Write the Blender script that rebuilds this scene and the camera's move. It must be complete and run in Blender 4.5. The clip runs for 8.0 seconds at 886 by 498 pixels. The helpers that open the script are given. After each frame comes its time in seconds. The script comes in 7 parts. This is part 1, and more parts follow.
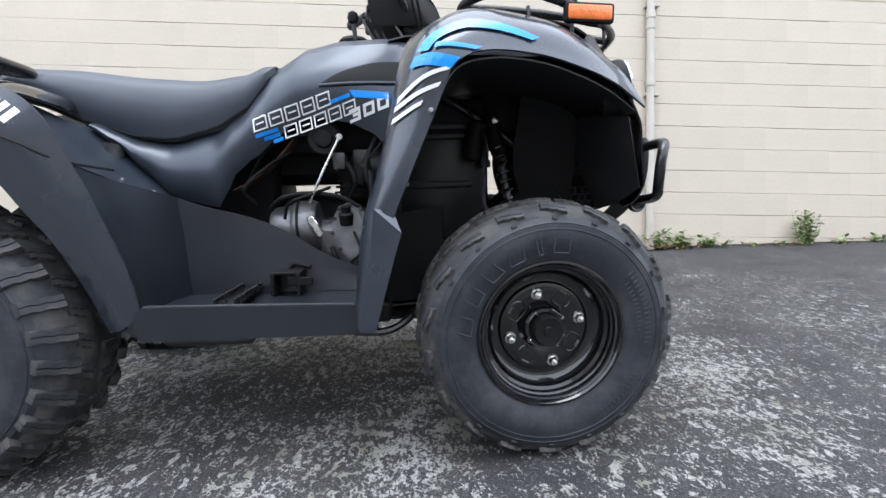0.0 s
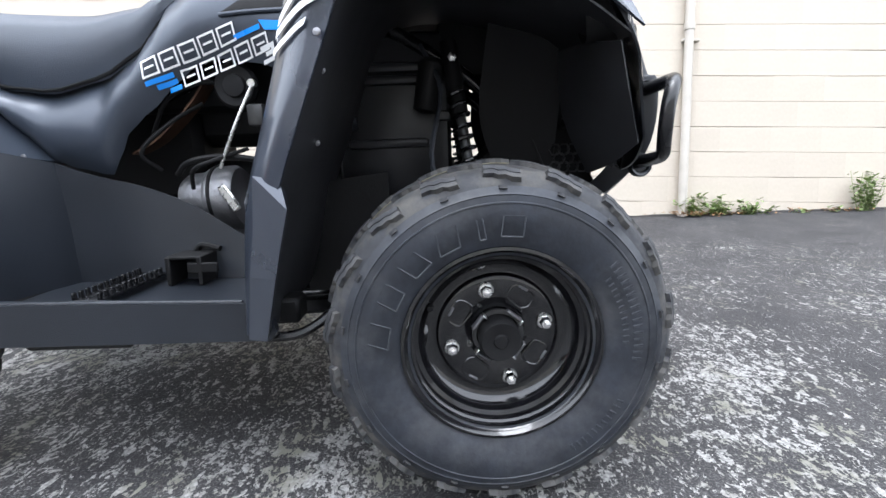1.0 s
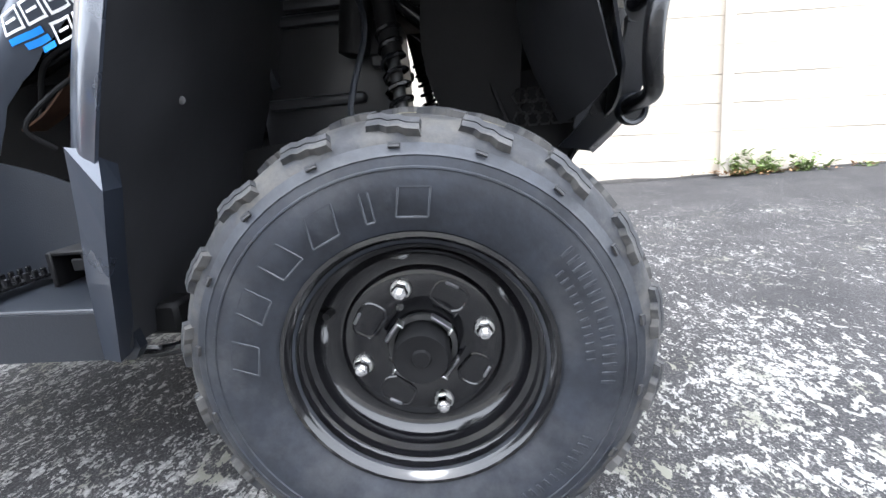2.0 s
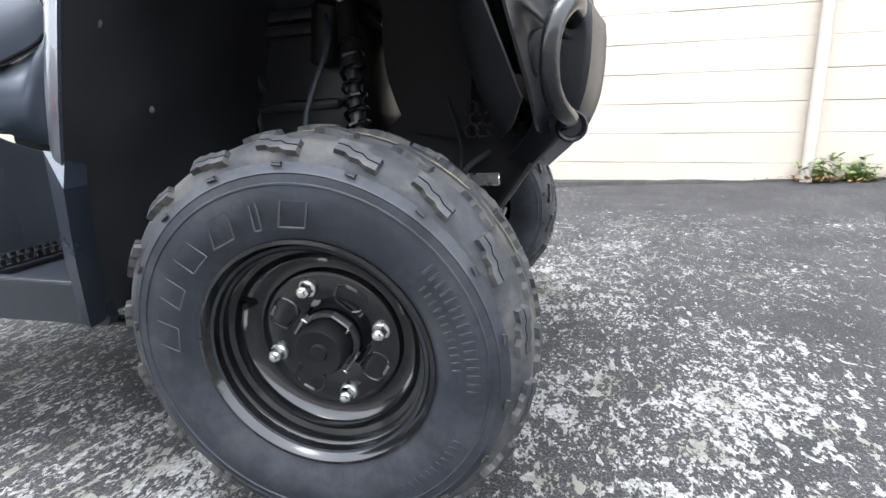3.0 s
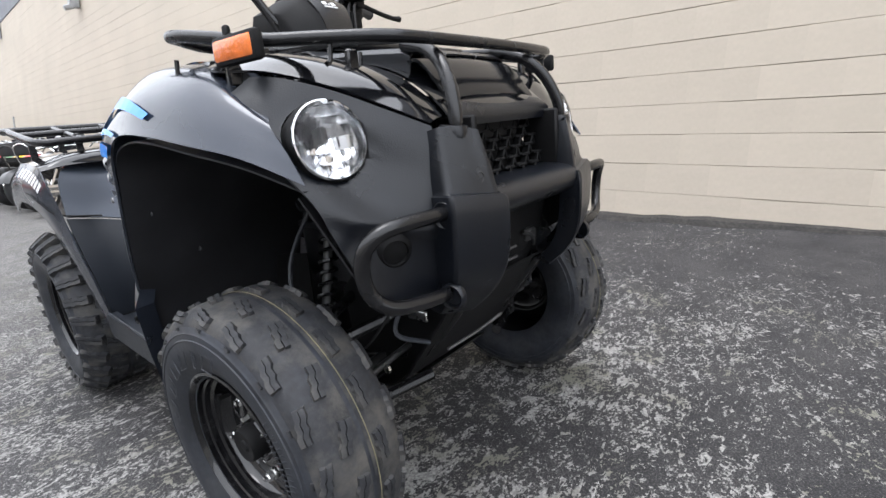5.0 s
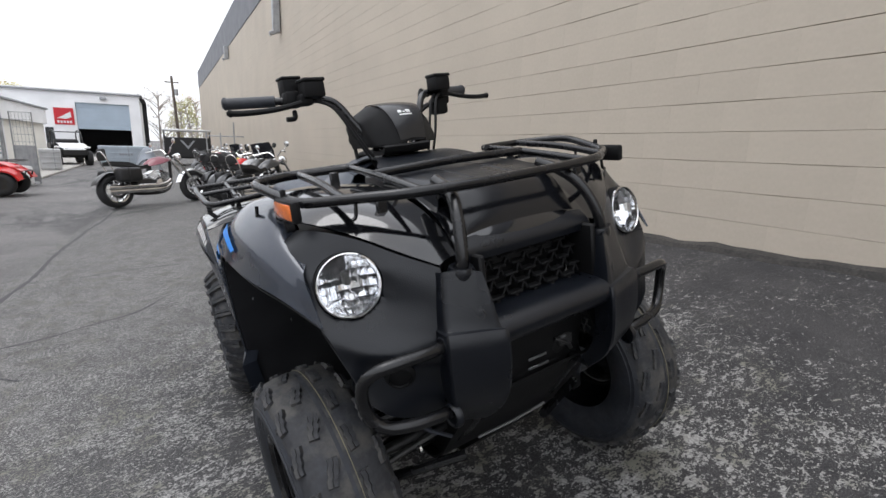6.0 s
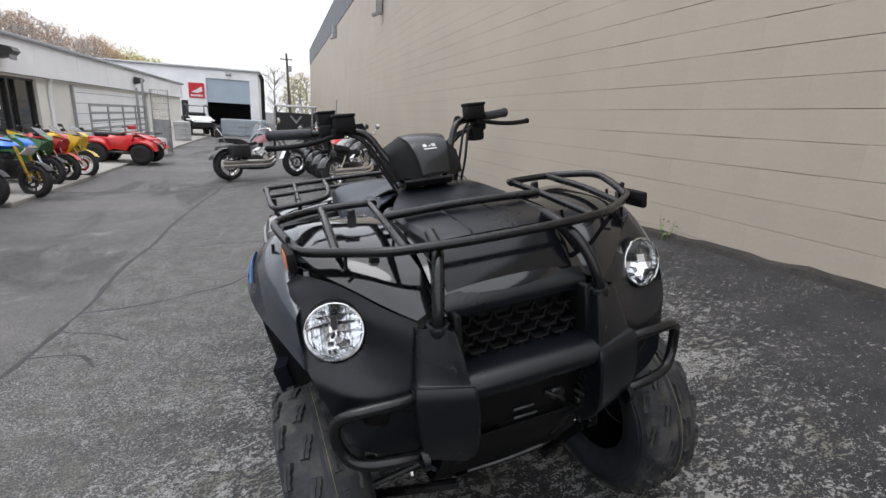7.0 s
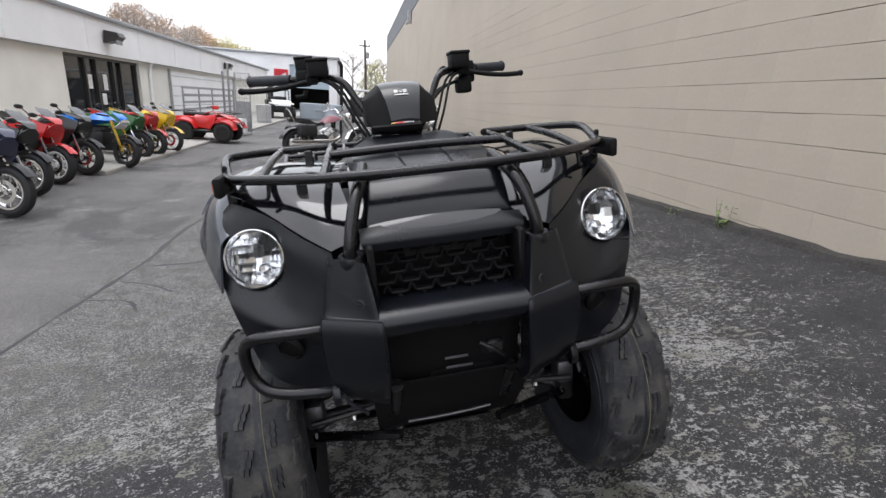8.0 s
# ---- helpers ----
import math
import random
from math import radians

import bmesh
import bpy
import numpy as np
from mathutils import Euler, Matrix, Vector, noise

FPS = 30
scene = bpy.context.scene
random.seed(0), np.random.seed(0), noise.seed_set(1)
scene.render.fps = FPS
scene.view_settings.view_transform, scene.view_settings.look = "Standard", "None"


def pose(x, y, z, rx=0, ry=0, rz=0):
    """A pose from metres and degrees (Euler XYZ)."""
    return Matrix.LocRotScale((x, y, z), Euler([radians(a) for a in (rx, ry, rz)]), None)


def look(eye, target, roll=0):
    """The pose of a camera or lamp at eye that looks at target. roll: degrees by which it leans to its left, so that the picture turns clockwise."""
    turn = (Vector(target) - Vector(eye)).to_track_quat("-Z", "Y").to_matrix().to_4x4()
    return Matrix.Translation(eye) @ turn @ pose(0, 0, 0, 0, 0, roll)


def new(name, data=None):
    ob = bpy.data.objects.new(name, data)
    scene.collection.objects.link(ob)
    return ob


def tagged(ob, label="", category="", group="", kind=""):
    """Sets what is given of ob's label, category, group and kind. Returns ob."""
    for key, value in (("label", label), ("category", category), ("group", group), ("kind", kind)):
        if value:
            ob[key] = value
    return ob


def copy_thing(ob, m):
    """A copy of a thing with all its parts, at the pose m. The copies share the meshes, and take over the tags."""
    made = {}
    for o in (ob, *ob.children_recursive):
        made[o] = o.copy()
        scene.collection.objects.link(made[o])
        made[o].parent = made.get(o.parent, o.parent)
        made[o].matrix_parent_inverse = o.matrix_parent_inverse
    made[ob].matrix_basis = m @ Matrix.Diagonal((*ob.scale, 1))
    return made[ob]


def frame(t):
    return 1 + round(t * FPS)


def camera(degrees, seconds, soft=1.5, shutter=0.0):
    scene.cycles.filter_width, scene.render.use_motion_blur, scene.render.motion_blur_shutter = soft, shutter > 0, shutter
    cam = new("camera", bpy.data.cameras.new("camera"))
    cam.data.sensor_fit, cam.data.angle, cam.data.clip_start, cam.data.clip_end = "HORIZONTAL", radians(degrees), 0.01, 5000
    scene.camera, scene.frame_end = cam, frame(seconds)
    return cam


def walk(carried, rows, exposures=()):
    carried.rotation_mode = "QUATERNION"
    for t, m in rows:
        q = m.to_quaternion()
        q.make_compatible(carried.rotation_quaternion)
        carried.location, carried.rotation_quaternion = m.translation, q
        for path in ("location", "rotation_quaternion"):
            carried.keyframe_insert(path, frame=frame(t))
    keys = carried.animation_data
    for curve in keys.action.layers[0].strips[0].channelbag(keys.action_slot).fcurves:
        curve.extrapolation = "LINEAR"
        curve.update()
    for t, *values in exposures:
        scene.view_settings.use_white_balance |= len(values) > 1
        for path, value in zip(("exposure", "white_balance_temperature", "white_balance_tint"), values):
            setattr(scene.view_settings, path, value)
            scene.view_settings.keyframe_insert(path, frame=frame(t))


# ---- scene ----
# the slope of the yard: rows are the wall's run, the way to the wall, and straight up
SLOPE = Matrix(((0.99894, -0.02104, -0.04091, 0), (0.01499, 0.98963, -0.14289, 0), (0.04350, 0.14212, 0.98889, 0), (0, 0, 0, 1)))
cam = camera(87.1, 8.0)
PATH = [
    (0, (-0.276, -1.464, 0.591), (-0.158, 0.515, 0.331), -1.4),
    (0.5, (-0.139, -1.343, 0.571), (-0.056, 0.625, 0.225), -1.6),
    (1, (-0.074, -1.207, 0.577), (-0.1, 0.751, 0.171), -2.1),
    (1.5, (-0.015, -1.055, 0.58), (-0.12, 0.89, 0.124), -3.7),
    (2, (0.09, -1.0, 0.541), (-0.107, 0.923, 0.026), -5.2),
    (2.2, (0.143, -1.005, 0.528), (-0.104, 0.91, 0.006), -5.0),
    (3.3, (0.366, -0.982, 0.599), (-0.261, 0.832, 0.036), -3.5),
    (3.5, (0.406, -0.954, 0.622), (-0.298, 0.829, 0.054), -3.6),
    (4, (0.535, -0.925, 0.666), (-0.344, 0.776, 0.089), -4.1),
    (4.2, (0.585, -0.919, 0.69), (-0.364, 0.749, 0.128), -4.1),
    (5.3, (0.876, -0.749, 0.878), (-0.536, 0.572, 0.367), -6.1),
    (5.5, (0.926, -0.707, 0.918), (-0.577, 0.513, 0.416), -6.4),
    (6, (1.004, -0.626, 1.064), (-0.678, 0.336, 0.572), -6.8),
    (6.5, (1.033, -0.524, 1.18), (-0.756, 0.226, 0.693), -6.1),
    (7, (1.1, -0.426, 1.201), (-0.728, 0.177, 0.66), -5.6),
    (7.5, (1.169, -0.265, 1.157), (-0.69, 0.194, 0.581), -5.3),
    (8, (1.165, -0.153, 1.061), (-0.728, 0.163, 0.5), -5.0),
]
walk(cam, [(t, SLOPE @ look(eye, target, roll)) for t, eye, target, roll in PATH],
     exposures=[(0.0, 0.73, 5780, 9), (1.0, 1.2, 5830, 10), (2.0, 1.78, 5850, 10), (3.5, 1.22, 5980, 10), (4.2, 1.06, 6030, 11), (5.3, 0.30, 6150, 11), (6.5, -0.36, 6200, 11), (7.2, -0.36, 6200, 11), (8.0, -0.2, 6180, 11)])

# ---- world and light: a bright overcast sky ----
world = bpy.data.worlds.new("overcast_sky")
scene.world = world
world.use_nodes = True
wn, wl = world.node_tree.nodes, world.node_tree.links
wn.clear()
w_out, w_bg, w_add = wn.new("ShaderNodeOutputWorld"), wn.new("ShaderNodeBackground"), wn.new("ShaderNodeMix")
w_sky = wn.new("ShaderNodeTexSky")
w_sky.sky_type, w_sky.sun_disc = "NISHITA", False
w_sky.sun_elevation, w_sky.sun_rotation = radians(77), radians(200)
w_sky.air_density, w_sky.dust_density = 1.0, 4.0
w_co, w_noise, w_ramp = wn.new("ShaderNodeTexCoord"), wn.new("ShaderNodeTexNoise"), wn.new("ShaderNodeValToRGB")
w_noise.inputs["Scale"].default_value, w_noise.inputs["Detail"].default_value = 2.2, 5
w_ramp.color_ramp.elements[0].color, w_ramp.color_ramp.elements[1].color = (9.0, 9.1, 9.3, 1), (12.0, 11.9, 11.7, 1)
w_ramp.color_ramp.elements[0].position, w_ramp.color_ramp.elements[1].position = 0.3, 0.7
w_add.data_type, w_add.inputs["Factor"].default_value = "RGBA", 0.85
wl.new(w_co.outputs["Generated"], w_noise.inputs["Vector"])
wl.new(w_noise.outputs["Fac"], w_ramp.inputs["Fac"])
wl.new(w_sky.outputs["Color"], w_add.inputs["A"])
wl.new(w_ramp.outputs["Color"], w_add.inputs["B"])
# an overcast dome is brightest overhead
w_sep, w_rise, w_mul = wn.new("ShaderNodeSeparateXYZ"), wn.new("ShaderNodeMapRange"), wn.new("ShaderNodeVectorMath")
wl.new(w_co.outputs["Generated"], w_sep.inputs["Vector"])
wl.new(w_sep.outputs["Z"], w_rise.inputs["Value"])
w_rise.inputs["To Min"].default_value, w_rise.inputs["To Max"].default_value = 1.35, 2.2
w_mul.operation = "SCALE"
wl.new(w_add.outputs["Result"], w_mul.inputs[0])
wl.new(w_rise.outputs["Result"], w_mul.inputs["Scale"])
wl.new(w_mul.outputs["Vector"], w_bg.inputs["Color"])
w_bg.inputs["Strength"].default_value = 0.110
wl.new(w_bg.outputs["Background"], w_out.inputs["Surface"])
sun = new("sun", bpy.data.lights.new("sun", "SUN"))
sun.data.energy, sun.data.angle, sun.data.color = 1.05, radians(30), (1.0, 0.98, 0.95)
sun.matrix_world = look((0, 0, 20), (1.6, 4.2, 0))

# ---- materials ----


def material(name, color, rough=0.6, metal=0.0, vary=0.25, scale=8.0, bump=0.0, bump_scale=60.0, fine=0.0, coat=0.0, spread=0.0, spec=0.5, rough_vary=0.15, axes=(1, 1, 1)):
    """A surface with stains at one scale, grain at a finer one, relief, and a shift from piece to piece."""
    m = bpy.data.materials.new(name)
    m.use_nodes = True
    n, l = m.node_tree.nodes, m.node_tree.links
    b = n["Principled BSDF"]
    co, mp, big, ramp = n.new("ShaderNodeTexCoord"), n.new("ShaderNodeMapping"), n.new("ShaderNodeTexNoise"), n.new("ShaderNodeMapRange")
    mp.inputs["Scale"].default_value = axes
    l.new(co.outputs["Object"], mp.inputs["Vector"])
    l.new(mp.outputs["Vector"], big.inputs["Vector"])
    big.inputs["Scale"].default_value, big.inputs["Detail"].default_value = scale, 6
    ramp.inputs["From Min"].default_value, ramp.inputs["From Max"].default_value = 0.3, 0.7
    ramp.inputs["To Min"].default_value, ramp.inputs["To Max"].default_value = 1 - vary, 1 + vary
    l.new(big.outputs["Fac"], ramp.inputs["Value"])
    value = ramp.outputs["Result"]
    if spread:
        info, sp, mul = n.new("ShaderNodeObjectInfo"), n.new("ShaderNodeMapRange"), n.new("ShaderNodeMath")
        sp.inputs["To Min"].default_value, sp.inputs["To Max"].default_value = 1 - spread, 1 + spread
        l.new(info.outputs["Random"], sp.inputs["Value"])
        mul.operation = "MULTIPLY"
        l.new(value, mul.inputs[0]), l.new(sp.outputs["Result"], mul.inputs[1])
        value = mul.outputs["Value"]
    if fine:
        gr, gm, mul = n.new("ShaderNodeTexNoise"), n.new("ShaderNodeMapRange"), n.new("ShaderNodeMath")
        gr.inputs["Scale"].default_value, gr.inputs["Detail"].default_value = bump_scale, 3
        l.new(mp.outputs["Vector"], gr.inputs["Vector"])
        gm.inputs["From Min"].default_value, gm.inputs["From Max"].default_value = 0.3, 0.7
        gm.inputs["To Min"].default_value, gm.inputs["To Max"].default_value = 1 - fine, 1 + fine
        l.new(gr.outputs["Fac"], gm.inputs["Value"])
        mul.operation = "MULTIPLY"
        l.new(value, mul.inputs[0]), l.new(gm.outputs["Result"], mul.inputs[1])
        value = mul.outputs["Value"]
    tint = n.new("ShaderNodeVectorMath")
    tint.operation = "SCALE"
    tint.inputs[0].default_value = color
    l.new(value, tint.inputs["Scale"])
    l.new(tint.outputs["Vector"], b.inputs["Base Color"])
    rr = n.new("ShaderNodeMapRange")
    rr.inputs["To Min"].default_value, rr.inputs["To Max"].default_value = max(0.02, rough - rough_vary), min(1.0, rough + rough_vary)
    l.new(big.outputs["Fac"], rr.inputs["Value"])
    l.new(rr.outputs["Result"], b.inputs["Roughness"])
    b.inputs["Metallic"].default_value = metal
    b.inputs["Specular IOR Level"].default_value = spec
    b.inputs["Coat Weight"].default_value = coat
    b.inputs["Coat Roughness"].default_value = 0.06
    if bump:
        bn, bu = n.new("ShaderNodeTexNoise"), n.new("ShaderNodeBump")
        bn.inputs["Scale"].default_value, bn.inputs["Detail"].default_value = bump_scale, 4
        l.new(mp.outputs["Vector"], bn.inputs["Vector"])
        bu.inputs["Strength"].default_value, bu.inputs["Distance"].default_value = bump, 0.004
        l.new(bn.outputs["Fac"], bu.inputs["Height"])
        l.new(bu.outputs["Normal"], b.inputs["Normal"])
    return m


RUBBER = material("tyre_rubber", (0.0160, 0.0188, 0.0255), 0.55, vary=0.35, scale=14, bump=0.15, bump_scale=90, fine=0.2)
RUBBER_DUSTY = material("dusty_rubber", (0.024, 0.0255, 0.030), 0.7, vary=0.5, scale=11, bump=0.3, bump_scale=80, fine=0.25)
RIM = material("black_enamel", (0.006, 0.006, 0.007), 0.13, vary=0.2, scale=9, coat=0.45, rough_vary=0.08, spec=0.45)
SATIN = material("satin_dark_cover", (0.008, 0.0085, 0.010), 0.25, vary=0.12, scale=5, coat=0.15, rough_vary=0.06)
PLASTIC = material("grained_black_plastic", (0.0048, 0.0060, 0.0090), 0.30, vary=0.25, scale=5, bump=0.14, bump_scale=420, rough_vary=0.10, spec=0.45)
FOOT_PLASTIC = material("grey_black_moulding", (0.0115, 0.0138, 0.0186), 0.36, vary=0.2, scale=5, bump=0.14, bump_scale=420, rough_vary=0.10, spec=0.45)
PLASTIC_DARK = material("black_liner_plastic", (0.0045, 0.0045, 0.0050), 0.65, spec=0.25, vary=0.3, scale=6, bump=0.1, bump_scale=200, rough_vary=0.15)
LINER = material("glossy_liner_plastic", (0.021, 0.0214, 0.0236), 0.34, vary=0.35, scale=7, bump=0.16, bump_scale=14, rough_vary=0.12, spec=0.36)
COVER = material("charcoal_cover_paint", (0.036, 0.044, 0.060), 0.36, metal=0.35, vary=0.10, scale=4, coat=0.12, rough_vary=0.05, fine=0.08, bump_scale=900)
PAINT = material("charcoal_paint", (0.030, 0.036, 0.050), 0.27, metal=0.35, vary=0.08, scale=4, coat=0.6, rough_vary=0.05, fine=0.08, bump_scale=900)
GLOSS = material("gloss_black_paint", (0.0045, 0.0048, 0.006), 0.09, vary=0.2, scale=5, coat=0.6, rough_vary=0.05, spec=0.55, bump=0.02, bump_scale=6)
PIANO = material("worn_gloss_black", (0.0045, 0.0050, 0.0065), 0.17, vary=0.2, scale=5, rough_vary=0.08, spec=0.45, bump=0.02, bump_scale=8)
VINYL = material("seat_vinyl", (0.036, 0.044, 0.060), 0.45, vary=0.15, scale=6, bump=0.25, bump_scale=500, rough_vary=0.06)
TUBE = material("black_powder_coat", (0.0065, 0.0066, 0.0075), 0.24, vary=0.25, scale=20, bump=0.08, bump_scale=300)
ZINC = material("zinc_plate", (0.62, 0.62, 0.60), 0.28, metal=1.0, vary=0.2, scale=60)
CHROME = material("chrome", (0.72, 0.72, 0.72), 0.08, metal=1.0, vary=0.12, scale=12, rough_vary=0.05)
ALLOY = material("cast_alloy", (0.20, 0.20, 0.21), 0.45, metal=0.8, vary=0.25, scale=18, bump=0.3, bump_scale=160)
STEEL_DARK = material("dark_steel", (0.05, 0.05, 0.05), 0.45, metal=0.6, vary=0.4, scale=25, bump=0.2, bump_scale=120)
RUST = material("brown_heat_shield", (0.10, 0.055, 0.035), 0.5, metal=0.5, vary=0.4, scale=30)
BLUE = material("blue_decal", (0.010, 0.25, 0.80), 0.3, vary=0.06, scale=8, coat=0.3)
WHITE = material("white_decal", (0.80, 0.80, 0.80), 0.35, vary=0.05, scale=8)
AMBER = material("amber_lens", (0.75, 0.17, 0.02), 0.2, vary=0.15, scale=60, coat=0.5, bump=0.4, bump_scale=150)
YELLOW_LINE = material("pale_mould_line", (0.20, 0.18, 0.11), 0.6, vary=0.4, scale=30)
LENS_MIRROR = material("lamp_reflector", (0.90, 0.91, 0.93), 0.14, metal=1.0, vary=0.08, scale=9, rough_vary=0.03)


def add_dust(m, color, scale, low, high):
    """Lay patches of dry dust over a material's own colour."""
    n, l = m.node_tree.nodes, m.node_tree.links
    b = n["Principled BSDF"]
    was = b.inputs["Base Color"].links[0].from_socket
    co, tex, rng, mix = n.new("ShaderNodeTexCoord"), n.new("ShaderNodeTexNoise"), n.new("ShaderNodeMapRange"), n.new("ShaderNodeMix")
    tex.inputs["Scale"].default_value, tex.inputs["Detail"].default_value, tex.inputs["Roughness"].default_value = scale, 8, 0.7
    l.new(co.outputs["Object"], tex.inputs["Vector"])
    rng.inputs["From Min"].default_value, rng.inputs["From Max"].default_value = low, high
    l.new(tex.outputs["Fac"], rng.inputs["Value"])
    mix.data_type = "RGBA"
    mix.inputs["B"].default_value = (*color, 1)
    l.new(rng.outputs["Result"], mix.inputs["Factor"])
    l.new(was, mix.inputs["A"])
    l.new(mix.outputs["Result"], b.inputs["Base Color"])


add_dust(RUBBER, (0.050, 0.052, 0.057), 9, 0.47, 0.72)
add_dust(RUBBER_DUSTY, (0.095, 0.088, 0.076), 12, 0.45, 0.72)
GLASS = bpy.data.materials.new("clear_lens")
GLASS.use_nodes = True
g_n, g_l = GLASS.node_tree.nodes, GLASS.node_tree.links
g_clear, g_shine, g_mix, g_edge = g_n.new("ShaderNodeBsdfTransparent"), g_n.new("ShaderNodeBsdfGlossy"), g_n.new("ShaderNodeMixShader"), g_n.new("ShaderNodeFresnel")
g_shine.inputs["Roughness"].default_value, g_edge.inputs["IOR"].default_value = 0.02, 1.3
g_l.new(g_edge.outputs["Fac"], g_mix.inputs["Fac"])
g_l.new(g_clear.outputs["BSDF"], g_mix.inputs[1]), g_l.new(g_shine.outputs["BSDF"], g_mix.inputs[2])
g_l.new(g_mix.outputs["Shader"], g_n["Material Output"].inputs["Surface"])

# ---- mesh helpers ----


def part(name, bm, mat, parent=None, label="", smooth=True, at=None):
    """One bmesh as one mesh object, under a thing or a part."""
    me = bpy.data.meshes.new(name)
    bmesh.ops.recalc_face_normals(bm, faces=bm.faces[:]) if len(bm.faces) < 20000 else None
    bm.to_mesh(me)
    bm.free()
    me.materials.append(mat)
    if smooth:
        me.shade_smooth()
        me.set_sharp_from_angle(angle=radians(38))
    ob = new(name, me)
    if parent is not None:
        ob.parent = parent
    if at is not None:
        ob.matrix_basis = at
    if label:
        tagged(ob, label=label)
    return ob


def thing(name, m, label, category, group="", kind=""):
    ob = new(name)
    ob.empty_display_size = 0.1
    ob.matrix_basis = m
    return tagged(ob, label, category, group, kind)


def flip(pts, s):
    return [(p[0], p[1] * s, p[2]) for p in pts]


def spline(pts, n):
    """A smooth line through the points, n steps to a stretch."""
    p = [Vector(q) for q in pts]
    p = [2 * p[0] - p[1], *p, 2 * p[-1] - p[-2]]
    out = []
    for i in range(1, len(p) - 2):
        for k in range(n):
            t = k / n
            a, b, c, d = p[i - 1], p[i], p[i + 1], p[i + 2]
            out.append(0.5 * (2 * b + (c - a) * t + (2 * a - 5 * b + 4 * c - d) * t * t + (3 * b - a - 3 * c + d) * t ** 3))
    return out + [p[-2]]


def add_grid(bm, rows, closed=False):
    vs = [[bm.verts.new(p) for p in row] for row in rows]
    for a, b in zip(vs, vs[1:]):
        span = range(len(a)) if closed else range(len(a) - 1)
        for i in span:
            j = (i + 1) % len(a)
            bm.faces.new((a[i], a[j], b[j], b[i]))
    return vs


def skin(rows, n=4, thick=0.004, bm=None):
    """A sheet of some thickness through rows of control points."""
    bm = bm or bmesh.new()
    fine = [spline(r, n) for r in rows]
    cols = [spline([r[i] for r in fine], n) for i in range(len(fine[0]))]
    rows2 = [[c[k] for c in cols] for k in range(len(cols[0]))]
    norm = []
    for i, r in enumerate(rows2):
        line = []
        for j in range(len(r)):
            du = r[min(j + 1, len(r) - 1)] - r[max(j - 1, 0)]
            dv = rows2[min(i + 1, len(rows2) - 1)][j] - rows2[max(i - 1, 0)][j]
            line.append(du.cross(dv).normalized())
        norm.append(line)
    top = add_grid(bm, rows2)
    low = add_grid(bm, [[p - q * thick for p, q in zip(r, s)] for r, s in zip(rows2, norm)])
    h, w = len(top), len(top[0])
    rim = [(i, 0) for i in range(h)] + [(h - 1, j) for j in range(1, w)] + [(i, w - 1) for i in range(h - 2, -1, -1)] + [(0, j) for j in range(w - 2, 0, -1)]
    for (a, b), (c, d) in zip(rim, rim[1:] + rim[:1]):
        bm.faces.new((top[a][b], top[c][d], low[c][d], low[a][b]))
    return bm


def add_tube(bm, pts, r, seg=10, n=5, taper=None, caps=True):
    line = spline(pts, n) if n > 1 else [Vector(p) for p in pts]
    up, rows = None, []
    for i, p in enumerate(line):
        d = (line[min(i + 1, len(line) - 1)] - line[max(i - 1, 0)]).normalized()
        if up is None:
            up = d.orthogonal().normalized()
        up = (up - d * up.dot(d)).normalized()
        side = d.cross(up)
        rad = r if taper is None else r + (taper - r) * i / (len(line) - 1)
        rows.append([p + (up * math.cos(2 * math.pi * k / seg) + side * math.sin(2 * math.pi * k / seg)) * rad for k in range(seg)])
    vs = add_grid(bm, rows, closed=True)
    if caps:
        bm.faces.new(vs[0][::-1]), bm.faces.new(vs[-1])
    return bm


def tube(pts, r, seg=10, n=5, taper=None):
    return add_tube(bmesh.new(), pts, r, seg, n, taper)


def add_box(bm, c, s, bevel=0.0, m=None, seg=1):
    q = bmesh.ops.create_cube(bm, size=1.0, matrix=(m or Matrix()) @ Matrix.Translation(c) @ Matrix.Diagonal((*s, 1)))
    if bevel:
        edges = list({e for v in q["verts"] for e in v.link_edges})
        bmesh.ops.bevel(bm, geom=edges, offset=bevel, segments=seg, profile=0.5, affect="EDGES", clamp_overlap=True)
    return bm


def box(c, s, bevel=0.0, m=None, seg=1):
    return add_box(bmesh.new(), c, s, bevel, m, seg)


def add_lathe(bm, profile, seg=32, m=None, ends=True):
    """Turns (radius, height) pairs round the y axis."""
    m = m or Matrix()
    rows = [[m @ Vector((r * math.cos(2 * math.pi * k / seg), h, r * math.sin(2 * math.pi * k / seg))) for k in range(seg)] for r, h in profile]
    vs = add_grid(bm, rows, closed=True)
    if ends:
        for row in (vs[0], vs[-1]):
            bm.faces.new(row)
    return bm


def lathe(profile, seg=32, m=None, ends=True):
    return add_lathe(bmesh.new(), profile, seg, m, ends)


def add_prism(bm, outline, lo, hi, axis="y", m=None):
    """A flat outline given thickness along one axis: pairs are the other two coordinates in order."""
    m = m or Matrix()

    def put(a, b, h):
        return m @ Vector({"x": (h, a, b), "y": (a, h, b), "z": (a, b, h)}[axis])
    top, low = [bm.verts.new(put(a, b, hi)) for a, b in outline], [bm.verts.new(put(a, b, lo)) for a, b in outline]
    bm.faces.new(top), bm.faces.new(low[::-1])
    for i in range(len(top)):
        j = (i + 1) % len(top)
        bm.faces.new((top[i], low[i], low[j], top[j]))
    return bm


def prism(outline, lo, hi, axis="y", m=None):
    return add_prism(bmesh.new(), outline, lo, hi, axis, m)


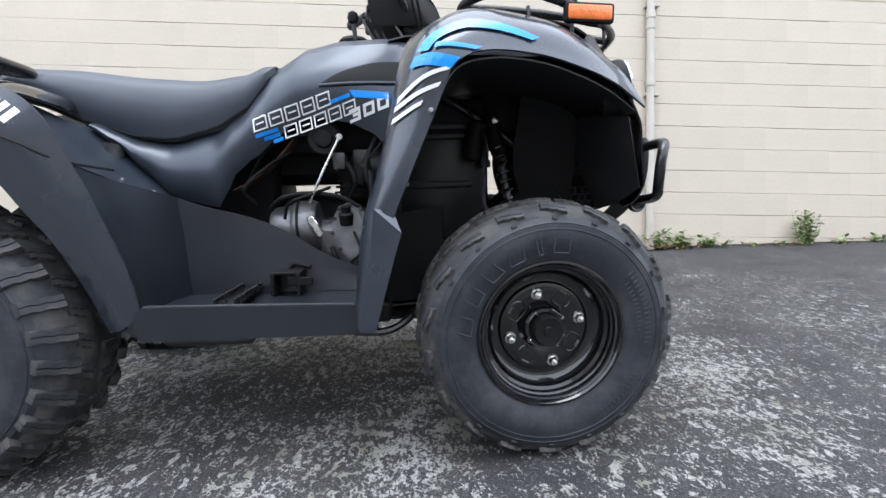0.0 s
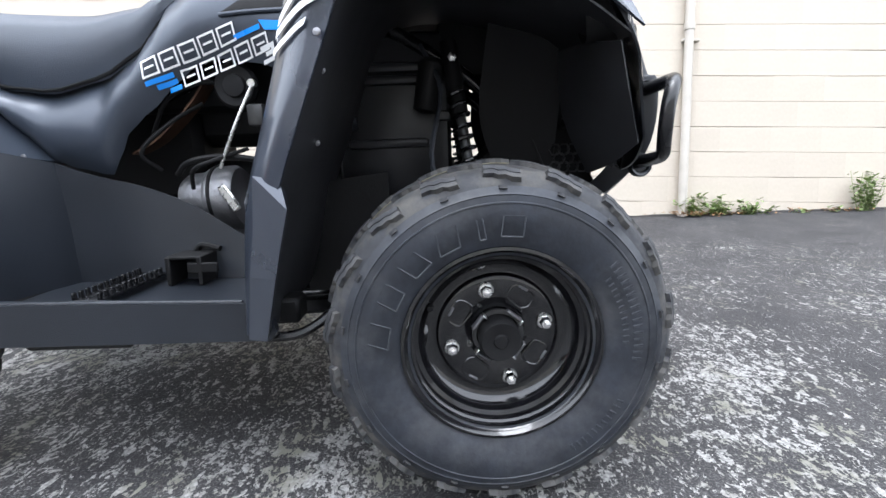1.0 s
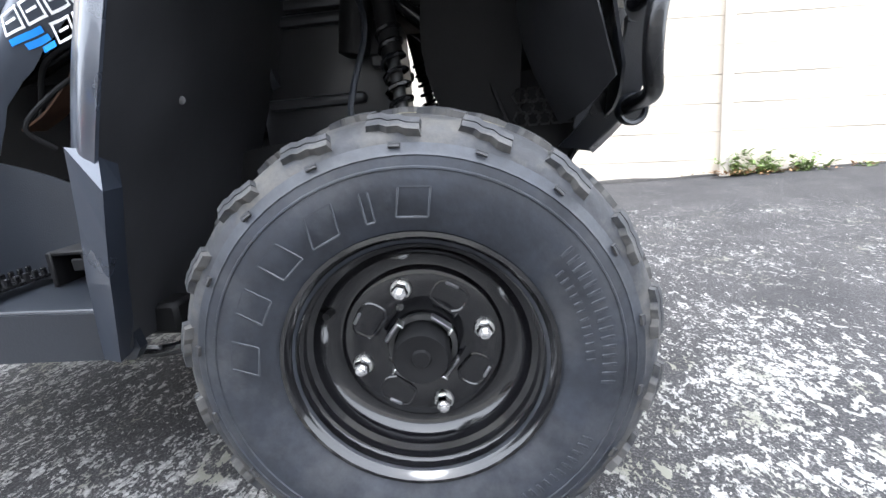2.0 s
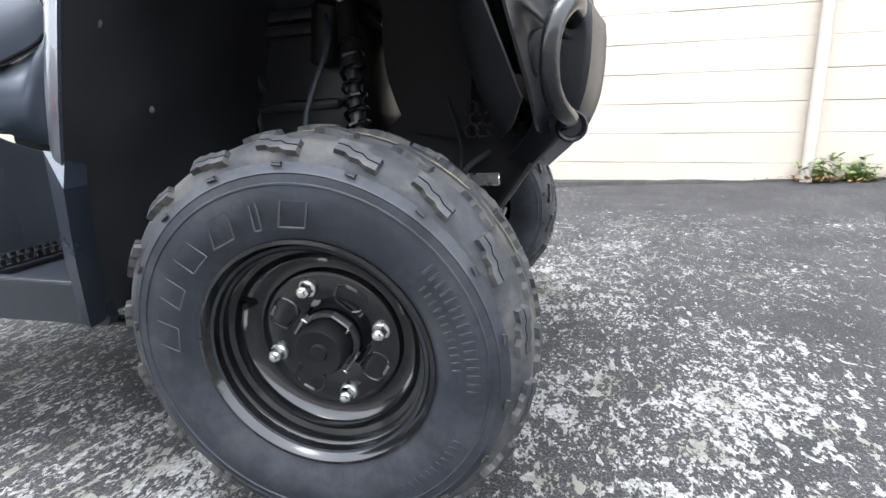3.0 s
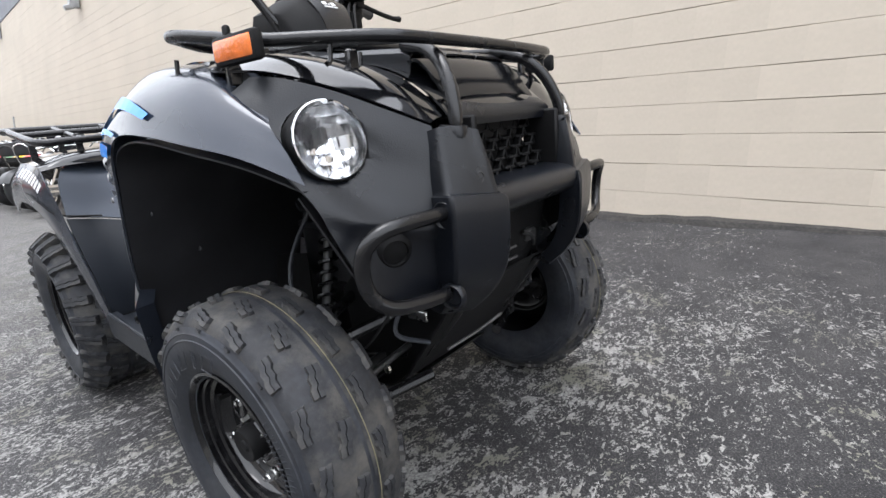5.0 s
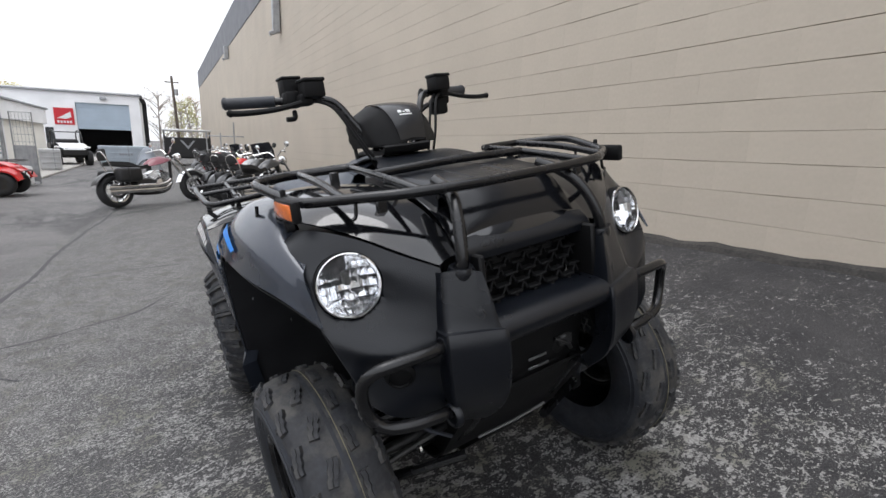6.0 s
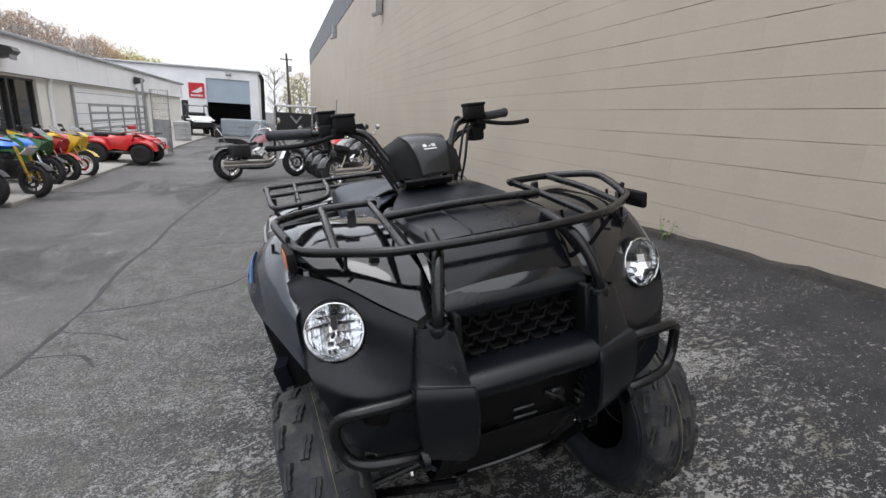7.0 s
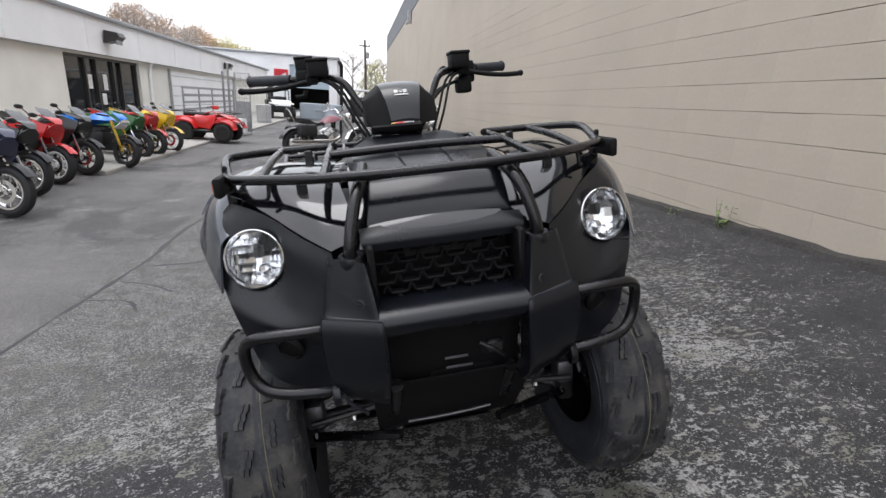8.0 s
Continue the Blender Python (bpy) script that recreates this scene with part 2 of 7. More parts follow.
def aim(at, way, roll=0.0):
    """A pose whose y axis points along way."""
    return Matrix.Translation(at) @ Vector(way).to_track_quat("Y", "Z").to_matrix().to_4x4() @ pose(0, 0, 0, 0, roll, 0)

# ---- ground ----


def ground_z(x, y):
    """The yard: a slope up to the wall that levels out below and flattens far off."""
    s = 0.04137 * max(min(x, 6), -60) + 0.1445 * max(min(y, 3.2), -20)
    return math.log(math.exp(12 * s) + math.exp(12 * -0.30)) / 12 - 0.003


def asphalt():
    m = bpy.data.materials.new("worn_asphalt")
    m.use_nodes = True
    n, l = m.node_tree.nodes, m.node_tree.links
    b = n["Principled BSDF"]
    co = n.new("ShaderNodeTexCoord")

    def tex(scale, detail=4.0, rough=0.55, stretch=(1, 1, 1), turn=0.0, distort=0.0):
        mp, t = n.new("ShaderNodeMapping"), n.new("ShaderNodeTexNoise")
        mp.inputs["Scale"].default_value, mp.inputs["Rotation"].default_value = stretch, (0, 0, turn)
        l.new(co.outputs["Object"], mp.inputs["Vector"]), l.new(mp.outputs["Vector"], t.inputs["Vector"])
        t.inputs["Scale"].default_value, t.inputs["Detail"].default_value, t.inputs["Roughness"].default_value = scale, detail, rough
        t.inputs["Distortion"].default_value = distort
        return t.outputs["Fac"]

    def span(v, a, b_, c=0.0, d=1.0):
        r = n.new("ShaderNodeMapRange")
        for key, x in zip(("From Min", "From Max", "To Min", "To Max"), (a, b_, c, d)):
            r.inputs[key].default_value = x
        l.new(v, r.inputs["Value"])
        return r.outputs["Result"]

    def calc(op, a, b_):
        k = n.new("ShaderNodeMath")
        k.operation = op
        for i, v in enumerate((a, b_)):
            if isinstance(v, (int, float)):
                k.inputs[i].default_value = v
            else:
                l.new(v, k.inputs[i])
        return k.outputs["Value"]

    def mix(f, a, b_):
        k = n.new("ShaderNodeMix")
        k.data_type = "RGBA"
        for key, v in (("Factor", f), ("A", a), ("B", b_)):
            if isinstance(v, tuple):
                k.inputs[key].default_value = (*v, 1)
            else:
                l.new(v, k.inputs[key])
        return k.outputs["Result"]

    sep = n.new("ShaderNodeSeparateXYZ")
    l.new(co.outputs["Object"], sep.inputs["Vector"])
    x, y = sep.outputs["X"], sep.outputs["Y"]
    wander = span(tex(0.9, 4), 0.3, 0.7, -0.5, 0.5)
    # the resurfaced strip along the wall, and the smoother driving lane of the yard
    strip = span(calc("ADD", calc("SUBTRACT", y, calc("MULTIPLY", x, -0.06)), wander), 1.2, 1.9)
    edge = calc("ADD", calc("MULTIPLY", calc("MAXIMUM", calc("SUBTRACT", -5.5, x), 0.0), 0.10), -2.02)
    lane = span(calc("ADD", calc("SUBTRACT", edge, y), calc("MULTIPLY", wander, 0.12)), 0.0, 0.12)
    grey = span(calc("SUBTRACT", wander, calc("ADD", y, calc("MULTIPLY", x, 0.45))), 0.9, 2.2)
    grit = tex(135, 4, 0.62, (1, 0.7, 1), 0.4, 0.35)
    blot = tex(38, 6, 0.70, (1, 0.65, 1), 0.9, 0.35)
    patch = tex(2.3, 5, 0.6)
    share = calc("MULTIPLY", grey, 0.32)
    level = calc("ADD", calc("MULTIPLY", grit, calc("ADD", share, 0.5)), calc("MULTIPLY", blot, calc("SUBTRACT", 0.5, share)))
    level = calc("ADD", level, calc("MULTIPLY", span(patch, 0.3, 0.7, -0.055, 0.055), span(grey, 0, 1, 1.0, 0.35)))
    level = calc("SUBTRACT", level, calc("MULTIPLY", strip, 0.058))
    level = calc("SUBTRACT", level, calc("ADD", calc("MULTIPLY", lane, 0.05), calc("MULTIPLY", grey, 0.008)))
    level = calc("SUBTRACT", level, span(x, 0.2, 0.9, 0.0, 0.026))
    level = calc("SUBTRACT", level, span(grey, 0, 1, 0.007, 0.0))
    # larger solid flakes where the tar skin has gone
    flake = calc("ADD", tex(41, 4, 0.55, (1, 0.6, 1), 0.9, 0.5), span(tex(1.9, 4, 0.6), 0.3, 0.7, -0.075, 0.075))
    flake = calc("SUBTRACT", flake, calc("ADD", calc("MULTIPLY", strip, 0.065), calc("ADD", calc("MULTIPLY", lane, 0.2), calc("ADD", calc("MULTIPLY", grey, 0.12), span(x, 0.2, 0.9, 0.0, 0.050)))))
    worn = calc("MAXIMUM", span(level, 0.519, 0.539), span(flake, 0.590, 0.604))
    tar = mix(span(tex(5, 5), 0.3, 0.7), (0.023, 0.023, 0.0250), (0.046, 0.045, 0.046))
    tar = mix(grey, tar, mix(span(tex(9, 6, 0.7), 0.3, 0.7), (0.060, 0.059, 0.059), (0.115, 0.112, 0.11)))
    bed = mix(span(tex(0.55, 6, 0.65, (1, 0.35, 1), 0.3), 0.32, 0.68), (0.078, 0.076, 0.076), (0.165, 0.160, 0.156))
    bed = mix(span(tex(0.8, 7, 0.72, (0.5, 1.2, 1), 0.2, 0.6), 0.52, 0.60), bed, (0.062, 0.061, 0.062))
    bed = mix(span(tex(2.6, 6, 0.7, (1, 1, 1), 0.0, 0.4), 0.60, 0.68), bed, (0.19, 0.185, 0.178))
    tar = mix(lane, tar, bed)
    stone = mix(span(tex(140, 2), 0.35, 0.65), (0.16, 0.16, 0.154), (0.345, 0.338, 0.325))
    moss = mix(span(tex(7, 4), 0.5, 0.62), stone, (0.17, 0.167, 0.14))
    # fine pale grains all over, as in worn sheet asphalt
    grain = mix(span(tex(270, 3, 0.6), 0.48, 0.66), (0.52, 0.52, 0.53), (2.6, 2.56, 2.52))
    fine = n.new("ShaderNodeMix")
    fine.data_type, fine.blend_type = "RGBA", "MULTIPLY"
    fine.inputs["Factor"].default_value = 0.9
    l.new(tar, fine.inputs["A"]), l.new(grain, fine.inputs["B"])
    l.new(mix(worn, fine.outputs["Result"], moss), b.inputs["Base Color"])
    l.new(span(worn, 0, 1, 0.72, 0.88), b.inputs["Roughness"])
    b.inputs["Specular IOR Level"].default_value = 0.3
    bu = n.new("ShaderNodeBump")
    bu.inputs["Strength"].default_value, bu.inputs["Distance"].default_value = 0.55, 0.006
    l.new(calc("ADD", calc("MULTIPLY", tex(190, 3), 0.6), calc("MULTIPLY", worn, 0.5)), bu.inputs["Height"])
    l.new(bu.outputs["Normal"], b.inputs["Normal"])
    return m


ASPHALT = asphalt()


def build_ground():
    near = [i * 0.3 for i in range(-60, 31)]
    xs = [-600, -250, -120, -80] + [-60 + 2 * i for i in range(21)] + near + [12, 20, 60, 200, 600]
    ys = [-600, -250, -80, -40, -25] + [i * 0.3 for i in range(-60, 15)] + [8, 20, 60, 250, 600]
    bm = bmesh.new()
    add_grid(bm, [[(x, y, ground_z(x, y) + 0.006 * noise.noise((x * 1.3, y * 1.3, 0))) for x in xs] for y in ys])
    ob = part("ground", bm, ASPHALT)
    tagged(ob, "worn dark asphalt yard with pale exposed stone patches", "ground", kind="structure")
    return ob


ground = build_ground()


def strip_on_ground(line, width, lift, wobble=0.75, bm=None):
    """A ribbon that lies on the ground along a line of (x, y)."""
    bm = bm or bmesh.new()
    pts = spline([(x, y, 0) for x, y in line], 14)
    rows = []
    for i, p in enumerate(pts):
        d = (pts[min(i + 1, len(pts) - 1)] - pts[max(i - 1, 0)]).normalized()
        s = Vector((-d.y, d.x, 0)) * width * (1 + wobble * noise.noise((p.x * 6.3, p.y * 6.3, 1)))
        q = p + Vector((-d.y, d.x, 0)) * 0.04 * noise.noise((p.x * 0.9, p.y * 0.9, 5))
        rows.append([(v.x, v.y, ground_z(v.x, v.y) + h) for v, h in ((q - s, lift * 0.4), (q, lift), (q + s, lift * 0.4))])
    add_grid(bm, rows)
    return bm


TAR = material("crack_filler_tar", (0.046, 0.046, 0.048), 0.75, vary=0.35, scale=7, fine=0.4, bump=0.3, bump_scale=80)
SEAMS = (
    (((-22, -0.6), (-17, -0.8), (-13.4, -1.05), (-10.3, -1.52), (-7.3, -1.79), (-5.5, -1.92), (-4.4, -1.92)), 0.020),
    (((-4.4, -1.92), (-3.4, -1.97), (-2.82, -1.96), (-2.2, -2.0), (-1.72, -2.05), (-1.28, -2.06), (-0.4, -2.10), (1.0, -2.16)), 0.019),
    (((-8.1, -4.1), (-8.2, -3.4), (-8.3, -2.4), (-8.8, -1.62), (-10.0, -0.64)), 0.035),
    (((-9.4, -1.62), (-9.1, -1.1), (-9.3, -0.55)), 0.020),
    (((-4.37, -1.92), (-4.35, -1.59), (-4.45, -1.18), (-4.38, -0.72)), 0.014),
    (((-2.62, -1.95), (-2.66, -1.57), (-2.80, -1.28), (-2.92, -1.02), (-3.2, -0.85)), 0.014),
    (((-1.95, -2.0), (-1.90, -1.75), (-1.72, -1.62)), 0.008),
    (((-2.3, -1.95), (-2.18, -1.70), (-2.02, -1.52)), 0.007))
for seam, wide in SEAMS:
    ob = part("tar_seam", strip_on_ground(seam, wide, 0.004), TAR)
    tagged(ob, "dark tar seam filling a crack in the asphalt", "road seam", "cracks in the yard", "structure")

# ---- the painted block wall ----
WALL_Y, COURSE, BLOCK, FIRST, TOP, BAND = 2.634, 0.2032, 0.4064, 0.159, 7.45, 5.95
WALL_PAINT = material("cream_wall_paint", (0.46, 0.404, 0.331), 0.75, vary=0.06, scale=0.9, bump=0.25, bump_scale=45, fine=0.025, spread=0.02, rough_vary=0.05)
WALL_PAINT_FAR = material("cream_wall_paint_far", (0.46, 0.404, 0.331), 0.75, vary=0.06, scale=0.9, bump=0.25, bump_scale=45, fine=0.025, rough_vary=0.05)
BAND_METAL = material("dark_parapet_metal", (0.060, 0.064, 0.080), 0.5, vary=0.1, scale=1.5)
bm = box((-21.0, WALL_Y + 0.165, (TOP - 1.0) / 2 - 0.2), (62.0, 0.30, TOP + 1.0))
wall = tagged(part("wall_north", bm, WALL_PAINT_FAR, smooth=False), "long cream-painted concrete block wall", "wall", kind="structure")
bm = box((-21.0, WALL_Y + 0.155, (TOP + BAND) / 2), (62.06, 0.36, TOP - BAND + 0.03), 0.01)
part("parapet_band", bm, BAND_METAL, wall, "dark blue-grey metal parapet band", False)


def block_mesh(bm, x0, x1, z0, z1, top, depth=0.014, c=0.0020):
    """A block's face, standing proud of the wall's core, its upper and lower arrises worn."""
    y0, y1 = WALL_Y, WALL_Y + depth + 0.002
    z0, z1 = z0 + 0.001, z1 - top
    ring = [(y1, z0), (y0 + c, z0), (y0, z0 + c), (y0, z1 - c), (y0 + c, z1), (y1, z1)]
    a, b = [bm.verts.new((x0, y, z)) for y, z in ring], [bm.verts.new((x1, y, z)) for y, z in ring]
    for i in range(5):
        bm.faces.new((a[i], b[i], b[i + 1], a[i + 1]))
    bm.faces.new(a), bm.faces.new(b[::-1])


def wall_courses():
    """All the courses past the nearest stretch, joined."""
    rnd, bm = random.Random(4), bmesh.new()
    k = -4
    while FIRST + k * COURSE < BAND:
        z = FIRST + k * COURSE
        runs = [(-51.9, -3.2), (4.928, 9.9)] if 0 <= k < 14 else [(-51.9, 9.9)]
        for a, b in runs:
            x = a
            while x < b - 0.01:
                e = min(b, x + BLOCK * rnd.choice((2, 3, 4, 6)))
                block_mesh(bm, x, e, z, min(z + COURSE, BAND), rnd.choice((0.0002, 0.0002, 0.0004, 0.0010, 0.0020)), c=0.0012)
                x = e
        k += 1
    return bm


part("block_course", wall_courses(), WALL_PAINT_FAR, wall, smooth=False)["kind"] = "stuff"

PIPE_PAINT = material("painted_pipe", (0.43, 0.395, 0.345), 0.5, vary=0.1, scale=7)


def build_downpipe():
    base = thing("downpipe", pose(1.78, WALL_Y - 0.045, ground_z(1.78, WALL_Y)), "cream-painted pipe running up the block wall", "pipe")
    part("pipe", lathe([(0.034, -0.1), (0.034, 5.3)], 16, pose(0, 0, 0, 90)), PIPE_PAINT, base)
    for z in (1.50, 2.02, 2.12):
        part("coupling", lathe([(0.034, z - 0.03), (0.041, z - 0.026), (0.041, z + 0.026), (0.034, z + 0.03)], 16, pose(0, 0, 0, 90)), PIPE_PAINT, base)
    for z in (1.40, 2.22):
        part("strap", box((0.02, 0.02, z), (0.13, 0.05, 0.022), 0.003), PIPE_PAINT, base)
    return base


build_downpipe()

GREY_METAL = material("grey_galvanised_metal", (0.36, 0.37, 0.38), 0.45, metal=0.6, vary=0.2, scale=6)
for x, z0, z1 in ((-14.9, 4.3, 5.6), (-27.7, 5.3, 5.95)):
    base = thing("scupper_downspout", pose(x, WALL_Y - 0.13, z0), "grey metal downspout below the parapet of the wall", "downspout", "downspouts on the wall")
    part("spout", box((0, 0, (z1 - z0) / 2), (0.2, 0.22, z1 - z0), 0.02), GREY_METAL, base)
    part("elbow", box((0.0, -0.1, 0.04), (0.17, 0.22, 0.12), 0.02, pose(0, 0, 0, 25)), GREY_METAL, base)


def wall_fillet():
    """The rough lip of asphalt laid against the foot of the wall."""
    bm, rows = bmesh.new(), []
    for i in range(400):
        x = -45 + i * 0.137
        w, h = 0.085 + 0.04 * noise.noise((x * 3, 0, 0)) + 0.02 * noise.noise((x * 11, 3, 0)), 0.046 + 0.025 * noise.noise((x * 4, 7, 0)) + 0.012 * noise.noise((x * 17, 2, 0))
        z = ground_z(x, WALL_Y)
        low = 0.28 + 0.72 * min(1.0, max(0.0, (1.4 - x) / 1.2))
        w, h = w * low, h * low
        rows.append([(x, WALL_Y - w, ground_z(x, WALL_Y - w) - 0.01), (x, WALL_Y - w * 0.7, z + h * 0.6), (x, WALL_Y - 0.001, z + h), (x, WALL_Y + 0.01, z + h)])
    add_grid(bm, rows)
    return bm


FILLET = material("dirty_asphalt_edge", (0.034, 0.031, 0.028), 0.85, vary=0.5, scale=7, bump=0.6, bump_scale=60, fine=0.4)
tagged(part("asphalt_lip", wall_fillet(), FILLET, wall), "rough dirty asphalt lip along the foot of the wall")

LEAF = material("weed_leaf", (0.16, 0.22, 0.070), 0.55, vary=0.5, scale=30)
LEAF_DRY = material("dry_leaf", (0.30, 0.17, 0.08), 0.7, vary=0.5, scale=25)


def leaf(bm, at, size, yaw, lift):
    """One leaf, folded along its rib."""
    m = Matrix.Translation(at) @ pose(0, 0, 0, lift, 0, yaw)
    outline = ((0, 0, 0), (0.28, 0.35, 0.05), (0.2, 0.8, 0.02), (0, 1.1, -0.12), (-0.2, 0.8, 0.02), (-0.28, 0.35, 0.05))
    v = [bm.verts.new(m @ (Vector(p) * size)) for p in outline]
    bm.faces.new((v[0], v[1], v[2], v[3])), bm.faces.new((v[0], v[3], v[4], v[5]))


def build_weed(x, height, spread, count, dry, seed):
    rnd = random.Random(seed)
    base = thing("weed", pose(x, WALL_Y - 0.07, ground_z(x, WALL_Y - 0.07)), "green weed with dry leaves growing at the foot of the wall", "weed", "weeds along the wall")
    stems, green, brown = bmesh.new(), bmesh.new(), bmesh.new()
    for i in range(max(4, count // 14)):
        top = Vector((rnd.gauss(0, spread), rnd.uniform(-0.07, 0.05), height * rnd.uniform(0.4, 1.0)))
        foot = Vector((top.x * 0.4, 0, -0.01))
        mid = (foot + top) / 2 + Vector((rnd.gauss(0, 0.02), -0.01, 0))
        add_tube(stems, [foot, mid, top], 0.003, 5, 3, 0.0012)
        for j in range(count // max(4, count // 14)):
            p = foot.lerp(top, rnd.uniform(0.1, 1.0)) + Vector((rnd.gauss(0, 0.015), rnd.gauss(0, 0.012), 0))
            leaf(green, p, rnd.uniform(0.022, 0.06), rnd.uniform(0, 360), rnd.uniform(-30, 50))
    for i in range(dry):
        leaf(brown, (rnd.gauss(0, spread * 1.8), rnd.uniform(-0.09, 0.05), rnd.uniform(0.004, 0.03)), rnd.uniform(0.02, 0.05), rnd.uniform(0, 360), rnd.uniform(-20, 40))
    part("stem", stems, LEAF, base)
    part("leaves", green, LEAF, base, smooth=False)["kind"] = "stuff"
    if dry:
        part("dry_leaves", brown, LEAF_DRY, base, smooth=False)["kind"] = "stuff"


for i, (x, h, s, c, d) in enumerate(((1.86, 0.17, 0.07, 130, 90), (2.06, 0.18, 0.06, 140, 30), (2.32, 0.13, 0.06, 120, 20), (3.22, 0.34, 0.075, 240, 12), (2.72, 0.05, 0.04, 20, 14),
                                     (2.98, 0.05, 0.03, 14, 16), (3.55, 0.06, 0.04, 20, 4), (3.92, 0.09, 0.08, 46, 6), (4.4, 0.12, 0.08, 50, 6), (-2.05, 0.24, 0.03, 26, 0), (-2.6, 0.1, 0.06, 18, 2))):
    build_weed(x, h, s, c, d, i)

# ---- the quad bike: x ahead, y to its left, z up from the ground under the front axle ----
atv = thing("quad_bike", SLOPE.copy(), "charcoal black utility quad bike with blue decals on sloping asphalt", "quad bike")
AXLE, HUB = -1.26, 0.282


def tread_block(wide, deep, tall, wave, bend):
    """A zigzag rubber lug with a wavy sipe along it; x runs round the tyre of radius bend, z is away from it."""
    bm = bmesh.new()
    xs = (-0.5, -0.24, -0.10, 0.10, 0.24, 0.5)
    ys = [wave * k for k in (0.9, 0.9, -0.1, 0.1, -0.9, -0.9)]
    for y0, y1, h in ((-0.5, -0.04, tall), (-0.04, 0.06, tall * 0.35), (0.06, 0.5, tall)):
        rows = []
        for x, s in zip(xs, ys):
            sag = (x * wide) ** 2 / (2 * bend)
            e = 0.9 if abs(x) > 0.4 else 1.0
            rows.append([(x * wide * 1.08, y0 * deep * 1.12 + s, -0.010 - sag), (x * wide * 0.97, y0 * deep * 0.98 + s, h * e - sag), (x * wide * 0.97, y1 * deep * 0.98 + s, h * e - sag), (x * wide * 1.08, y1 * deep * 1.12 + s, -0.010 - sag)])
        vs = add_grid(bm, rows)
        bm.faces.new(vs[0]), bm.faces.new(vs[-1][::-1])
    me = bpy.data.meshes.new("tread_block")
    bmesh.ops.recalc_face_normals(bm, faces=bm.faces[:])
    bm.to_mesh(me)
    bm.free()
    me.materials.append(RUBBER_DUSTY)
    return me


def build_tyre(name, m, R, w, rim_r, lugs, label):
    h = w / 2
    prof = [(rim_r - 0.012, h * 0.78), (rim_r + 0.004, h * 0.86), (rim_r + 0.012, h * 0.90), (rim_r + 0.035, h * 1.0), (rim_r + 0.06, h * 1.03), (R * 0.83, h * 0.99), (R * 0.835, h * 1.0), (R * 0.845, h * 0.965),
            (R * 0.90, h * 0.90), (R * 0.945, h * 0.74), (R * 0.962, h * 0.45), (R * 0.968, 0)]
    prof = prof + [(r, -y) for r, y in prof[-2::-1]]
    tyre = part(name, lathe(prof, 72, ends=False), RUBBER, atv, label, at=m)
    outer, inner = tread_block(0.054, w * 0.098, 0.0070, 0.0040, R), tread_block(0.054, w * 0.110, 0.0085, 0.0045, R)
    rib = tread_block(0.012, 0.005, 0.0025, 0.0, R)
    across = 90 if "rear" in name else 0
    if across:
        outer, inner = tread_block(w * 0.30, 0.026, 0.011, 0.004, 0.5), tread_block(w * 0.20, 0.026, 0.010, 0.005, 0.5)
    for k in range(lugs):
        for side in (-1, 1):
            a = 360 * (k + (0.5 if side > 0 else 0)) / lugs
            for me, off, lean, rr in ((outer, 0.405, 38, R * 0.930), (inner, 0.15, 5, R * 0.962), (rib, 0.475, 66, R * 0.868)):
                shift = 180 / lugs if me is inner else 0
                ob = new("tread_block", me)
                ob.parent = tyre
                ob.matrix_basis = pose(0, 0, 0, 0, a + shift, 0) @ pose(0, side * off * w, rr) @ pose(0, 0, 0, -side * lean, 0, 0) @ pose(0, 0, 0, 0, 0, side * (9 if me is inner else 4) + across)
    if "front" in name:
        part("mould_line", lathe([(R * 0.966, -0.0009), (R * 0.9728, -0.0006), (R * 0.9728, 0.0006), (R * 0.966, 0.0009)], 72, pose(0, 0.012, 0), False), YELLOW_LINE, tyre)
    for side in (-1, 1):
        part("shoulder_band", lathe([(R * 0.852, side * h * 0.952), (R * 0.902, side * h * 0.9035), (R * 0.947, side * h * 0.743), (R * 0.9645, side * h * 0.45), (R * 0.9705, side * 0.004)], 72, ends=False), RUBBER_DUSTY, tyre, "dust-stained tyre shoulder")
        part("mould_ring", lathe([(R * 0.786, side * (h * 1.008)), (R * 0.790, side * (h * 1.008 + 0.0020)), (R * 0.796, side * (h * 1.006 + 0.0020)), (R * 0.800, side * (h * 1.002))], 72, ends=False), RUBBER, tyre)
    return tyre


def sidewall_blocks(tyre, r, y, blocks, side):
    """Raised plain outlined blocks where the maker's mark stands on the sidewall."""
    for a, w, h, slant in blocks:
        t, bm = 0.0026, bmesh.new()
        tilt = Matrix(((1, 0, slant, 0), (0, 1, 0, 0), (0, 0, 1, 0), (0, 0, 0, 1)))
        for c, size in (((0, 0, h / 2), (w, 0.0013, t)), ((0, 0, -h / 2), (w, 0.0013, t)), ((w / 2, 0, 0), (t, 0.0013, h)), ((-w / 2, 0, 0), (t, 0.0013, h))):
            add_box(bm, c, size, 0.0007, tilt)
        part("raised_block", bm, RUBBER, tyre, at=pose(0, 0, 0, 0, a, 0) @ pose(0, side * y, r) @ pose(0, 0, 0, side * 6, 0, 0))


def sidewall_bars(tyre, r, y, angles, side):
    """Small raised lines of print that cannot be read."""
    for a, w, h in angles:
        bm = box((0, 0, 0), (w, 0.0014, h), 0.0004)
        part("raised_bar", bm, RUBBER, tyre, at=pose(0, 0, 0, 0, a, 0) @ pose(0, side * y, r) @ pose(0, 0, 0, side * 4, 0, 0))


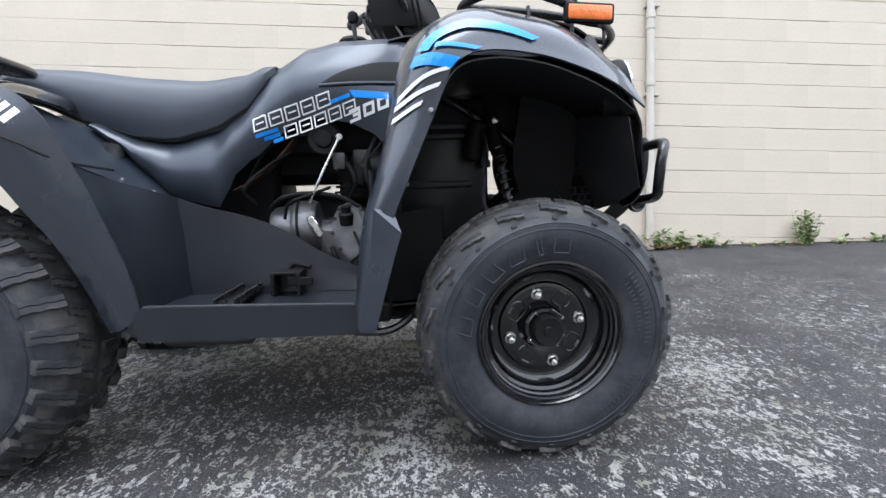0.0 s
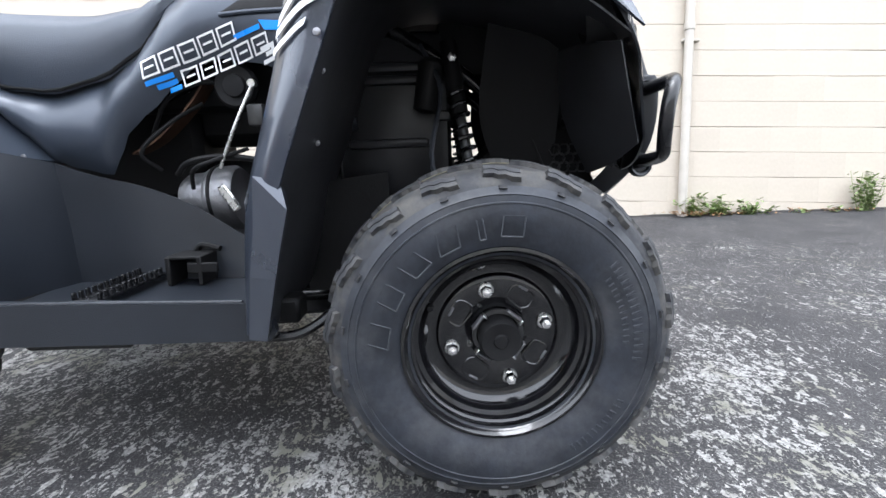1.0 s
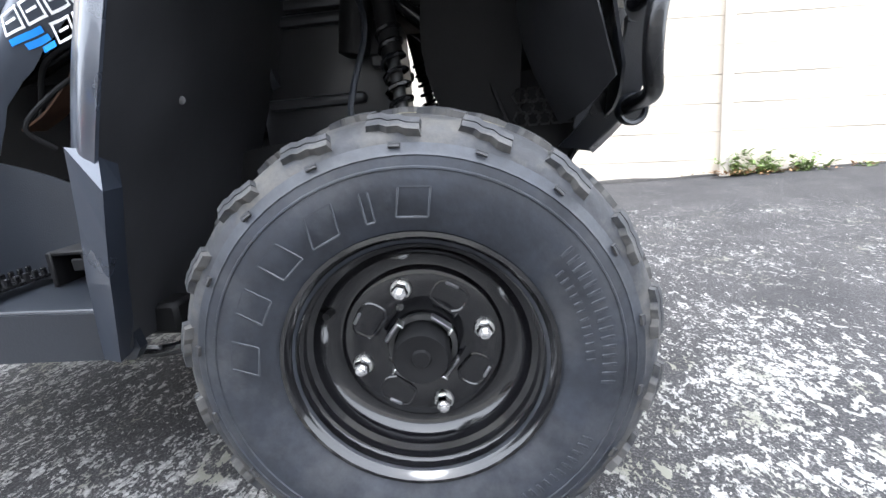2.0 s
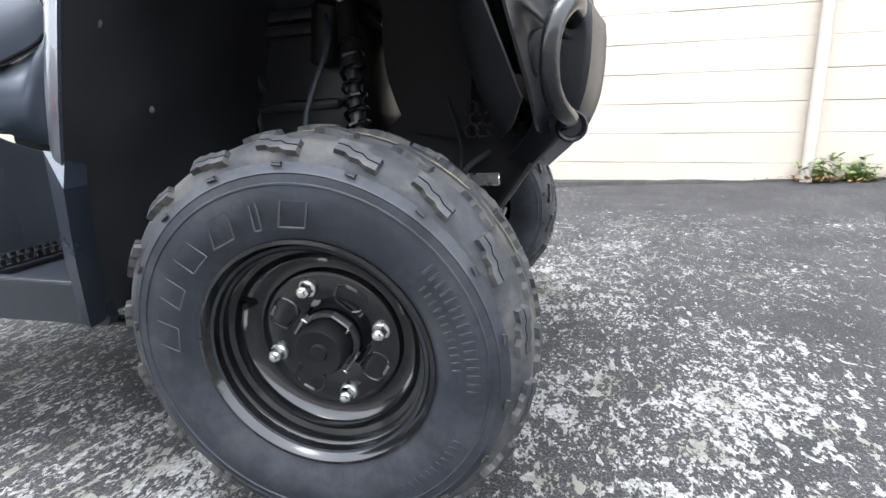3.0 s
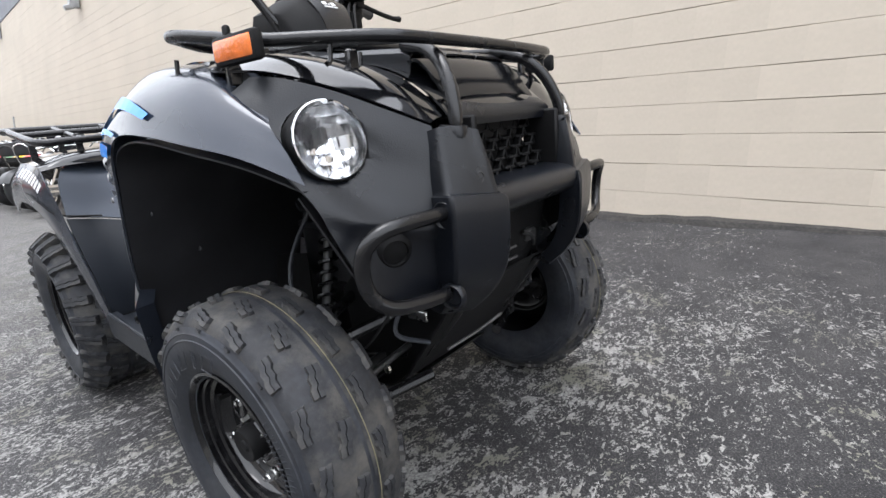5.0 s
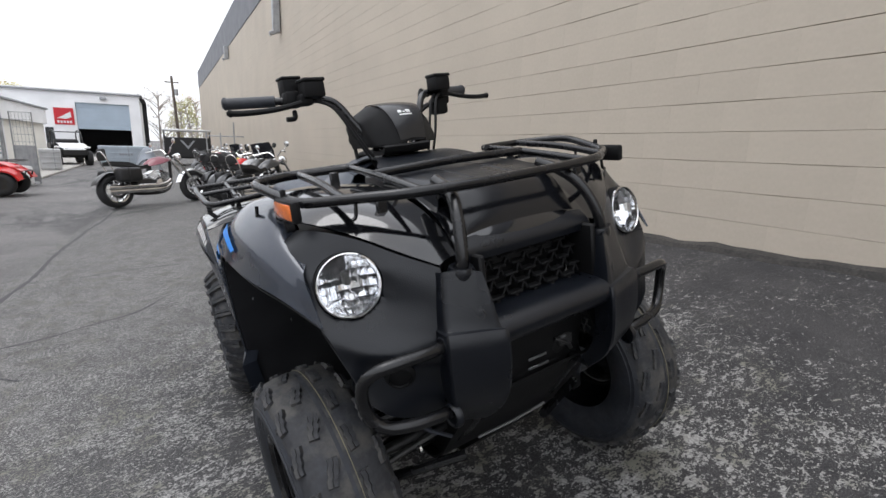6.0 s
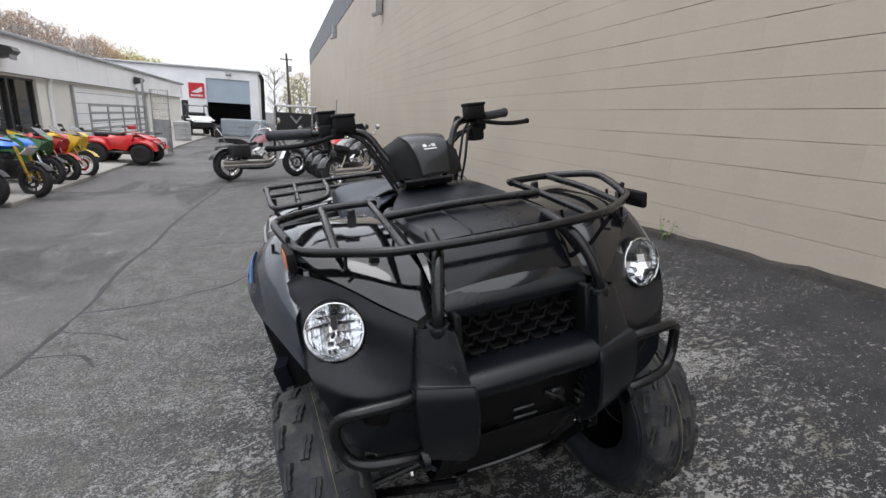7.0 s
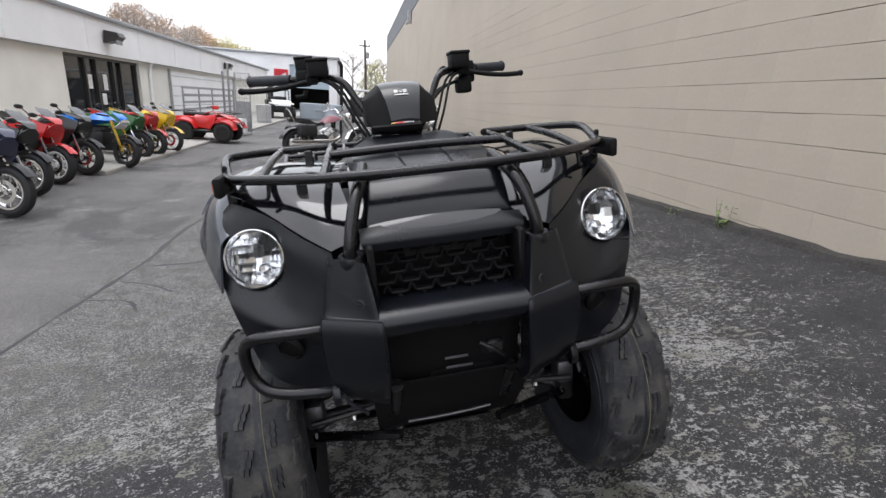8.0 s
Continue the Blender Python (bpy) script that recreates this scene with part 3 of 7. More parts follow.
def build_rim(m, rim_r, w, side, face):
    """Pressed steel rim: side is the sign of y at its outer face, face the depth of the disc."""
    lip = w / 2 * 0.80
    prof = [(rim_r - 0.004, lip - 0.012), (rim_r + 0.004, lip + 0.003), (rim_r + 0.003, lip + 0.009), (rim_r - 0.002, lip + 0.010), (rim_r - 0.006, lip + 0.004), (rim_r - 0.012, lip - 0.010), (rim_r - 0.0165, lip - 0.013), (rim_r - 0.0175, lip - 0.024),
            (rim_r - 0.024, lip - 0.028), (rim_r - 0.0255, lip - 0.040), (rim_r - 0.029, face + 0.010), (rim_r - 0.035, face + 0.002), (0.107, face - 0.002), (0.102, face - 0.001), (0.098, face + 0.008), (0.093, face + 0.010), (0.062, face + 0.009), (0.050, face + 0.004), (0.012, face)]
    rim = part("rim", lathe([(r, side * y) for r, y in prof], 56, ends=False), RIM, atv, "gloss black pressed steel wheel rim", at=m)
    part("rim_barrel", lathe([(rim_r - 0.012, side * lip), (rim_r - 0.016, 0), (rim_r - 0.012, -side * lip)], 40, ends=False), RIM, rim)
    cap = bmesh.new()
    add_lathe(cap, [(0.033, side * face), (0.0345, side * (face + 0.040)), (0.031, side * (face + 0.046)), (0.012, side * (face + 0.043)), (0.010, side * (face + 0.046))], 28)
    part("hub_cap", cap, PLASTIC_DARK, rim, "black plastic hub cap")
    ring = part("hub_ring", lathe([(0.036, side * (face + 0.004)), (0.0425, side * (face + 0.006)), (0.0425, side * (face + 0.013)), (0.036, side * (face + 0.014))], 30, ends=False), STEEL_DARK, rim, "bare metal castellated hub ring")
    for k in range(4):
        part("hub_lug", box((0, side * (face + 0.018), 0.0425), (0.030, 0.013, 0.004), 0.0012, pose(0, 0, 0, 0, 90 * k + 38, 0)), ALLOY, rim)
        part("hub_notch", box((0.014, side * (face + 0.020), 0.0405), (0.0025, 0.016, 0.010), 0.0008, pose(0, 0, 0, 0, 90 * k + 38, 0)), ZINC, rim, "bare metal notch edge")
    for k in range(4):
        a = radians(14 + 90 * k)
        at = (0.079 * math.cos(a), side * (face + 0.010), 0.079 * math.sin(a))
        washer = lathe([(0.0128, 0), (0.0132, side * 0.002), (0.0120, side * 0.0045), (0.004, side * 0.005)], 20)
        washer = part("wheel_washer", washer, ZINC, rim, "zinc-plated nut flange", at=Matrix.Translation(at))
        nut = lathe([(0.0102, side * 0.004), (0.0100, side * 0.014), (0.0085, side * 0.017), (0.0056, side * 0.0172), (0.0054, side * 0.023), (0.0020, side * 0.0245)], 6)
        part("wheel_nut", nut, CHROME, rim, "zinc-plated wheel nut", at=Matrix.Translation(at) @ pose(0, 0, 0, 0, 17 * k, 0))
        b = 59 + 90 * k
        loop = [(0.056, -11), (0.060, 11), (0.066, 17), (0.082, 14), (0.088, 8), (0.0885, -8), (0.082, -15), (0.066, -18)]
        loop = [(r * math.cos(radians(b + d)), side * (face + 0.0085), r * math.sin(radians(b + d))) for r, d in loop]
        part("stamped_pocket", tube(loop + loop[:1], 0.0026, 8, 3), RIM, rim, "rounded pressing in the rim disc")
        part("pocket_slot", box((0, 0, 0), (0.017, 0.004, 0.0042), 0.0012, Matrix.Translation((0.087 * math.cos(radians(b + 2)), side * (face + 0.010), 0.087 * math.sin(radians(b + 2)))) @ pose(0, 0, 0, 0, 90 - b, 0)), ALLOY, rim)
    part("valve", tube([(-0.108, side * (face - 0.002), 0.050), (-0.110, side * (face + 0.022), 0.052)], 0.0045, 8, 2), PLASTIC_DARK, rim)


for side in (-1, 1):
    mf, mr = pose(0, side * 0.452, HUB) @ pose(0, 0, 0, 0, 0, 3.2) @ pose(0, 0, 0, -side * 1.2, 0, 0), pose(AXLE, side * 0.425, HUB + 0.006)
    front = build_tyre("front_tyre", mf, 0.2835, 0.186, 0.155, 18, "knobbly black tyre with dusty tread")
    build_rim(mf, 0.155, 0.186, side, 0.020)
    rear = build_tyre("rear_tyre", mr, 0.288, 0.25, 0.155, 26, "wide knobbly black rear tyre")
    build_rim(mr, 0.155, 0.25, side, 0.04)
    if side < 0:
        sidewall_blocks(front, 0.191, 0.0960, ((-80, 0.034, 0.032, 0.10), (-61, 0.030, 0.032, 0.0), (-43, 0.032, 0.032, -0.25), (-25, 0.032, 0.032, 0.25), (-10, 0.009, 0.032, 0.0), (4, 0.032, 0.030, 0.10)), side)
        sidewall_bars(front, 0.206, 0.0957, tuple((a, 0.004, 0.016) for a in range(52, 100, 3)), side)
        sidewall_bars(front, 0.186, 0.0957, tuple((a, 0.003, 0.010) for a in range(56, 92, 3)), side)
        sidewall_bars(front, 0.206, 0.0957, tuple((a, 0.004, 0.014) for a in range(118, 150, 3)), side)

# ---- painted body ----


def both(name, make, mat, label="", smooth=True):
    """The same part on the right and on the left."""
    return [part(name, make(s), mat, atv, label, smooth) for s in (-1, 1)]


def fender_rows(s):
    wheel = [(-0.369, 0.515, 0.300), (-0.348, 0.528, 0.41), (-0.322, 0.532, 0.52), (-0.276, 0.541, 0.63), (-0.226, 0.546, 0.745), (-0.19, 0.548, 0.822), (-0.13, 0.547, 0.849), (-0.03, 0.541, 0.843), (0.06, 0.522, 0.824), (0.15, 0.487, 0.798), (0.235, 0.446, 0.755)]
    mid = [(-0.388, 0.506, 0.298), (-0.372, 0.516, 0.41), (-0.352, 0.521, 0.518), (-0.312, 0.531, 0.625), (-0.268, 0.534, 0.735), (-0.237, 0.543, 0.836), (-0.19, 0.528, 0.885), (-0.10, 0.520, 0.905), (0.01, 0.507, 0.892), (0.10, 0.482, 0.862), (0.205, 0.447, 0.80)]
    back = [(-0.411, 0.488, 0.296), (-0.397, 0.495, 0.41), (-0.382, 0.492, 0.520), (-0.346, 0.499, 0.62), (-0.314, 0.494, 0.722), (-0.276, 0.498, 0.845), (-0.235, 0.485, 0.908), (-0.15, 0.470, 0.950), (-0.03, 0.465, 0.938), (0.06, 0.46, 0.910), (0.17, 0.445, 0.84)]
    inner = [(-0.415, 0.445, 0.296), (-0.402, 0.450, 0.41), (-0.388, 0.445, 0.520), (-0.356, 0.447, 0.62), (-0.324, 0.440, 0.74), (-0.29, 0.450, 0.87), (-0.245, 0.415, 0.93), (-0.155, 0.405, 0.963), (-0.05, 0.405, 0.955), (0.03, 0.410, 0.93), (0.14, 0.42, 0.86)]
    return [flip(r, s) for r in (wheel, mid, back, inner)]


def front_fender(s):
    return skin(fender_rows(s), 5, 0.004 * -s)


both("front_fender", front_fender, PAINT, "charcoal metallic front fender with blue and white stripes")


def fender_liner(s):
    outer = [(-0.370, 0.508, 0.303), (-0.352, 0.522, 0.41), (-0.327, 0.526, 0.517), (-0.281, 0.535, 0.63), (-0.230, 0.540, 0.743), (-0.190, 0.541, 0.816), (-0.12, 0.537, 0.838), (-0.03, 0.533, 0.832), (0.055, 0.515, 0.812), (0.14, 0.48, 0.785), (0.222, 0.440, 0.745)]
    inner = [(-0.39, 0.13, 0.31), (-0.355, 0.13, 0.41), (-0.33, 0.13, 0.52), (-0.285, 0.13, 0.63), (-0.24, 0.12, 0.75), (-0.20, 0.11, 0.830), (-0.13, 0.10, 0.856), (-0.05, 0.10, 0.852), (0.04, 0.10, 0.832), (0.12, 0.12, 0.806), (0.20, 0.18, 0.77)]
    middle = [tuple((a + b) / 2 for a, b in zip(p, q)) for p, q in zip(outer, inner)]
    return skin([flip(r, s) for r in (outer, middle, inner)], 4, 0.003)


both("fender_liner", fender_liner, LINER, "black plastic wheel arch liner")


def leg_flare(s):
    """The lower leg of the fender, which steps out below a small sloping facet."""
    left = [(-0.358, 0.521, 0.553), (-0.366, 0.522, 0.47), (-0.380, 0.519, 0.40), (-0.399, 0.507, 0.294)]
    right = [(-0.302, 0.550, 0.505), (-0.318, 0.544, 0.455), (-0.334, 0.538, 0.400), (-0.364, 0.522, 0.296)]
    bm = bmesh.new()
    rows = [flip(r, s) for r in (left, right, [(x - 0.010, y - 0.04, z) for x, y, z in right])]
    lv, rv, iv = [[bm.verts.new(p) for p in r] for r in rows]
    top, back = [bm.verts.new(p) for p in flip([(-0.318, 0.524, 0.547), (-0.325, 0.49, 0.550)], s)]
    bm.faces.new((lv[0], top, rv[0])), bm.faces.new((top, back, iv[0], rv[0]))
    for k in range(3):
        bm.faces.new((lv[k], rv[k], rv[k + 1], lv[k + 1])), bm.faces.new((rv[k], iv[k], iv[k + 1], rv[k + 1]))
    return bm


both("fender_knee", leg_flare, PAINT, "charcoal fender leg trim", False)


def headlight_cowl(s):
    rows = [[(0.112, 0.430, 0.912), (0.140, 0.398, 0.908), (0.185, 0.340, 0.885), (0.240, 0.278, 0.848), (0.277, 0.222, 0.818)],
            [(0.075, 0.478, 0.866), (0.138, 0.436, 0.872), (0.184, 0.367, 0.848), (0.243, 0.298, 0.817), (0.288, 0.223, 0.783)],
            [(0.125, 0.474, 0.832), (0.168, 0.438, 0.822), (0.195, 0.370, 0.799), (0.252, 0.298, 0.767), (0.298, 0.223, 0.738)],
            [(0.186, 0.459, 0.786), (0.211, 0.423, 0.762), (0.234, 0.362, 0.737), (0.274, 0.292, 0.712), (0.305, 0.223, 0.692)],
            [(0.230, 0.436, 0.728), (0.253, 0.396, 0.702), (0.276, 0.340, 0.678), (0.296, 0.280, 0.660), (0.310, 0.223, 0.645)],
            [(0.244, 0.420, 0.676), (0.256, 0.385, 0.660), (0.268, 0.335, 0.642), (0.284, 0.280, 0.628), (0.300, 0.223, 0.615)],
            [(0.266, 0.390, 0.592), (0.270, 0.360, 0.562), (0.272, 0.322, 0.542), (0.274, 0.275, 0.532), (0.290, 0.223, 0.528)]]
    bm = skin([flip(r, s) for r in rows], 7, 0.004 * s)
    at, way = lamp_pose(s)
    way = Vector(way).normalized()
    gone = []
    for f in bm.faces:
        p = f.calc_center_median() - Vector(at)
        if (p - way * p.dot(way)).length < 0.060:
            gone.append(f)
    bmesh.ops.delete(bm, geom=gone, context="FACES")
    for v in bm.verts:
        p = v.co - Vector(at)
        flat = p - way * p.dot(way)
        if v.link_faces and flat.length < 0.080 and any(e.is_boundary for e in v.link_edges):
            v.co = Vector(at) + way * p.dot(way) + flat.normalized() * 0.0620
    return bm


def lamp_pose(s):
    return (0.202, s * 0.376, 0.809), (1, s * 0.145, 0.197)


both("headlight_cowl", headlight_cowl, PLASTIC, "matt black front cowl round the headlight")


def cowl_back(s):
    """The inner wing behind the cowl that closes the wheel arch towards the front."""
    rows = [[(0.20, 0.440, 0.735), (0.17, 0.36, 0.75), (0.15, 0.24, 0.76)], [(0.225, 0.416, 0.665), (0.19, 0.34, 0.65), (0.16, 0.24, 0.64)], [(0.255, 0.388, 0.580), (0.235, 0.32, 0.545), (0.21, 0.25, 0.525)]]
    return skin([flip(r, s) for r in rows], 3, 0.003)


both("inner_wing", cowl_back, LINER, "black plastic inner wing")


def side_hood(s):
    rows = [[(-0.245, 0.415, 0.927), (-0.155, 0.406, 0.962), (-0.05, 0.408, 0.954), (0.045, 0.448, 0.927), (0.115, 0.402, 0.917), (0.185, 0.337, 0.887), (0.240, 0.275, 0.850), (0.275, 0.222, 0.820)],
            [(-0.24, 0.33, 0.945), (-0.14, 0.33, 0.966), (-0.04, 0.335, 0.965), (0.05, 0.35, 0.955), (0.118, 0.325, 0.938), (0.175, 0.28, 0.912), (0.222, 0.24, 0.878), (0.27, 0.205, 0.826)],
            [(-0.245, 0.22, 0.950), (-0.14, 0.21, 0.956), (-0.04, 0.205, 0.958), (0.04, 0.21, 0.950), (0.10, 0.20, 0.936), (0.155, 0.19, 0.915), (0.205, 0.18, 0.885), (0.264, 0.168, 0.832)]]
    return skin([flip(r, s) for r in rows], 5, 0.004 * s)


def facet_bowl(m, s):
    """A dish of flat mirror facets in upright strips."""
    rnd, bm = random.Random(3), bmesh.new()

    def deep(x, z):
        return -0.042 * (1 - (x * x + z * z) / 0.0037)
    n = 19
    xs = [-0.0605 + 0.121 * k / n for k in range(n + 1)]
    for a, b in zip(xs, xs[1:]):
        swing = rnd.uniform(-0.12, 0.12)
        for z0, z1 in ((-0.06, -0.046), (-0.046, -0.031), (-0.031, -0.012), (-0.012, 0.012), (0.012, 0.031), (0.031, 0.046), (0.046, 0.06)):
            pts = [Vector((x, 0, z)) for x, z in ((a, z0), (b, z0), (b, z1), (a, z1))]
            pts = [p * min(1.0, 0.0608 / max(p.length, 1e-6)) for p in pts]
            if (pts[0] - pts[2]).length < 0.006:
                continue
            tilt, lean = swing + rnd.uniform(-0.05, 0.05), rnd.uniform(-0.08, 0.08)
            c = sum(pts, Vector()) / 4
            vs = [bm.verts.new(m @ Vector((p.x, deep(p.x, p.z) + (p.x - c.x) * tilt + (p.z - c.z) * lean, p.z))) for p in pts]
            bm.faces.new(vs)
    add_lathe(bm, [(0.0615, 0.014), (0.0612, -0.004), (0.058, -0.012)], 36, m, False)
    add_lathe(bm, [(0.060, -0.012), (0.045, -0.034), (0.03, -0.050), (0.005, -0.056)], 24, m, False)
    return bm


both("side_hood", side_hood, GLOSS, "gloss black upper hood panel")

rows = [[(-0.25, y, 0.945), (-0.12, y, 0.950), (0.0, y, 0.950), (0.08, y, 0.938), (0.15, y, 0.918), (0.21, y, 0.888), (0.262, y, 0.846), (0.282, y, 0.818)] for y in (-0.175, -0.09, 0.0, 0.09, 0.175)]
rows = [[(x, y, z + 0.012 * (1 - (y / 0.175) ** 2)) for x, y, z in r] for r in rows]
part("centre_hood", skin(rows, 4, -0.004), GLOSS, atv, "gloss black centre hood panel")
LID = [(-0.176, -0.036), (-0.171, -0.006), (-0.164, 0), (-0.062, 0.001), (-0.058, -0.0035), (-0.054, 0.001), (0.054, 0.001), (0.058, -0.0035), (0.062, 0.001), (0.164, 0), (0.171, -0.006), (0.176, -0.036)]
part("storage_lid", skin([[(x, y * w, z + h) for y, h in LID] for x, w, z in ((-0.150, 1.0, 0.958), (-0.144, 1.0, 0.974), (-0.06, 1.0, 0.974), (0.06, 0.96, 0.966), (0.165, 0.88, 0.954), (0.180, 0.87, 0.946))], 1, 0.004), PLASTIC, atv, "flat matt black storage lid with two creases")
part("hood_step", skin([[(0.176, y * 1.05, 0.934), (0.192, y, 0.936 + 0.006 * (1 - (y / 0.15) ** 2)), (0.222, y, 0.908 + 0.010 * (1 - (y / 0.15) ** 2)), (0.252, y, 0.868 + 0.012 * (1 - (y / 0.15) ** 2)), (0.262, y, 0.846)] for y in (-0.148, -0.140, -0.07, 0, 0.07, 0.140, 0.148)], 3, 0.006), PIANO, atv, "raised gloss black hood panel")
part("hood_lip", skin([[(0.258, y, 0.852 + 0.008 * (1 - (y / 0.17) ** 2)) for y in (-0.165, -0.08, 0, 0.08, 0.165)], [(0.281, y, 0.834) for y in (-0.165, -0.08, 0, 0.08, 0.165)], [(0.279, y, 0.814) for y in (-0.16, -0.08, 0, 0.08, 0.16)]], 4, 0.004), PLASTIC, atv, "matt black grille brow")

# ---- grille, bumper and guards ----
grille = bmesh.new()
for i in range(-1, 6):
    z = 0.722 + i * 0.0190
    x = 0.262 - 0.0065 * (i - 2)
    for j in range(7):
        y = -0.150 + j * 0.050 + (0.025 if i % 2 else 0)
        if abs(y) < 0.140:
            add_box(grille, (x, y, z), (0.020, 0.034, 0.0055), 0.0015)
        for d in (-1, 1):
            if abs(y + d * 0.021) < 0.146 and i < 5:
                add_box(grille, (x - 0.003, 0, 0), (0.016, 0.0050, 0.024), 0.001, pose(0, y + d * 0.0215, z + 0.010, -d * 24, 0, 0))
add_box(grille, (0.246, 0, 0.800), (0.012, 0.17, 0.036), 0.004)
part("grille", grille, PLASTIC_DARK, atv, "black honeycomb grille", False)
for s in (-1, 1):
    part("grille_cheek", box((0.272, s * 0.150, 0.765), (0.085, 0.014, 0.13), 0.004), PLASTIC_DARK, atv)
part("radiator", box((0.205, 0, 0.74), (0.03, 0.30, 0.19), 0.005), PLASTIC_DARK, atv, "dark radiator behind the grille")


def pillar(s):
    rows = [[(0.280, 0.156, 0.796), (0.322, 0.164, 0.802), (0.318, 0.172, 0.808), (0.298, 0.220, 0.814), (0.290, 0.227, 0.812), (0.255, 0.228, 0.806)],
            [(0.295, 0.150, 0.738), (0.338, 0.156, 0.738), (0.337, 0.165, 0.740), (0.314, 0.232, 0.744), (0.304, 0.241, 0.744), (0.262, 0.240, 0.740)],
            [(0.310, 0.146, 0.697), (0.347, 0.151, 0.697), (0.346, 0.160, 0.698), (0.325, 0.238, 0.708), (0.314, 0.247, 0.708), (0.268, 0.245, 0.706)],
            [(0.320, 0.141, 0.687), (0.362, 0.145, 0.687), (0.361, 0.154, 0.688), (0.340, 0.245, 0.698), (0.329, 0.254, 0.698), (0.272, 0.249, 0.697)],
            [(0.320, 0.140, 0.618), (0.362, 0.145, 0.618), (0.361, 0.154, 0.618), (0.340, 0.246, 0.624), (0.329, 0.255, 0.624), (0.272, 0.249, 0.622)],
            [(0.310, 0.142, 0.562), (0.350, 0.148, 0.560), (0.349, 0.157, 0.560), (0.328, 0.240, 0.566), (0.317, 0.248, 0.566), (0.265, 0.243, 0.564)],
            [(0.286, 0.146, 0.520), (0.322, 0.152, 0.516), (0.321, 0.160, 0.516), (0.302, 0.228, 0.526), (0.292, 0.235, 0.526), (0.246, 0.230, 0.526)],
            [(0.245, 0.148, 0.480), (0.276, 0.153, 0.474), (0.275, 0.160, 0.474), (0.260, 0.212, 0.484), (0.252, 0.218, 0.484), (0.212, 0.212, 0.490)]]
    return skin([flip(r, s) for r in rows], 3, 0.004 * s)


both("bumper_pillar", pillar, PLASTIC, "matt black plastic bumper pillar")
cross = [[(x, y, z) for y in (-0.15, -0.07, 0, 0.07, 0.15)] for x, z in ((0.266, 0.709), (0.305, 0.708), (0.336, 0.703), (0.351, 0.693), (0.355, 0.683), (0.349, 0.668), (0.328, 0.655))]
part("bumper_bar", skin(cross, 3, 0.006), PLASTIC, atv, "matt black plastic bumper cross bar")
for s in (-1, 1):
    for x, z, r in ((0.334, 0.728, 0.011), (0.336, 0.552, 0.008)):
        part("bumper_bolt", lathe([(r, 0), (r, 0.004), (r * 0.8, 0.005), (r * 0.5, 0.002)], 12, aim((x, s * 0.180, z), (1, s * 0.45, 0.15))), STEEL_DARK, atv)
    part("bumper_guard", tube(flip([(0.310, 0.232, 0.679), (0.321, 0.290, 0.684), (0.319, 0.355, 0.685), (0.311, 0.388, 0.680), (0.298, 0.408, 0.662), (0.291, 0.414, 0.635), (0.290, 0.411, 0.605), (0.294, 0.400, 0.580), (0.303, 0.378, 0.562), (0.311, 0.340, 0.554), (0.313, 0.285, 0.548), (0.300, 0.222, 0.538)], s), 0.0120, 12, 4), TUBE, atv, "black tubular side guard")
    for z in (0.678, 0.538):
        part("guard_socket", lathe([(0.024, -0.004), (0.024, 0.006), (0.021, 0.010), (0.017, 0.008), (0.0155, 0.002)], 20, aim((0.316, s * 0.249, z), (0.1, s, 0))), PLASTIC, atv)
    part("cowl_disc", lathe([(0.030, 0), (0.030, 0.012), (0.022, 0.018), (0.020, 0.014), (0.012, 0.016)], 24, aim((0.262, s * 0.327, 0.636), (1, s * 0.45, -0.25))), PLASTIC_DARK, atv, "round black reflector boss")
    part("tube_socket", lathe([(0.026, -0.014), (0.0265, 0.002), (0.023, 0.010), (0.0165, 0.010), (0.014, 0.004)], 20, aim((0.2945, s * 0.187, 0.806), (0.12, -s * 0.04, 1))), PLASTIC, atv, "moulded collar where the guard tube enters the bumper")
    part("hood_tube", tube(flip([(0.290, 0.188, 0.772), (0.300, 0.185, 0.835), (0.272, 0.168, 0.905), (0.225, 0.150, 0.945), (0.16, 0.142, 0.965)], s), 0.0125, 12, 5), TUBE, atv, "black steel guard tube")
    m = aim(*lamp_pose(s)) @ Matrix.Scale(0.89, 4)
    lamp = part("headlight", lathe([(0.062, -0.055), (0.067, -0.03), (0.0695, -0.012), (0.0705, -0.002), (0.0705, 0.006), (0.0695, 0.011), (0.0680, 0.0145), (0.0655, 0.0150), (0.0635, 0.012)], 44, m, False), PLASTIC_DARK, atv, "round clear headlight")
    part("reflector", facet_bowl(m, s), LENS_MIRROR, lamp, "bright faceted reflector", False)
    part("bezel", lathe([(0.0680, 0.0135), (0.0675, 0.0190), (0.0650, 0.0205), (0.0615, 0.015)], 44, m, False), CHROME, lamp, "chromed bezel ring")
    part("bulb_shield", box((0, -0.018, 0.014), (0.014, 0.034, 0.030), 0.004, m, 2), STEEL_DARK, lamp, "dark bulb shield")
    part("bulb", lathe([(0.010, -0.040), (0.0105, -0.018), (0.008, -0.012), (0.006, -0.016), (0.002, -0.016)], 16, m @ pose(-0.004, 0, -0.026)), CHROME, lamp, "small round position lamp")
    glass = part("lens", lathe([(0.0605, 0.019), (0.052, 0.025), (0.036, 0.030), (0.016, 0.033), (0.002, 0.0335)], 32, m, False), GLASS, lamp, "clear lens")
    glass.visible_shadow = False
    m = pose(0.108, s * 0.437, 0.952, 0, 1, s * -4)
    sig = part("turn_signal", box((0, 0, 0), (0.112, 0.018, 0.042), 0.007, m, 2), PLASTIC_DARK, atv, "amber turn signal under the front rack")
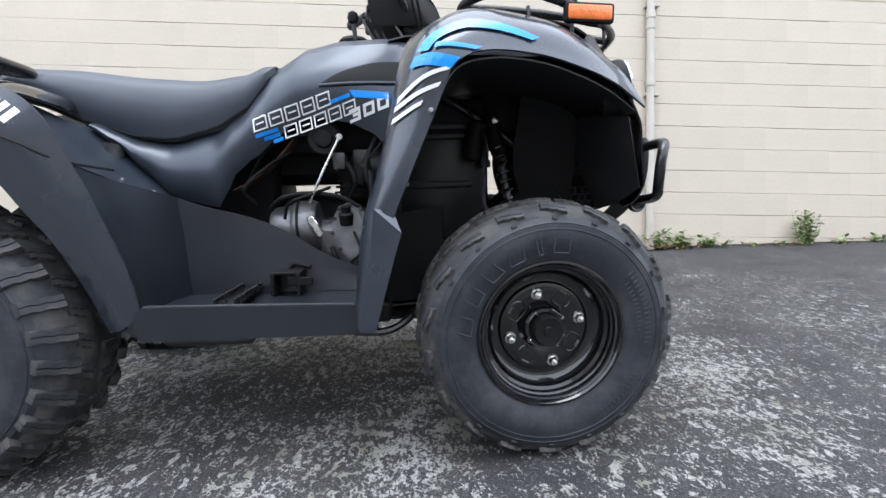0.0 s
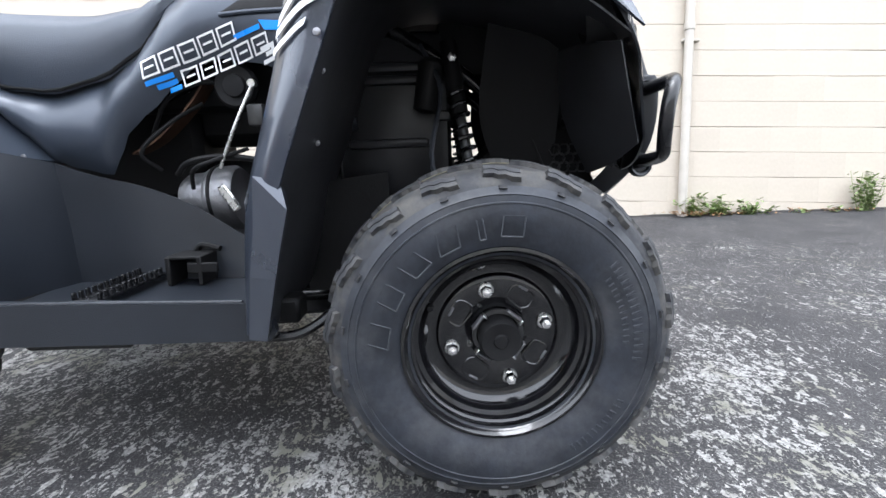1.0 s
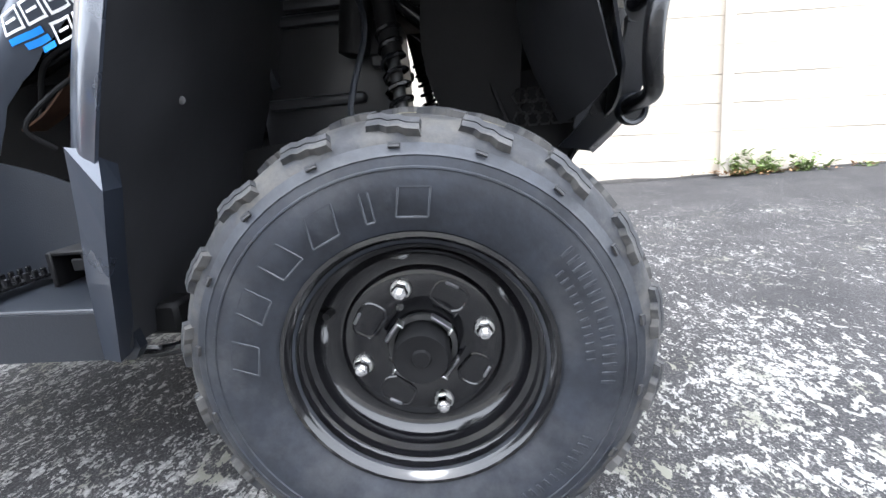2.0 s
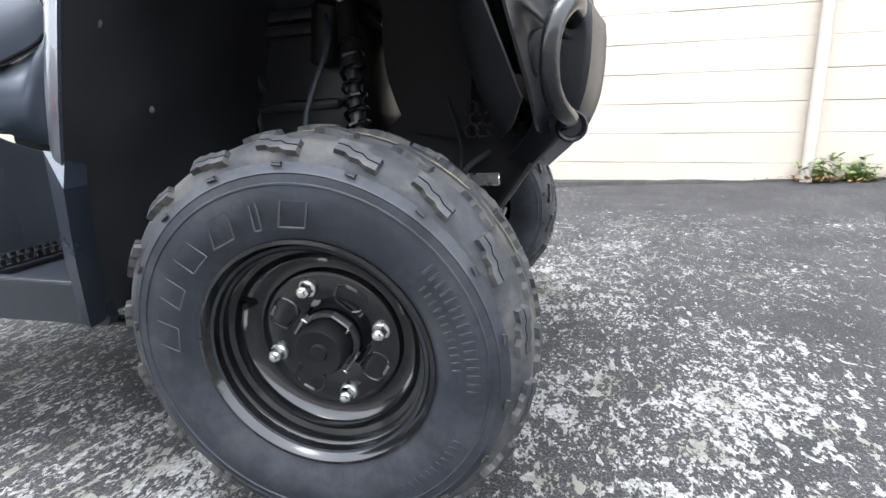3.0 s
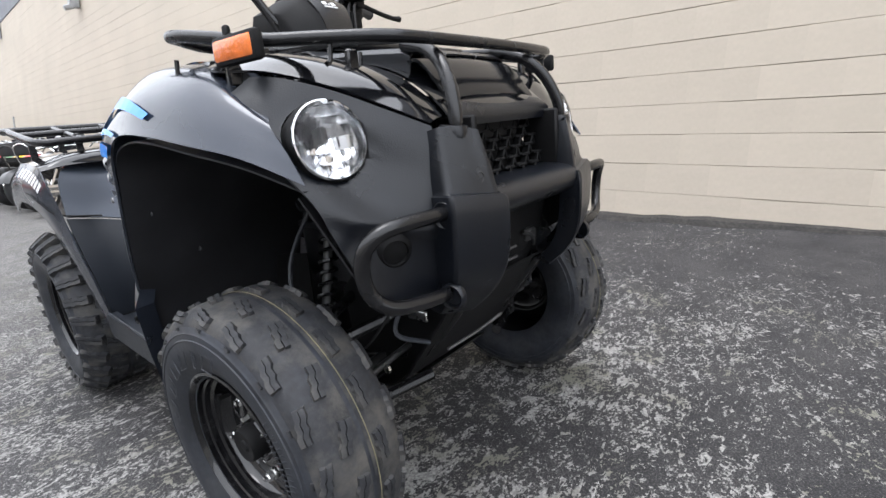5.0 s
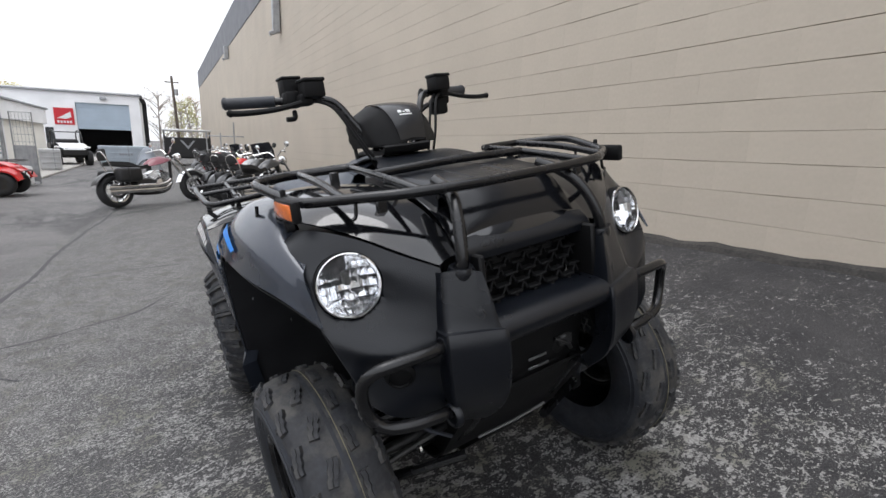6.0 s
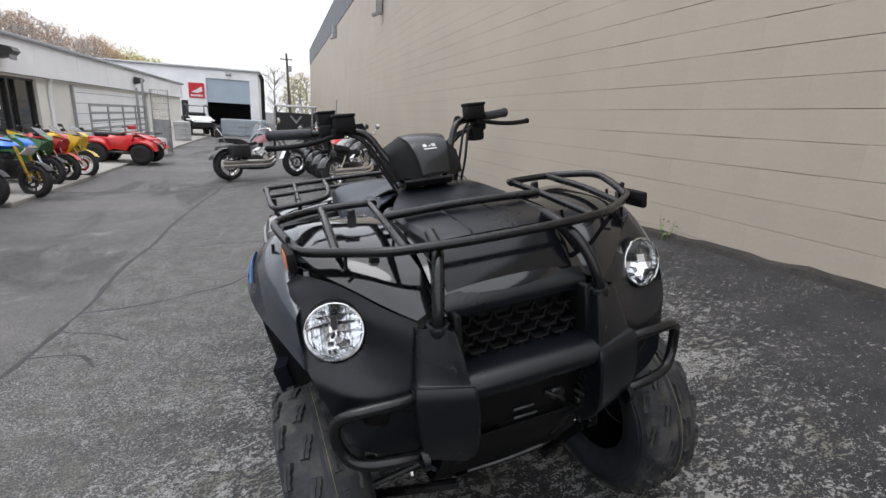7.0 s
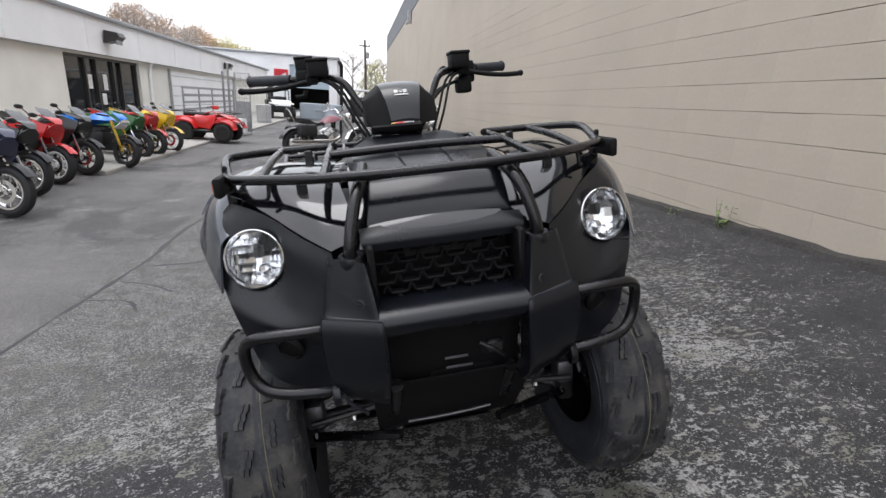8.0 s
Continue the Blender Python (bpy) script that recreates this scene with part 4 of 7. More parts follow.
    part("amber_lens", box((0, s * 0.0045, 0), (0.100, 0.014, 0.032), 0.006, m, 2), AMBER, sig, "amber lens")
    part("signal_stay", box((-0.03, -s * 0.006, 0.022), (0.012, 0.010, 0.03), 0.003, m), PLASTIC_DARK, sig)

# ---- front rack ----
FRONT_HALF = [(0.258, 0.0, 0.958), (0.256, 0.10, 0.958), (0.248, 0.19, 0.959), (0.232, 0.262, 0.960), (0.180, 0.340, 0.961), (0.140, 0.392, 0.961), (0.120, 0.413, 0.963), (0.092, 0.425, 0.967), (0.045, 0.438, 0.977)]
rack = part("front_rack", tube(flip(FRONT_HALF[:0:-1], -1) + FRONT_HALF, 0.0102, 12, 6), TUBE, atv, "black tubular steel front rack")
part("rear_tube", tube([(0.018, -0.212, 0.986), (0.012, 0, 0.990), (0.018, 0.212, 0.986)], 0.0105, 10, 6), TUBE, rack)
for s in (-1, 1):
    part("wing_tube", tube(flip([(-0.118, 0.204, 0.999), (-0.140, 0.214, 0.999), (-0.150, 0.240, 0.999), (-0.153, 0.320, 0.999), (-0.148, 0.362, 0.999), (-0.126, 0.396, 0.999), (-0.094, 0.432, 0.999), (-0.072, 0.452, 0.997), (-0.040, 0.456, 0.993), (0.0, 0.449, 0.986), (0.05, 0.437, 0.976)], s), 0.0100, 12, 6), TUBE, rack)
    for y, x1 in ((0.212, 0.242), (0.340, 0.178)):
        part("cross_tube", tube(flip([(-0.148, y, 0.999), (0.03, y + 0.003, 0.984), (x1, y + 0.006, 0.959)], s), 0.0092, 10, 4), TUBE, rack)
    for x, y, z in ((0.16, 0.27, 0.920), (-0.10, 0.27, 0.965), (0.07, 0.43, 0.935)):
        part("rack_stay", box((x, s * y, z), (0.012, 0.022, 0.062), 0.003), TUBE, rack)
    for x, y in ((0.185, 0.33), (-0.03, 0.468), (0.12, 0.215), (-0.150, 0.30)):
        part("rack_hook", tube(flip([(x, y, 0.955), (x, y + 0.004, 0.928), (x, y + 0.012, 0.922)], s), 0.004, 6, 3), TUBE, rack)

# ---- steering ----
BAR_HALF = [(-0.250, 0, 1.005), (-0.257, 0.050, 1.014), (-0.300, 0.105, 1.098), (-0.326, 0.140, 1.162), (-0.340, 0.170, 1.182), (-0.360, 0.215, 1.187), (-0.400, 0.300, 1.191), (-0.448, 0.410, 1.197)]
bars = part("handlebar", tube(flip(BAR_HALF[:0:-1], -1) + BAR_HALF, 0.0108, 12, 5), TUBE, atv, "black handlebar turned slightly to the left")
LEVER = [(-0.324, 0.235, 1.180), (-0.320, 0.290, 1.168), (-0.325, 0.345, 1.162), (-0.333, 0.395, 1.161), (-0.337, 0.428, 1.163)]
for s in (-1, 1):
    grip = bmesh.new()
    add_tube(grip, flip([(-0.396, 0.292, 1.1908), (-0.42, 0.345, 1.1935), (-0.450, 0.412, 1.197)], s), 0.0150, 16, 8)
    part("grip", grip, RUBBER, bars, "black ribbed rubber grip")
    part("grip_end", lathe([(0.0165, 0), (0.0172, 0.005), (0.012, 0.010)], 16, aim((-0.448, s * 0.406, 1.197), (-0.4, s * 0.9, 0.05))), RUBBER, bars)
    part("lever", tube(flip(LEVER, s), 0.0066, 8, 5, 0.0078), PLASTIC_DARK, bars, "black brake lever")
    tip = LEVER[-1]
    part("lever_tip", lathe([(0.004, -0.009), (0.0085, -0.004), (0.0095, 0.002), (0.004, 0.009)], 12, aim((tip[0], s * tip[1], tip[2]), (-0.3, s, 0))), PLASTIC_DARK, bars)
    part("lever_bracket", box((-0.335, s * 0.232, 1.184), (0.040, 0.034, 0.030), 0.006, seg=2), PLASTIC_DARK, bars)
    part("reservoir", box((-0.322, s * 0.213, 1.208), (0.052, 0.058, 0.042), 0.006, seg=2), PLASTIC_DARK, bars, "black brake fluid reservoir")
    part("reservoir_cap", box((-0.322, s * 0.213, 1.232), (0.056, 0.062, 0.010), 0.003), PLASTIC_DARK, bars)
    part("switch_box", box((-0.372, s * 0.254, 1.190 - 0.010 * (s > 0)), (0.044, 0.044, 0.044 + 0.022 * (s > 0)), 0.009, seg=2), PLASTIC_DARK, bars, "black switch housing")
    for k in range(2):
        part("cable", tube(flip([(-0.325 + 0.01 * k, 0.195 + 0.012 * k, 1.178), (-0.298 + 0.01 * k, 0.158 + 0.012 * k, 1.150), (-0.268 + 0.012 * k, 0.118 + 0.014 * k, 1.06), (-0.235, 0.075 + 0.014 * k, 0.97)], s), 0.004, 6, 5), PLASTIC_DARK, bars)
part("throttle_box", box((-0.388, -0.248, 1.222), (0.050, 0.050, 0.046), 0.006, seg=2), PLASTIC_DARK, bars, "black throttle housing")
part("throttle_lid", box((-0.388, -0.248, 1.247), (0.054, 0.054, 0.008), 0.003), PLASTIC_DARK, bars)
part("choke_housing", box((-0.372, 0.240, 1.142), (0.056, 0.046, 0.052), 0.010, seg=2), PLASTIC_DARK, bars, "black switch housing")
part("choke_lever", tube([(-0.39, 0.215, 1.18), (-0.372, 0.180, 1.196), (-0.356, 0.160, 1.185), (-0.350, 0.155, 1.165)], 0.006, 8, 4), PLASTIC_DARK, bars)
part("gear_stick", tube([(-0.424, -0.08, 1.00), (-0.428, -0.082, 1.05)], 0.006, 8, 2), STEEL_DARK, atv, "gear stick with an oval black knob")
part("gear_knob", lathe([(0.004, -0.018), (0.013, -0.012), (0.016, 0.0), (0.013, 0.012), (0.004, 0.018)], 14, aim((-0.429, -0.082, 1.066), (0, 0, 1))), PLASTIC_DARK, atv)
part("fuel_cap", lathe([(0.042, -0.012), (0.044, 0.004), (0.036, 0.013), (0.016, 0.017), (0.002, 0.018)], 24, aim((-0.435, -0.03, 1.012), (0, 0, 1))), PLASTIC_DARK, atv, "round black fuel cap")
for k in range(3):
    part("cable", tube([(-0.40 + 0.02 * k, 0.22, 1.155), (-0.405 + 0.025 * k, 0.16, 1.13), (-0.38 + 0.02 * k, 0.09, 1.06), (-0.345 + 0.01 * k, 0.03, 0.99)], 0.0045, 6, 5), PLASTIC_DARK, bars)
part("thumb_throttle", tube([(-0.372, -0.252, 1.158), (-0.352, -0.262, 1.140), (-0.350, -0.285, 1.138)], 0.007, 8, 4), PLASTIC_DARK, bars)
PANEL = [(-0.132, 0.040, 1.047), (-0.148, 0.047, 1.096), (-0.184, 0.057, 1.137), (-0.240, 0.062, 1.153), (-0.305, 0.055, 1.155)]
bm_rows = []
for x, w, z in PANEL:
    low, out = 1.036, min(0.108, w + 0.056)
    half = [(x, 0, z - 0.002), (x, w, z - 0.003), (x - 0.012, w + 0.012, z - 0.012), (x - 0.034, out - 0.004, max(low + 0.006, z - 0.036)), (x - 0.038, out, max(low + 0.003, z - 0.060)), (x - 0.030, out - 0.008, low)]
    bm_rows.append([(a, -b, c) for a, b, c in half[:0:-1]] + half)
pod_ob = part("instrument_pod", skin(bm_rows, 1, 0.004), PLASTIC_DARK, atv, "black instrument pod with a white badge")
part("pod_panel", skin([[(x, w * f, z + 0.004 * (1 - f * f)) for f in (-1, -0.6, -0.2, 0.2, 0.6, 1)] for x, w, z in PANEL], 3, 0.003), SATIN, pod_ob, "satin grey front panel of the pod")
for y, w, h, off in ((-0.0155, 0.011, 0.010, 0.0), (-0.002, 0.007, 0.004, 0.002), (0.010, 0.012, 0.004, -0.003), (0.011, 0.012, 0.004, 0.003)):
    part("badge_bar", box((0, 0, 0), (h, w, 0.003), 0.0005, pose(-0.1655 + off * 0.66, y, 1.1255 - off * 0.75, 0, 48.8, 0)), WHITE, pod_ob, "plain white badge bar")
part("badge_line", box((0, 0, 0), (0.004, 0.040, 0.003), 0.0005, pose(-0.158, -0.001, 1.1165, 0, 48.8, 0)), WHITE, pod_ob, "plain white badge bar")
part("pod_neck", skin([[(-0.165, y - 0.028, 1.036), (-0.18, y - 0.028, 1.018), (-0.25, y - 0.028, 1.016), (-0.29, y * 0.8 - 0.028, 1.030)] for y in (-0.07, 0, 0.07)], 3, 0.012), PLASTIC_DARK, atv)
part("steering_shroud", skin([[(-0.02, y * 1.5, 0.968 - abs(y) * 0.1), (-0.10, y * 1.3, 0.985), (-0.18, y, 1.005), (-0.27, y, 1.005), (-0.33, y * 1.3, 0.982)] for y in (-0.12, -0.06, 0, 0.06, 0.12)], 4, 0.004), PLASTIC, atv, "matt black shroud below the handlebar")

bars.matrix_basis = pose(-0.26, -0.008, 0, 0, 0, 5.5) @ pose(0.26, 0, 0)
pod_ob.matrix_basis = pose(-0.235, -0.004, 0.002, 0, 0, 2.0) @ pose(0.19, 0, 0)

# ---- middle of the body: tank cover, side covers and seat ----


def side_at(x, keys):
    for (a, p), (b, q) in zip(keys, keys[1:]):
        if a <= x <= b:
            t = (x - a) / (b - a)
            t = t * t * (3 - 2 * t) * 0.5 + t * 0.5
            return p + (q - p) * t
    return keys[0][1] if x < keys[0][0] else keys[-1][1]


LOW = [(-1.08, 0.762), (-1.02, 0.715), (-0.96, 0.650), (-0.90, 0.590), (-0.86, 0.574), (-0.785, 0.556), (-0.765, 0.590), (-0.735, 0.645), (-0.68, 0.685), (-0.62, 0.735), (-0.57, 0.772), (-0.52, 0.780), (-0.44, 0.768), (-0.38, 0.742), (-0.335, 0.700), (-0.28, 0.69)]
HIGH = [(-1.08, 0.775), (-0.98, 0.742), (-0.90, 0.732), (-0.80, 0.756), (-0.72, 0.800), (-0.665, 0.862), (-0.63, 0.908), (-0.55, 0.948), (-0.46, 0.968), (-0.34, 0.974), (-0.28, 0.965)]


def body_y(x, f):
    """The side's distance from the middle: f runs from the lower edge to the upper one."""
    return 0.205 + 0.03 * math.sin(math.pi * min(max(f, 0), 1)) - 0.055 * f * f - 0.02 * max(0, -0.6 - x)


def body_side(s):
    rows = []
    for i in range(55):
        x = -1.08 + i * 0.0148
        lo, hi = side_at(x, LOW), side_at(x, HIGH)
        rows.append([(x, s * body_y(x, k / 8), lo + (hi - lo) * k / 8) for k in range(9)])
    return skin(rows, 1, 0.004 * -s)


both("tank_side", body_side, COVER, "glossy dark side cover with white and blue model graphics")
rows = []
for i in range(24):
    x = -0.66 + i * 0.0168
    hi, y = side_at(x, HIGH), body_y(x, 1.0)
    rows.append([(x, y * f, hi + 0.045 * (1 - f * f) * min(1.0, i / 6)) for f in (-1, -0.8, -0.5, -0.2, 0, 0.2, 0.5, 0.8, 1)])
part("tank_top", skin(rows, 1, 0.004), VINYL, atv, "dark satin tank cover")
SEAT_TOP = [(-1.31, 0.895), (-1.27, 0.922), (-1.15, 0.920), (-0.95, 0.900), (-0.82, 0.893), (-0.72, 0.905), (-0.655, 0.928), (-0.63, 0.918)]
SEAT_LOW = [(-1.31, 0.860), (-1.22, 0.825), (-1.10, 0.775), (-0.98, 0.737), (-0.90, 0.728), (-0.80, 0.752), (-0.72, 0.796), (-0.66, 0.860), (-0.63, 0.905)]
rows = []
for i in range(40):
    x = -1.31 + i * 0.01745
    hi, lo = side_at(x, SEAT_TOP), side_at(x, SEAT_LOW)
    w = 0.190 - 0.03 * max(0, (x + 0.95) / 0.32)
    rows.append([(x, w * a, lo + (hi - lo) * b) for a, b in ((-0.93, 0), (-1.0, 0.25), (-1.0, 0.5), (-0.94, 0.75), (-0.75, 0.93), (-0.4, 1.0), (0, 1.02), (0.4, 1.0), (0.75, 0.93), (0.94, 0.75), (1.0, 0.5), (1.0, 0.25), (0.93, 0))])
seat = part("seat", skin(rows, 1, 0.006), VINYL, atv, "dark grey vinyl seat with a dipped middle")
for s in (-1, 1):
    part("piping", tube([(x, s * 0.186 * (1 - 0.15 * max(0, (x + 0.95) / 0.32)), side_at(x, SEAT_LOW) + 0.004) for x in [-1.30 + k * 0.035 for k in range(20)]], 0.004, 6, 1), PLASTIC_DARK, seat)


def rear_cover(s):
    rows = [[(-1.08, 0.175, 0.768), (-1.0, 0.175, 0.69), (-0.90, 0.185, 0.585)], [(-1.10, 0.22, 0.768), (-1.03, 0.255, 0.69), (-0.93, 0.29, 0.603)], [(-1.13, 0.28, 0.792), (-1.03, 0.36, 0.712), (-0.945, 0.40, 0.634)], [(-1.15, 0.40, 0.826), (-1.03, 0.475, 0.765), (-0.940, 0.500, 0.655)]]
    return skin([flip(r, s) for r in rows], 4, 0.004 * s)


both("rear_side_cover", rear_cover, COVER, "dark satin side cover behind the tank")


def rear_rows(s):
    wheel = [(-0.915, 0.478, 0.308), (-0.945, 0.488, 0.40), (-0.985, 0.500, 0.495), (-1.028, 0.51, 0.565), (-1.085, 0.525, 0.650), (-1.19, 0.535, 0.690), (-1.34, 0.535, 0.690), (-1.52, 0.525, 0.640)]
    mid = [(-0.885, 0.484, 0.318), (-0.905, 0.497, 0.42), (-0.94, 0.510, 0.525), (-0.978, 0.520, 0.615), (-1.03, 0.533, 0.705), (-1.14, 0.540, 0.748), (-1.33, 0.538, 0.756), (-1.53, 0.525, 0.715)]
    front = [(-0.850, 0.480, 0.345), (-0.862, 0.490, 0.44), (-0.890, 0.500, 0.54), (-0.930, 0.508, 0.65), (-0.985, 0.515, 0.762), (-1.08, 0.510, 0.806), (-1.32, 0.505, 0.815), (-1.54, 0.495, 0.780)]
    return [flip(r, s) for r in (wheel, mid, front)]


def rear_fender(s):
    return skin(rear_rows(s), 5, 0.004 * -s)


both("rear_fender", rear_fender, PAINT, "charcoal rear fender and foot guard")


def rear_deck(s):
    """The flat top between the rear fender and the seat."""
    edge = [(-1.04, 0.512, 0.786), (-1.09, 0.508, 0.802), (-1.32, 0.503, 0.812), (-1.54, 0.493, 0.778)]
    inner = [(-1.07, 0.42, 0.800), (-1.11, 0.40, 0.830), (-1.32, 0.39, 0.842), (-1.56, 0.38, 0.815)]
    deep = [(-1.12, 0.19, 0.800), (-1.15, 0.18, 0.838), (-1.32, 0.18, 0.858), (-1.57, 0.18, 0.84)]
    return skin([flip(r, s) for r in (edge, inner, deep)], 4, 0.004 * -s)


both("rear_deck", rear_deck, GLOSS, "gloss black rear deck panel")


def foot_back(s):
    """The panel behind the rider's boot, from the rear fender in to the footwell."""
    a = [(-0.851, 0.476, 0.345), (-0.863, 0.486, 0.44), (-0.892, 0.496, 0.54), (-0.933, 0.503, 0.65)]
    b = [(-0.868, 0.38, 0.340), (-0.880, 0.385, 0.44), (-0.902, 0.39, 0.53), (-0.935, 0.40, 0.628)]
    c = [(-0.842, 0.266, 0.337), (-0.850, 0.260, 0.44), (-0.858, 0.253, 0.52), (-0.868, 0.248, 0.583)]
    return skin([flip(r, s) for r in (a, b, c)], 5, 0.004 * s)


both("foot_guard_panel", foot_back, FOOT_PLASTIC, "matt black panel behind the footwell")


def fender_seam(s):
    return tube(flip([(-1.40, 0.532, 0.738), (-1.12, 0.543, 0.728), (-1.02, 0.538, 0.700), (-0.955, 0.512, 0.662), (-0.91, 0.42, 0.645)], s), 0.0028, 6, 5)


both("fender_seam", fender_seam, PLASTIC_DARK)


def foot_wall(s):
    top = [(-0.868, 0.248, 0.583), (-0.80, 0.243, 0.557), (-0.70, 0.241, 0.530), (-0.60, 0.241, 0.487), (-0.50, 0.244, 0.422), (-0.40, 0.25, 0.385)]
    mid = [(-0.855, 0.256, 0.46), (-0.79, 0.25, 0.45), (-0.70, 0.25, 0.435), (-0.60, 0.25, 0.41), (-0.50, 0.25, 0.385), (-0.40, 0.252, 0.36)]
    low = [(-0.842, 0.266, 0.337), (-0.78, 0.262, 0.337), (-0.70, 0.262, 0.336), (-0.60, 0.262, 0.335), (-0.50, 0.262, 0.334), (-0.40, 0.262, 0.333)]
    return skin([flip(r, s) for r in (top, mid, low)], 5, 0.005 * -s)


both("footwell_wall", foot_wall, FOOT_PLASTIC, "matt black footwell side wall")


def foot_board(s):
    bm = bmesh.new()
    add_prism(bm, [(-0.86, 0.300), (-0.845, 0.287), (-0.37, 0.285), (-0.36, 0.30), (-0.37, 0.345), (-0.41, 0.350), (-0.845, 0.360), (-0.86, 0.345)], s * 0.478, s * 0.492)
    add_prism(bm, [(-0.86, 0.320), (-0.40, 0.318), (-0.40, 0.333), (-0.86, 0.338)], s * 0.25, s * 0.480)
    add_prism(bm, [(-0.845, 0.349), (-0.41, 0.339), (-0.41, 0.350), (-0.845, 0.360)], s * 0.466, s * 0.480)
    return bm


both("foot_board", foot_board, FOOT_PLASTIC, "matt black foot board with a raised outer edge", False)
for s in (-1, 1):
    peg = bmesh.new()
    add_box(peg, (-0.688, s * 0.365, 0.352), (0.05, 0.19, 0.006), 0.001, pose(0, 0, 0))
    for k in range(12):
        for x in (-0.710, -0.666):
            add_box(peg, (x, s * (0.285 + k * 0.0155), 0.360), (0.005, 0.009, 0.014), 0.001)
    part("foot_peg", peg, TUBE, atv, "black toothed foot peg", False)
    pedal = bmesh.new()
    for x in (-0.628, -0.565):
        add_box(pedal, (x, s * 0.285, 0.366), (0.010, 0.075, 0.058), 0.002)
    add_box(pedal, (-0.597, s * 0.275, 0.392), (0.070, 0.090, 0.007), 0.002)
    add_box(pedal, (-0.560, s * 0.318, 0.372), (0.060, 0.008, 0.020), 0.002)
    add_tube(pedal, flip([(-0.60, 0.262, 0.395), (-0.585, 0.262, 0.408), (-0.545, 0.270, 0.400)], s), 0.006, 8, 3)
    part("brake_pedal" if s < 0 else "pedal_guard", pedal, PLASTIC_DARK, atv, "black steel pedal bracket")
    part("foot_skid", box((-0.74, s * 0.36, 0.270), (0.20, 0.16, 0.03), 0.01), STEEL_DARK, atv)
    part("leg_bracket", box((-0.365, s * 0.42, 0.318), (0.06, 0.05, 0.045), 0.006, pose(0, 0, 0)), PLASTIC_DARK, atv)
    for x, y, z in ((-0.80, 0.242, 0.552), (-0.912, 0.268, 0.598), (-0.955, 0.318, 0.628), (-0.985, 0.368, 0.654), (-0.238, 0.551, 0.738), (-0.268, 0.30, 0.70), (-0.29, 0.40, 0.60), (-0.25, 0.49, 0.70), (-1.07, 0.545, 0.70)):
        part("panel_screw", lathe([(0.0055, 0), (0.005, 0.002), (0.002, 0.003)], 10, aim((x, s * y, z), (0, s, 0.1))), ALLOY, atv)

# ---- rear rack ----
rrack = part("rear_rack", tube([(-1.33, -0.205, 0.915), (-1.22, -0.22, 0.893), (-1.165, -0.27, 0.882), (-1.135, -0.42, 0.875), (-1.155, -0.475, 0.876), (-1.28, -0.49, 0.898), (-1.43, -0.495, 0.925), (-1.50, -0.46, 0.932), (-1.52, 0, 0.935), (-1.50, 0.46, 0.932), (-1.43, 0.495, 0.925), (-1.28, 0.49, 0.898), (-1.155, 0.475, 0.876), (-1.135, 0.42, 0.875), (-1.165, 0.27, 0.882), (-1.22, 0.22, 0.893), (-1.33, 0.205, 0.915)], 0.0125, 10, 5), TUBE, atv, "black tubular steel rear rack")
for s in (-1, 1):
    for y, x0, z0 in ((0.205, -1.33, 0.915), (0.36, -1.14, 0.877)):
        part("long_tube", tube(flip([(x0, y, z0), (-1.51, y, 0.933)], s), 0.011, 10, 2), TUBE, rrack)
    for x, y in ((-1.20, 0.36), (-1.45, 0.36), (-1.30, 0.47)):
        part("rack_stay", box((x, s * y, 0.855), (0.014, 0.02, 0.09), 0.003), TUBE, rrack)
part("mid_tube", tube([(-1.335, -0.49, 0.908), (-1.335, -0.2, 0.914), (-1.335, 0.2, 0.914), (-1.335, 0.49, 0.908)], 0.011, 10, 2), TUBE, rrack)

